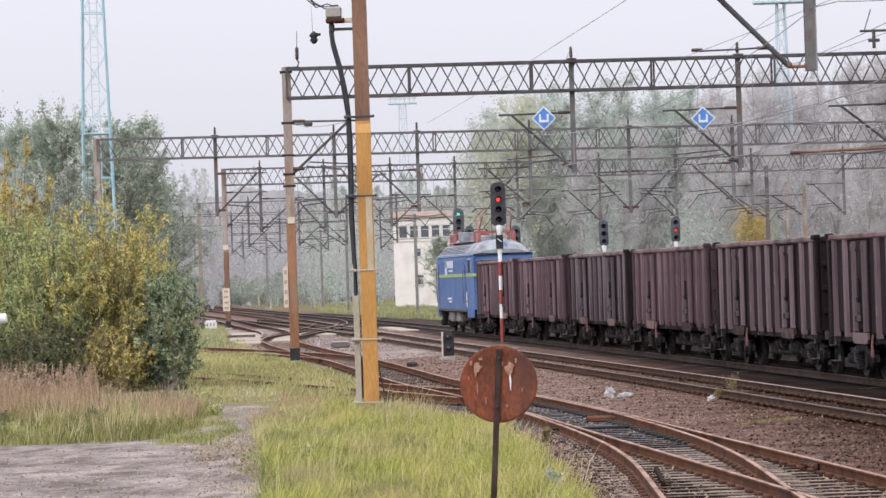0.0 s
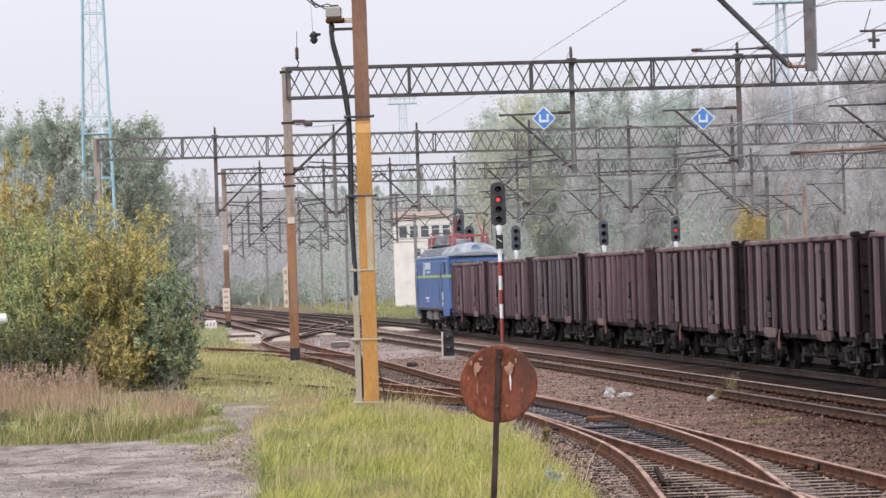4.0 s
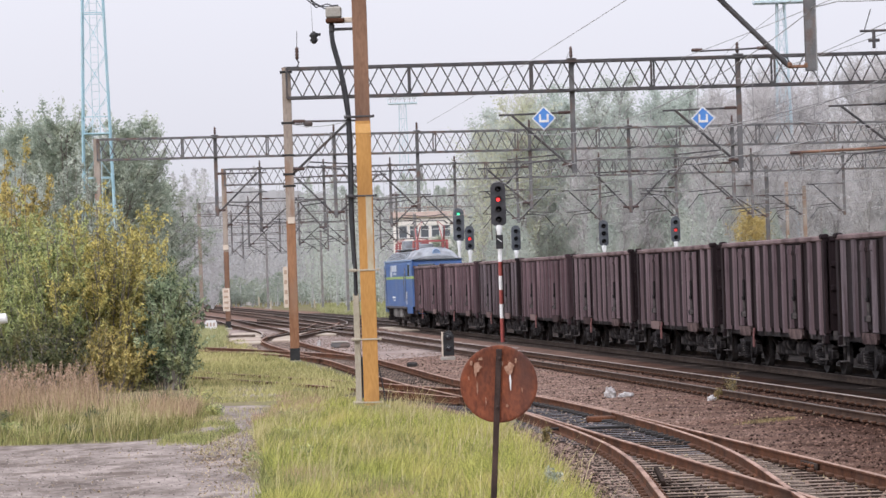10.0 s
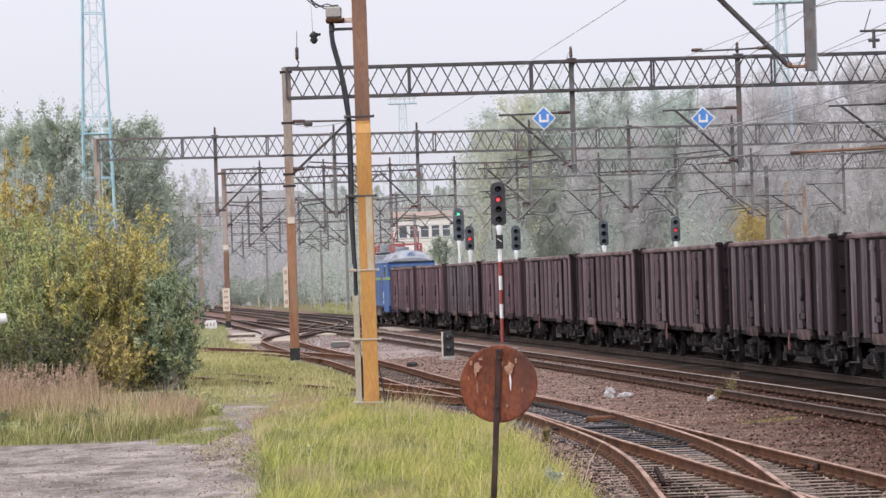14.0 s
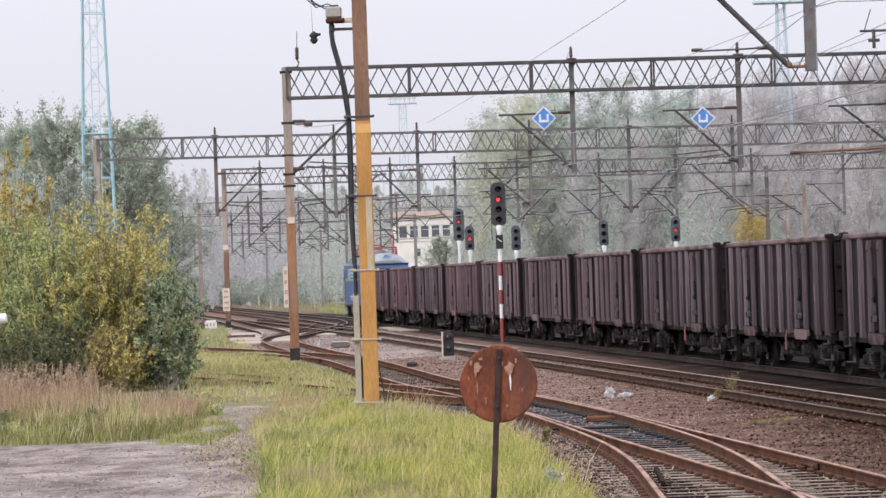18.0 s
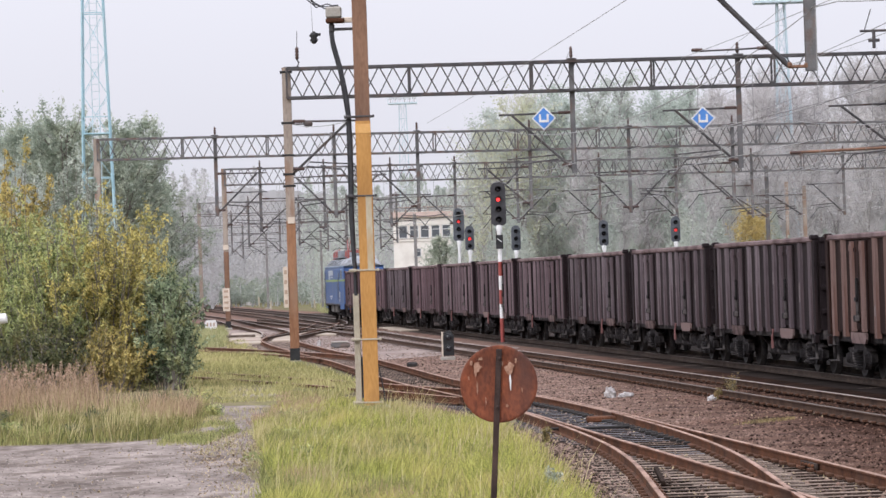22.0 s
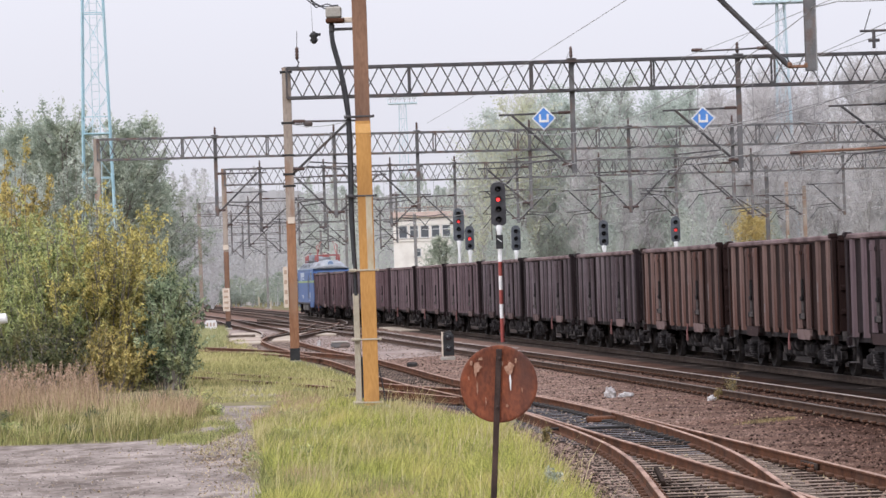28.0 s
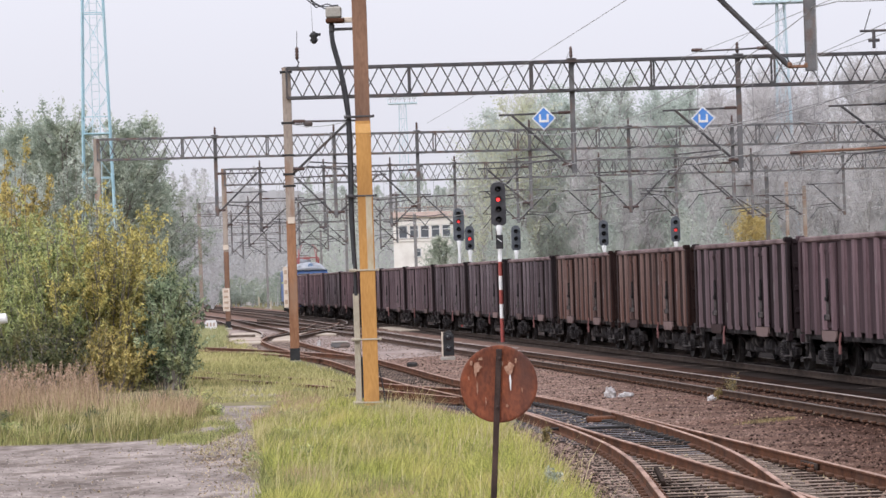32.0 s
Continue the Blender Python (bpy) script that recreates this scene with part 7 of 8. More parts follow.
def in_poly(x, y, poly):
    n, inside = len(poly), np.zeros(len(x), bool)
    for i in range(n):
        (x0, y0), (x1, y1) = poly[i], poly[(i + 1) % n]
        c = (y0 > y) != (y1 > y)
        with np.errstate(divide="ignore", invalid="ignore"):
            inside ^= c & (x < (x1 - x0) * (y - y0) / (y1 - y0) + x0)
    return inside


def blades(name, seed, poly, count, low, high, width, mat, label, lean=0.35, wind=0.12, near_bias=1.0, base_z=SOIL_Z):
    """Grass: bent blades of two faces, thicker where the noise is high."""
    rng = np.random.default_rng(seed)
    poly = np.array(poly)
    lo, hi = poly.min(0), poly.max(0)
    x, y = rng.uniform(lo[0], hi[0], count * 4), lo[1] + (hi[1] - lo[1]) * rng.uniform(0, 1, count * 4) ** near_bias
    ok = in_poly(x, y, [tuple(p) for p in poly])
    x, y = x[ok][:count * 2], y[ok][:count * 2]
    d = np.array([noise.noise(Vector((a * 0.7, b * 0.35, seed))) for a, b in zip(x, y)])
    keep = rng.uniform(-0.55, 0.4, len(x)) < d
    x, y, d = x[keep][:count], y[keep][:count], d[keep][:count]
    n = len(x)
    h = rng.uniform(low, high, n) * (0.85 + 0.9 * d)
    a = rng.uniform(0, 6.283, n)
    sx, sy = np.cos(a) * width / 2, np.sin(a) * width / 2 * 0.4
    ln = rng.normal(size=(n, 2)) * lean * h[:, None] + [wind * 0.5, 0] * h[:, None]
    z = np.full(n, base_z)
    b0, b1 = np.stack([x - sx, y - sy, z], 1), np.stack([x + sx, y + sy, z], 1)
    m0 = np.stack([x - sx * 0.8 + ln[:, 0] * 0.4, y - sy + ln[:, 1] * 0.4, z + h * 0.6], 1)
    m1 = np.stack([x + sx * 0.8 + ln[:, 0] * 0.4, y + sy + ln[:, 1] * 0.4, z + h * 0.6], 1)
    tip = np.stack([x + ln[:, 0], y + ln[:, 1], z + h], 1)
    tip2 = tip + np.stack([sx * 0.3, sy * 0.3, np.zeros(n)], 1)
    co = np.stack([b0, b1, m1, m0, tip2, tip], 1).reshape(-1, 3)
    k = np.arange(n)[:, None] * 6
    fa = np.concatenate([k + [0, 1, 2, 3], k + [3, 2, 4, 5]])
    return tagged(new(name, fast_mesh(name, co, fa, mat)), label, "grass", kind="stuff")


def blade_mat(name, dark, light, spot, amount=0.6, patch=0.5):
    return surf(name, dark, light, 0.75, 0, patch, 3, 0, island=0.8, stain=spot, stain_scale=patch, stain_amount=amount, world_space=True, through_light=0.3)


M_GRASS = blade_mat("fresh_grass", (0.145, 0.165, 0.040), (0.52, 0.525, 0.138), (0.58, 0.44, 0.21), 0.6, 0.6)
M_GRASS_DULL = blade_mat("dull_autumn_grass", (0.21, 0.205, 0.08), (0.51, 0.475, 0.205), (0.55, 0.45, 0.25), 0.6, 0.45)
# far grass, its colour greyed for haze
M_GRASS_FAR = blade_mat("pale_far_grass", (0.24, 0.25, 0.11), (0.40, 0.41, 0.20), (0.44, 0.40, 0.24), 0.5, 0.15)
M_GRASS_DRY = blade_mat("dry_reed_grass", (0.23, 0.155, 0.105), (0.57, 0.40, 0.29), (0.30, 0.25, 0.11), 0.55, 0.8)
M_GRASS_GREEN = blade_mat("low_green_grass", (0.095, 0.11, 0.036), (0.36, 0.385, 0.135), (0.42, 0.36, 0.17), 0.7, 1.1)
M_GRASS_OLIVE = blade_mat("olive_autumn_grass", (0.062, 0.068, 0.021), (0.275, 0.265, 0.088), (0.33, 0.235, 0.13), 0.6, 1.1)
NEAR_GRASS = [(-2.35, 36), (-2.3, 43), (-2.75, 49), (-3.3, 54), (-3.55, 59), (-3.8, 64), (-3.6, 72), (-2.2, 77), (-0.9, 71), (0.35, 64), (1.15, 56), (1.55, 48), (1.7, 42), (1.7, 36)]
FRONT_GRASS = [(-2.35, 36), (-2.3, 43), (-2.75, 49), (-3.1, 54), (-3.0, 59), (-2.2, 63), (-0.6, 64), (0.7, 61), (1.15, 56), (1.55, 48), (1.7, 42), (1.7, 36)]
BACK_GRASS = [(-3.1, 54), (-3.55, 59), (-3.8, 64), (-3.9, 72), (-3.4, 77), (-2.2, 77), (-0.9, 71), (0.35, 64), (1.1, 57), (0, 58), (-1.5, 60)]
blades("grass_tuft_field", 41, FRONT_GRASS, 36000, 0.10, 0.38, 0.010, M_GRASS, "tall fresh yellow-green grass beside the turnout", 0.34, 0.25, 1.2)
blades("grass_tuft_field", 76, [(-2.5, 42), (-2.9, 50), (-3.1, 57), (-1.6, 60), (-0.4, 54), (-0.3, 44), (-1.2, 40)], 16000, 0.08, 0.30, 0.012, M_GRASS_GREEN, "deep green grass mixed into the tall grass", 0.4, 0.25, 1.2)
blades("grass_tuft_field", 54, BACK_GRASS, 16000, 0.08, 0.27, 0.013, M_GRASS_DULL, "short fading grass behind the tall grass", 0.4, 0.2, 1.0)
blades("grass_tuft_field", 55, BACK_GRASS, 9000, 0.10, 0.30, 0.013, M_GRASS, "short green grass behind the tall grass", 0.4, 0.2, 1.0)
blades("grass_tuft_field", 59, [(-4.3, 57.5), (-4.0, 62), (-4.4, 66.5), (-5.0, 66), (-5.3, 60), (-5.2, 57.5)], 2600, 0.05, 0.16, 0.010, M_GRASS_GREEN, "small island of grass in the dirt path", 0.45, 0.1)
blades("grass_tuft_field", 60, [(-5.5, 60.0), (-5.0, 65), (-5.4, 73), (-8, 80), (-13, 80), (-17, 74), (-16, 59.8)], 14000, 0.04, 0.22, 0.010, M_GRASS_GREEN, "green grass along the dirt road", 0.4, 0.15)
blades("grass_tuft_field", 42, [(-3.4, 72), (-4.0, 77), (-4.5, 84.5), (-6, 86), (-7, 84), (-11, 90), (-14, 110), (-10, 129), (-7.2, 122), (-5.2, 108), (-3.3, 93), (-2.0, 82), (-2.4, 74)], 26000, 0.06, 0.24, 0.02, M_GRASS_DULL, "short dull grass over the siding", 0.4, 0.1, 1.0, VERGE_Z)
blades("grass_tuft_field", 43, [(-5.5, 60.0), (-5.0, 65), (-5.3, 73), (-6.2, 82), (-13, 84), (-17, 74), (-16, 59.8)], 30000, 0.05, 0.30, 0.011, M_GRASS_OLIVE, "mixed autumn grass below the bushes", 0.4, 0.1)
blades("reed_grass_field", 44, [(-8.4, 75.5), (-8.2, 77), (-8.9, 81), (-14, 81), (-14, 71), (-11, 71.5), (-9.5, 73.5)], 3600, 0.4, 0.98, 0.012, M_GRASS_DRY, "dry pinkish reed grass in front of the bushes", 0.16, 0.1)
blades("reed_grass_field", 45, [(-6.5, 68.6), (-5.4, 68.6), (-5.5, 73), (-6.7, 73)], 900, 0.25, 0.58, 0.011, M_GRASS_DRY, "dry pinkish grass at the foot of a bush", 0.32, 0.1)
blades("grass_tuft_field", 46, [(-9.6, 138), (-11.5, 160), (-15, 205), (-21, 265), (-30, 300), (-34, 240), (-22, 150), (-15, 118)], 16000, 0.15, 0.42, 0.05, M_GRASS_FAR, "green grass verge beside the far tracks", 0.4, 0.1)
blades("grass_tuft_field", 47, [(4.2, 200), (-2.2, 225), (-5.5, 250), (-11.5, 300), (-13.8, 352), (-16.5, 420), (2, 420), (2, 326), (9, 240)], 24000, 0.15, 0.42, 0.07, M_GRASS_FAR, "green grass below the signal box", 0.4, 0.1)
blades("grass_tuft_field", 48, [(-2.2, 37), (-2.3, 43), (-2.75, 49), (-3.4, 56), (-3.7, 66), (-4.3, 66), (-4.5, 57), (-3.3, 48), (-2.9, 37)], 900, 0.04, 0.14, 0.010, M_GRASS_DULL, "short worn grass at the road's edge", 0.5, 0.1)
blades("grass_tuft_field", 81, [(-4.1, 64.5), (-2.9, 64.0), (-2.6, 68), (-3.0, 77), (-3.9, 77), (-3.9, 70)], 2600, 0.08, 0.34, 0.010, M_GRASS_DRY, "dry pinkish grass beside the footpath", 0.35, 0.15)
blades("grass_tuft_field", 82, [(-2.1, 43), (-1.7, 40), (-0.2, 38.5), (-0.4, 41), (-1.8, 46), (-2.7, 54), (-2.6, 49)], 1500, 0.10, 0.30, 0.009, M_GRASS_DRY, "dry grass blades mixed into the tall grass", 0.35, 0.2)
M_STRAW = blade_mat("straw_stalks", (0.34, 0.29, 0.14), (0.62, 0.54, 0.30), (0.48, 0.36, 0.22), 0.5, 0.9)
blades("grass_stalk_field", 49, NEAR_GRASS, 1800, 0.3, 0.6, 0.009, M_STRAW, "thin straw-coloured seed stalks above the grass", 0.28, 0.35, 1.2)
blades("grass_tuft_field", 66, [(-3.6, 73), (-4.0, 85), (-6.4, 86), (-6.2, 76), (-5.4, 73)], 2600, 0.04, 0.15, 0.016, M_GRASS_DULL, "thin trodden grass round the path", 0.5, 0.1, 1.0, VERGE_Z)
blades("grass_tuft_field", 67, [(-6.9, 119), (-9.3, 138), (-11.2, 160), (-9.9, 160), (-8.2, 138), (-5.9, 119)], 1800, 0.05, 0.2, 0.03, M_GRASS_DULL, "thin grass creeping over the gravel", 0.5, 0.1, 1.0, 0.0)
blades("grass_stalk_field", 50, [(-5.5, 60.0), (-5.0, 65), (-5.3, 73), (-6.2, 82), (-13, 84), (-17, 74), (-16, 59.8)], 2600, 0.3, 0.6, 0.011, M_STRAW, "thin straw stalks below the bushes", 0.3, 0.2)
blades("grass_tuft_field", 69, [(-12.5, 150), (-10.8, 140), (-9.9, 146), (-11.2, 168), (-14.6, 214), (-19, 214), (-16, 175)], 9000, 0.12, 0.40, 0.035, M_GRASS_FAR, "rough green grass round a mast foot", 0.45, 0.1)
blades("grass_tuft_field", 56, [(-3.2, 60), (-3.5, 74), (-5.4, 75), (-5.4, 58)], 1500, 0.04, 0.14, 0.010, M_GRASS_DULL, "thin grass growing over the footpath", 0.5, 0.1)


def plumes(seed, poly, count, low, high):
    """Feathery seed heads above the reeds, each a small bundle of thin scales."""
    rng = np.random.default_rng(seed)
    poly = np.array(poly)
    lo, hi = poly.min(0), poly.max(0)
    x, y = rng.uniform(lo[0], hi[0], count * 3), rng.uniform(lo[1], hi[1], count * 3)
    ok = in_poly(x, y, [tuple(p) for p in poly])
    foot = np.stack([x[ok][:count], y[ok][:count], np.full(min(count, ok.sum()), SOIL_Z)], 1)
    h = rng.uniform(low, high, len(foot))
    tip = foot + np.stack([rng.normal(0.06, 0.1, len(foot)), rng.normal(0, 0.1, len(foot)), h], 1)
    k = 16
    f = np.tile(np.linspace(0.78, 1.02, k), len(foot))[:, None]
    p = np.repeat(foot, k, 0) * (1 - f) + np.repeat(tip, k, 0) * f + rng.normal(size=(len(foot) * k, 3)) * [0.014, 0.014, 0.02]
    co, fa = leaf_quads(p, 0.035, rng, -0.8)
    tagged(new("reed_plume_field", fast_mesh("reed_plume_field", co, fa, M_PLUME)), "pale feathery reed plumes above the dry grass", "reeds", kind="stuff")


M_PLUME = blade_mat("reed_plume", (0.30, 0.205, 0.14), (0.56, 0.41, 0.31), (0.40, 0.30, 0.21), 0.5, 1.2)
plumes(57, [(-8.4, 75.5), (-8.2, 77), (-8.9, 81), (-14, 81), (-14, 73)], 380, 0.55, 1.12)
blades("reed_grass_field", 58, [(-9.2, 70), (-7.4, 73), (-6.9, 80), (-8.8, 81)], 420, 0.3, 0.8, 0.014, M_GRASS_DRY, "thin dry reed grass at the edge of the clump", 0.2, 0.1)


# ---------------------------------------------------------------- ground litter, stones and small things
def stones(name, seed, poly, count, low, high, mat, label, z=-0.008, bias=1.9):
    """Loose stones: flattened eight-sided lumps, denser towards the eye."""
    rng = np.random.default_rng(seed)
    poly = np.array(poly)
    lo, hi = poly.min(0), poly.max(0)
    x, y = rng.uniform(lo[0], hi[0], count * 4), lo[1] + (hi[1] - lo[1]) * rng.uniform(0, 1, count * 4) ** bias
    ok = in_poly(x, y, [tuple(p) for p in poly])
    x, y = x[ok][:count], y[ok][:count]
    n = len(x)
    s = rng.uniform(low, high, n) * rng.choice([0.7, 1.0, 1.0, 1.5], n)
    base = np.array([(1, 0, 0), (0, 1, 0), (-1, 0, 0), (0, -1, 0), (0.15, 0.1, 0.75), (0, 0, -0.6)])
    co = base[None] * rng.uniform(0.6, 1.25, (n, 6, 1)) * s[:, None, None]
    a = rng.uniform(0, 6.283, n)
    c, q = np.cos(a)[:, None], np.sin(a)[:, None]
    rx, ry = co[:, :, 0] * c - co[:, :, 1] * q, co[:, :, 0] * q + co[:, :, 1] * c
    co = np.stack([rx + x[:, None], ry + y[:, None], co[:, :, 2] + z + s[:, None] * 0.12], 2).reshape(-1, 3)
    f = np.array([(0, 1, 4), (1, 2, 4), (2, 3, 4), (3, 0, 4), (1, 0, 5), (2, 1, 5), (3, 2, 5), (0, 3, 5)])
    fa = (np.arange(n)[:, None, None] * 6 + f[None]).reshape(-1, 3)
    return tagged(new(name, fast_mesh(name, co, fa, mat)), label, "gravel", kind="stuff")


GRAVEL_ZONE = [(1.75, 37), (1.6, 46), (1.15, 56), (0.35, 64), (-0.9, 71), (-2.6, 80), (-4.3, 93), (-5.9, 108), (-7.2, 122), (2.4, 122), (5.2, 93), (8.0, 70), (10.0, 50), (9.0, 37)]
stones("track_stones", 50, [(2.3, 37), (2.5, 46), (1.8, 58), (0.2, 70), (-1.6, 86), (0.0, 86), (2.4, 66), (4.6, 50), (6.2, 37)], 3000, 0.016, 0.036, M_STONE, "loose stones lying between and over the sleepers", 0.022)
stones("ballast_stones", 51, GRAVEL_ZONE, 60000, 0.013, 0.034, M_STONE, "loose reddish-grey ballast stones between the tracks")
M_PEBBLE = surf("road_pebble", (0.11, 0.093, 0.083), (0.38, 0.33, 0.30), 0.9, 0, 3, 30, 0.2, island=0.9, world_space=True)
ROAD_ZONE = [(-2.3, 36), (-2.35, 43), (-2.9, 50), (-3.6, 57), (-3.9, 64), (-4.2, 71), (-4.7, 70), (-4.9, 60), (-5.2, 57), (-10, 57), (-10, 36)]
stones("road_pebbles", 52, ROAD_ZONE, 5200, 0.006, 0.018, M_PEBBLE, "pebbles strewn over the dirt road", SOIL_Z + 0.02, 1.2)
stones("crossing_rubble", 68, [(-9.6, 128), (-10.5, 150), (-13, 185), (-3, 185), (-1.4, 150), (0, 128)], 9000, 0.012, 0.03, M_STONE, "grey-brown rubble among the crossing tracks", 0.004, 1.2)
stones("rubble", 53, [(1.75, 37), (1.55, 46), (1.1, 56), (0.6, 62), (1.5, 62), (2.0, 54), (2.35, 46), (2.4, 37)], 6500, 0.010, 0.026, M_STONE, "brown rubble beside the rusty rails", 0.03, 1.4)
M_DEADLEAF = surf("fallen_leaf", (0.13, 0.085, 0.045), (0.46, 0.37, 0.235), 0.8, 0, 3, 20, 0.0, island=0.9, world_space=True)


def fallen(name, seed, poly, count, size, z, label, bias=1.3):
    rng = np.random.default_rng(seed)
    poly = np.array(poly)
    lo, hi = poly.min(0), poly.max(0)
    x, y = rng.uniform(lo[0], hi[0], count * 4), lo[1] + (hi[1] - lo[1]) * rng.uniform(0, 1, count * 4) ** bias
    ok = in_poly(x, y, [tuple(p) for p in poly])
    p = np.stack([x[ok][:count], y[ok][:count], np.full(min(count, ok.sum()), z) + rng.uniform(0.01, 0.05, min(count, ok.sum()))], 1)
    co, fa = leaf_quads(p, size, rng, 0)
    return tagged(new(name, fast_mesh(name, co, fa, M_DEADLEAF)), label, "fallen leaves", kind="stuff")


fallen("fallen_leaf_litter", 61, [(-2.2, 38), (-2.4, 44), (-3.0, 52), (-3.8, 62), (-5.0, 62), (-4.6, 55), (-3.6, 46), (-2.9, 38)], 1100, 0.020, SOIL_Z + 0.02, "fallen yellow leaves along the road's edge")
fallen("fallen_leaf_litter", 65, [(-2.6, 50), (-3.2, 60), (-4.2, 61), (-4.4, 54), (-3.8, 50)], 800, 0.024, SOIL_Z + 0.03, "drift of pale fallen leaves at the end of the path", 1.0)
fallen("fallen_leaf_litter", 62, [(1.6, 38), (1.2, 56), (0.3, 66), (3.0, 66), (4.6, 44), (5.2, 38)], 700, 0.022, 0.03, "fallen pale leaves among the rusty rails")
fallen("fallen_leaf_litter", 63, [(3.2, 58), (2, 80), (5, 80), (7, 58)], 260, 0.02, 0.02, "scattered leaves on the ballast")
fallen("fallen_leaf_litter", 64, [(-10, 38), (-10, 57), (-4, 57), (-2.6, 38)], 520, 0.024, SOIL_Z + 0.02, "scattered leaves on the dirt road")

# crumpled plastic and paper on the ballast
M_PLASTIC = surf("dirty_white_plastic", (0.24, 0.22, 0.215), (0.52, 0.50, 0.49), 0.6, 0, 9, 40, 0.4)


def crumple(x, y, z, sx, sy, sz, seed, label):
    rr = random.Random(seed)
    b = bmesh.new()
    bmesh.ops.create_icosphere(b, subdivisions=3, radius=0.5)
    for v in b.verts:
        k = 0.62 + 0.75 * abs(noise.noise(v.co * 4.5 + Vector((seed, 0, 0)))) + rr.uniform(-0.06, 0.06)
        v.co = Vector((v.co.x * sx * k, v.co.y * sy * k, max(-0.3, v.co.z) * sz * k))
    me = bpy.data.meshes.new("crumpled_plastic")
    b.to_mesh(me)
    b.free()
    me.materials.append(M_PLASTIC)
    ob = new("crumpled_plastic", me)
    ob.matrix_basis = pose(x, y, z + 0.12 * sz, 0, 0, seed * 40)
    return tagged(ob, label, "litter", "litter on the ballast")


crumple(3.60, 72.0, 0.0, 0.36, 0.3, 0.46, 3, "crumpled dirty white plastic bag on the ballast")
crumple(3.96, 72.2, 0.0, 0.46, 0.3, 0.18, 5, "flattened dirty white plastic bag on the ballast")
crumple(5.56, 68.6, 0.0, 0.26, 0.2, 0.20, 7, "scrap of white paper beside the rail")
crumple(-5.55, 142.0, 0.0, 0.2, 0.2, 0.5, 8, "red and white scrap between the rails")
crumple(-27.5, 462.0, 0.0, 1.3, 1.0, 1.3, 9, "pale heap beside the far tracks")

offcut = thing("timber_offcut", pose(2.73, 42.3, 0.05), "split dark timber offcut lying beside a rusty rail", "timber")
part("plank", Mesh().beam((0.05, 1.6, 0.04), (-0.06, -1.5, 0.04), 0.06, 0.06, c=0.012), M_SLEEPER_SIDE, offcut)
part("splinter", Mesh().beam((0.10, 0.2, 0.05), (0.04, -1.2, 0.08), 0.03, 0.03, c=0.008), M_SLEEPER, offcut, "pale split face")

# white hectometre stone, stakes and concrete slabs
km = thing("distance_stone", pose(-14.79, 205.0, SOIL_Z), "white distance stone with dark painted bars", "distance marker")
part("stone", Mesh().plate([(-0.36, 0), (0.36, 0), (0.38, 0.5), (0.28, 0.72), (-0.28, 0.72), (-0.38, 0.5)], 0.25), M_WHITE, km)
for q in (-0.2, 0.0, 0.2):
    part("bar", Mesh().box(q, -0.13, 0.45, 0.09, 0.01, 0.22), M_BARE, km)
for x, y, h in ((-14.74, 368, 1.0), (-10.2, 344, 1.1), (-19.45, 364, 1.0), (-24, 420, 1.3), (-29, 440, 1.6)):
    st = thing("marker_stake", pose(x, y, SOIL_Z), "short white marker stake beside the far tracks", "marker", "marker stakes")
    part("stake", Mesh().box(0, 0, h / 2, 0.2, 0.10, h, c=0.04), M_TROUGH, st)
M_SLAB = surf("pale_concrete_slab", (0.27, 0.225, 0.18), (0.44, 0.375, 0.305), 0.9, 0, 0.7, 14, 0.3, stain=(0.26, 0.19, 0.15), stain_scale=0.6, stain_amount=0.6, world_space=True)
for k, (x, y, w, d, a) in enumerate(((-9.9, 161.5, 1.7, 6, 3), (-10.5, 170, 1.7, 8, 3), (-7.95, 158, 1.0, 6, 2), (-8.15, 166, 1.0, 7, 0), (-8.15, 175, 1.0, 8, -1), (-11.0, 180, 1.8, 9, 3), (-6.1, 172, 1.1, 7, -3), (-9.3, 153.5, 1.3, 5, 6),
                                     (-2.3, 178, 1.0, 6, 8), (-2.9, 186, 1.0, 7, 8))):
    s = thing("crossing_slab", pose(x, y, 0.0, 0, 0, a), "pale concrete slab of a foot crossing", "concrete slab", "crossing slabs")
    part("slab", Mesh().box(0, 0, 0.0, w, d, 0.16, c=0.03), M_SLAB, s)
sl = thing("sleeper_stack", pose(-10.6, 168, 0.02), "old dark sleeper lying on the crossing slabs", "sleeper")
part("beam", Mesh().box(0, 0, 0.11, 1.5, 0.26, 0.16, Matrix.Rotation(0.1, 4, "Z"), 0.03), M_SLEEPER, sl)
jb = thing("junction_box", pose(-4.45, 137.0, 0.0), "low dark cable box between the tracks", "box")
part("case", Mesh().box(0, 0, 0.11, 0.8, 0.5, 0.22, c=0.05), M_GREY_STEEL, jb)
part("lid", Mesh().box(-0.05, 0, 0.24, 0.7, 0.54, 0.05, c=0.02), M_CONCRETE, jb, "grey lid")
for x, y in ((-1.1, 103.2), (1.2, 98)):
    jb2 = thing("junction_box", pose(x, y, 0.0), "small dark cable box on the ballast", "box")
    part("case", Mesh().box(0, 0, 0.06, 0.34, 0.3, 0.16, c=0.04), M_IRON, jb2)

# white boom end that reaches in from beside the road
bm_ = thing("barrier_boom", pose(-14.4, 79.0, SOIL_Z), "white barrier boom with a rounded end beside the bushes", "barrier")
part("post", Mesh().box(0, 0, 1.0, 0.3, 0.3, 2.0, c=0.03), M_GREY_STEEL, bm_)
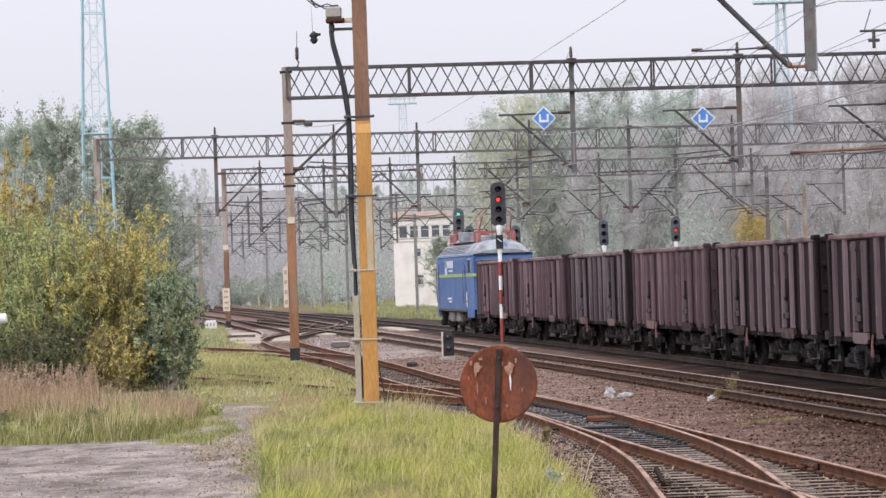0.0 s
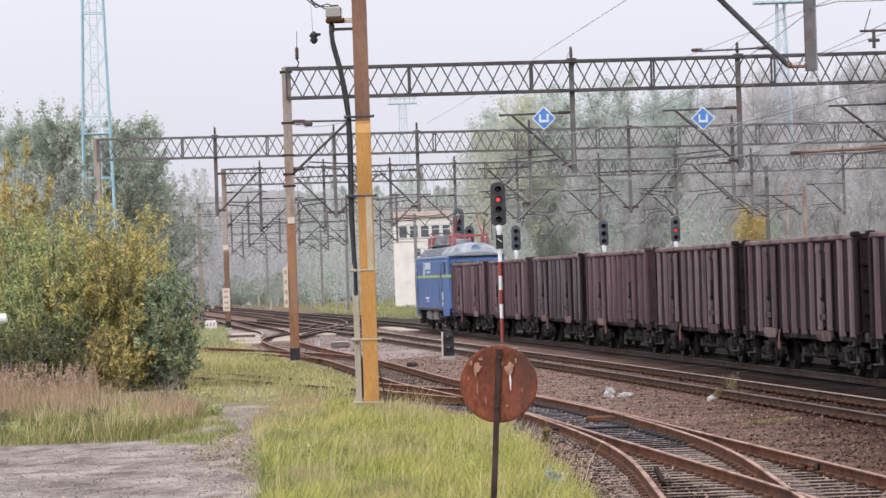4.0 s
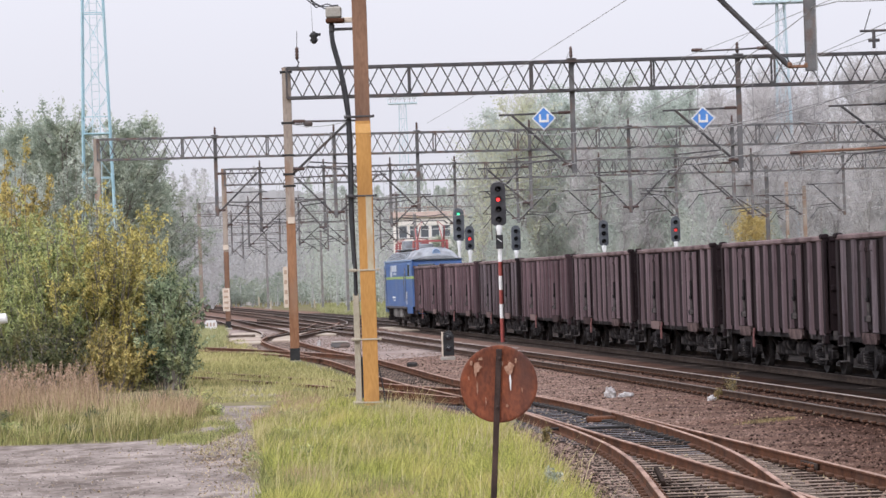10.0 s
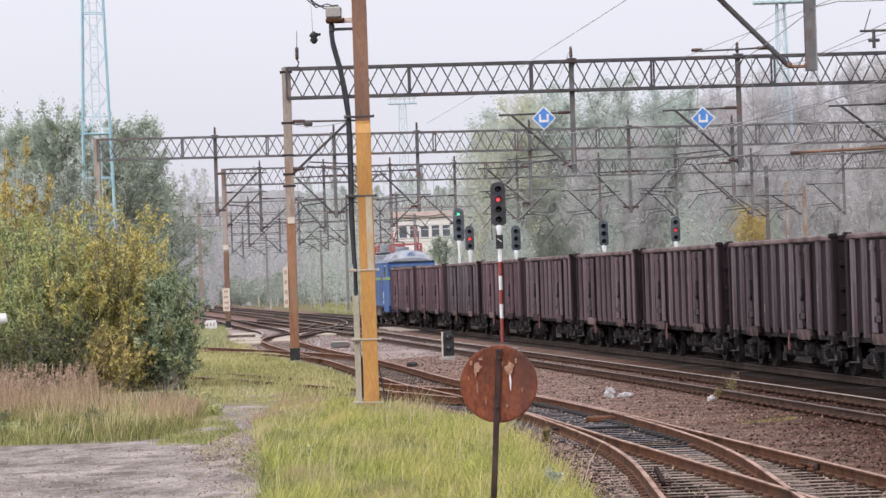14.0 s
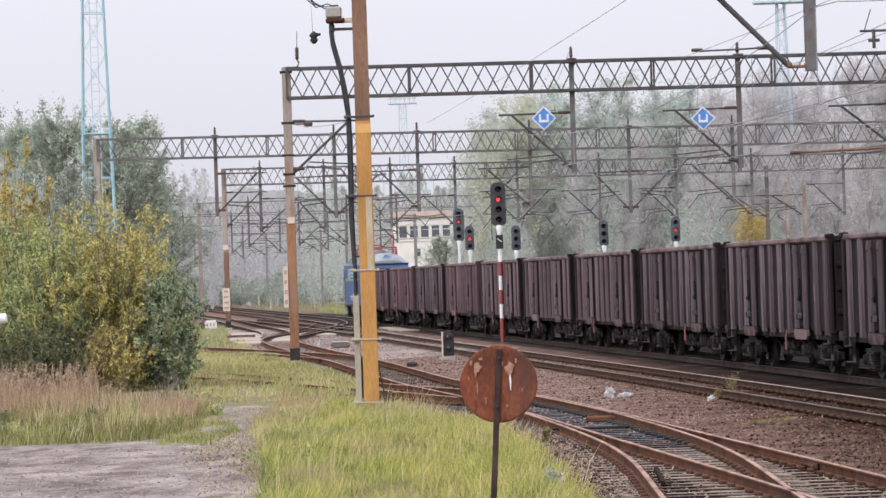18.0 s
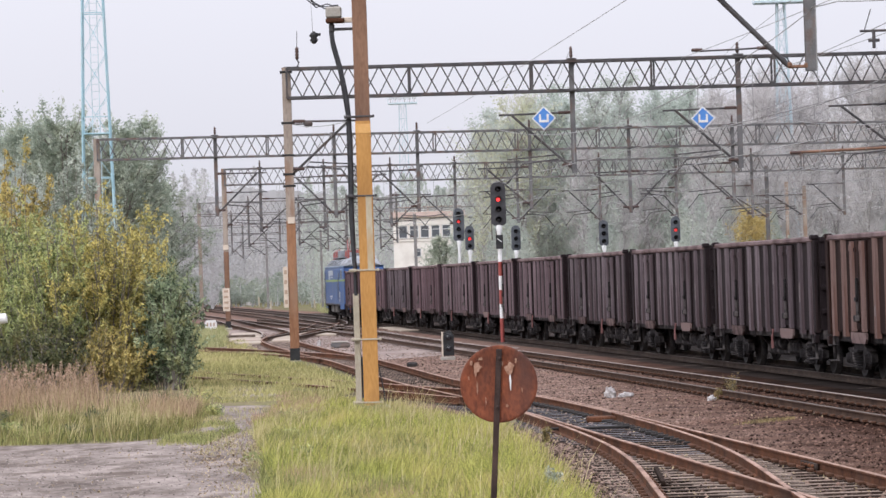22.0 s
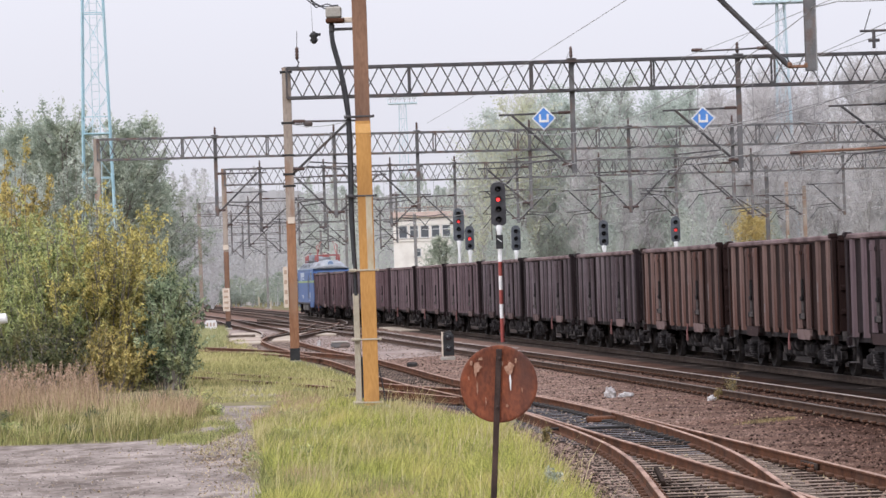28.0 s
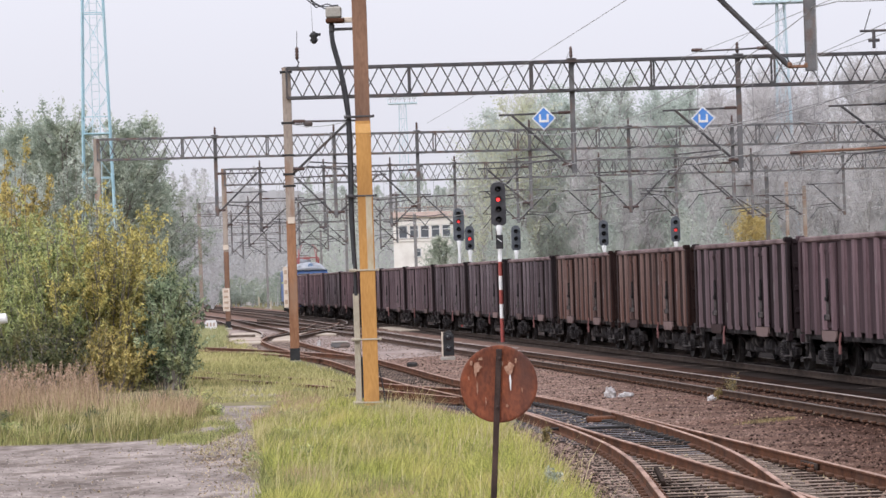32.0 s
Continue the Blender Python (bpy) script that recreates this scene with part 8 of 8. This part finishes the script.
part("boom", Mesh().tube([(-0.6, 0, 1.86), (2.6, 0, 2.14), (3.62, 0, 2.21), (3.70, 0, 2.215), (3.74, 0, 2.22)], 0.14, 14, 0.12), M_WHITE, bm_, "white tubular boom")

# weeds beside the running track
M_WEED = blade_mat("dry_weed", (0.12, 0.10, 0.04), (0.34, 0.27, 0.13), (0.36, 0.22, 0.10), 0.5, 1.5)


def weed(x, y, h, seed, label, spread=0.35, mat=None, z=0.0, stalks=9, leaf=0.028, per=34):
    rng = np.random.default_rng(seed)
    t = thing("weed", pose(x, y, z), label, "weed", "weeds on the ground")
    b, pts = Mesh(), []
    for k in range(stalks):
        a = rng.uniform(0, 6.283)
        end = np.array([math.cos(a) * spread * rng.uniform(0.2, 1), math.sin(a) * spread * rng.uniform(0.2, 1), h * rng.uniform(0.6, 1.05)])
        b.tube([(0, 0, 0), tuple(end * [0.3, 0.3, 0.55]), tuple(end)], 0.006, 4, 0.003)
        f = rng.uniform(0.25, 1.0, per)[:, None]
        pts.append(end * f * [0.8, 0.8, 1] + rng.normal(size=(per, 3)) * 0.035)
    part("stalk", b, M_BARK, t, "thin stalks", kind="stuff")
    co, fa = leaf_quads(np.concatenate(pts), leaf, rng)
    part("foliage", fast_mesh("foliage", co, fa, mat or M_WEED), None, t, "small leaves", kind="stuff")


for k, (x, y, w, h, mat, label) in enumerate((
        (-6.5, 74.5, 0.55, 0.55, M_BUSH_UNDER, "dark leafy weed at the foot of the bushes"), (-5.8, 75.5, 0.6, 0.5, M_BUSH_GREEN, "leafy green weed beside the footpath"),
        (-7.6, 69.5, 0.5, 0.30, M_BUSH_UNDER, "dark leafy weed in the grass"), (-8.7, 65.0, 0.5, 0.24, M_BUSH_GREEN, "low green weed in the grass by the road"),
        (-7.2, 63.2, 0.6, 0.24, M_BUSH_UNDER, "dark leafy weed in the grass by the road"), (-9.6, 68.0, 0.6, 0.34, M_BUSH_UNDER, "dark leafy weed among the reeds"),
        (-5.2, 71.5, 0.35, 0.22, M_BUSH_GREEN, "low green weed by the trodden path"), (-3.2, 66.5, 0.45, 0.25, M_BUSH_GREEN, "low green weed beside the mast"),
        (-2.75, 56.5, 0.35, 0.34, M_BUSH_GREEN, "leafy green weed at the edge of the tall grass"), (-2.3, 50.0, 0.35, 0.32, M_BUSH_GREEN, "leafy green weed beside the road"),
        (-1.9, 53.5, 0.4, 0.30, M_BUSH_GREEN, "leafy green weed in the tall grass"), (1.3, 41.5, 0.2, 0.36, M_BUSH_SILVER, "grey-green weed at the edge of the gravel"))):
    weed(x, y, h, 80 + k, label, w, mat, SOIL_Z, 14, 0.032, 30)
weed(6.07, 69.6, 0.50, 71, "tall thin fading weed beside the rail", 0.20)
weed(5.75, 69.2, 0.22, 72, "low fading weed beside the rail", 0.14)
weed(1.55, 52.6, 0.30, 74, "pale dry weed beside the rusty rail", 0.12)
blades("grass_tuft_field", 75, [(5.0, 57.0), (5.6, 57.6), (6.3, 58.7), (6.3, 59.3), (5.5, 58.5), (5.0, 57.6)], 420, 0.02, 0.05, 0.012, M_WEED, "small patch of moss-green grass on the ballast", 0.6, 0.1, 1.0, 0.0)


# ---------------------------------------------------------------- what moves
def motions():
    times = [i * 1.0 for i in range(33)]
    walk(LOCO, [(t, on_line(joint_at(t) + 8.38)) for t in times])
    for k, w in enumerate(WAGONS):
        walk(w, [(t, on_line(joint_at(t) - PITCH * (k + 0.5))) for t in times])
    spin = [i * 0.1 for i in range(321)]
    for thing_on_rails in [LOCO] + WAGONS:
        for truck in thing_on_rails.children:
            for axle in truck.children:
                if axle.name.startswith("wheelset"):
                    place = Matrix.Translation(axle.location)
                    walk(axle, [(t, place @ Matrix.Rotation(-(joint_at(t) - joint_at(0)) / 0.46, 4, "X")) for t in spin])
    # green drops to red as the added shutter slides up off the red lens
    low, high = Matrix.Translation((0, -0.105, 5.94)), Matrix.Translation((0, -0.105, 6.36))
    walk(SHUTTER, [(0.0, low), (14.5, low), (14.8, high), (32.0, high)])


motions()
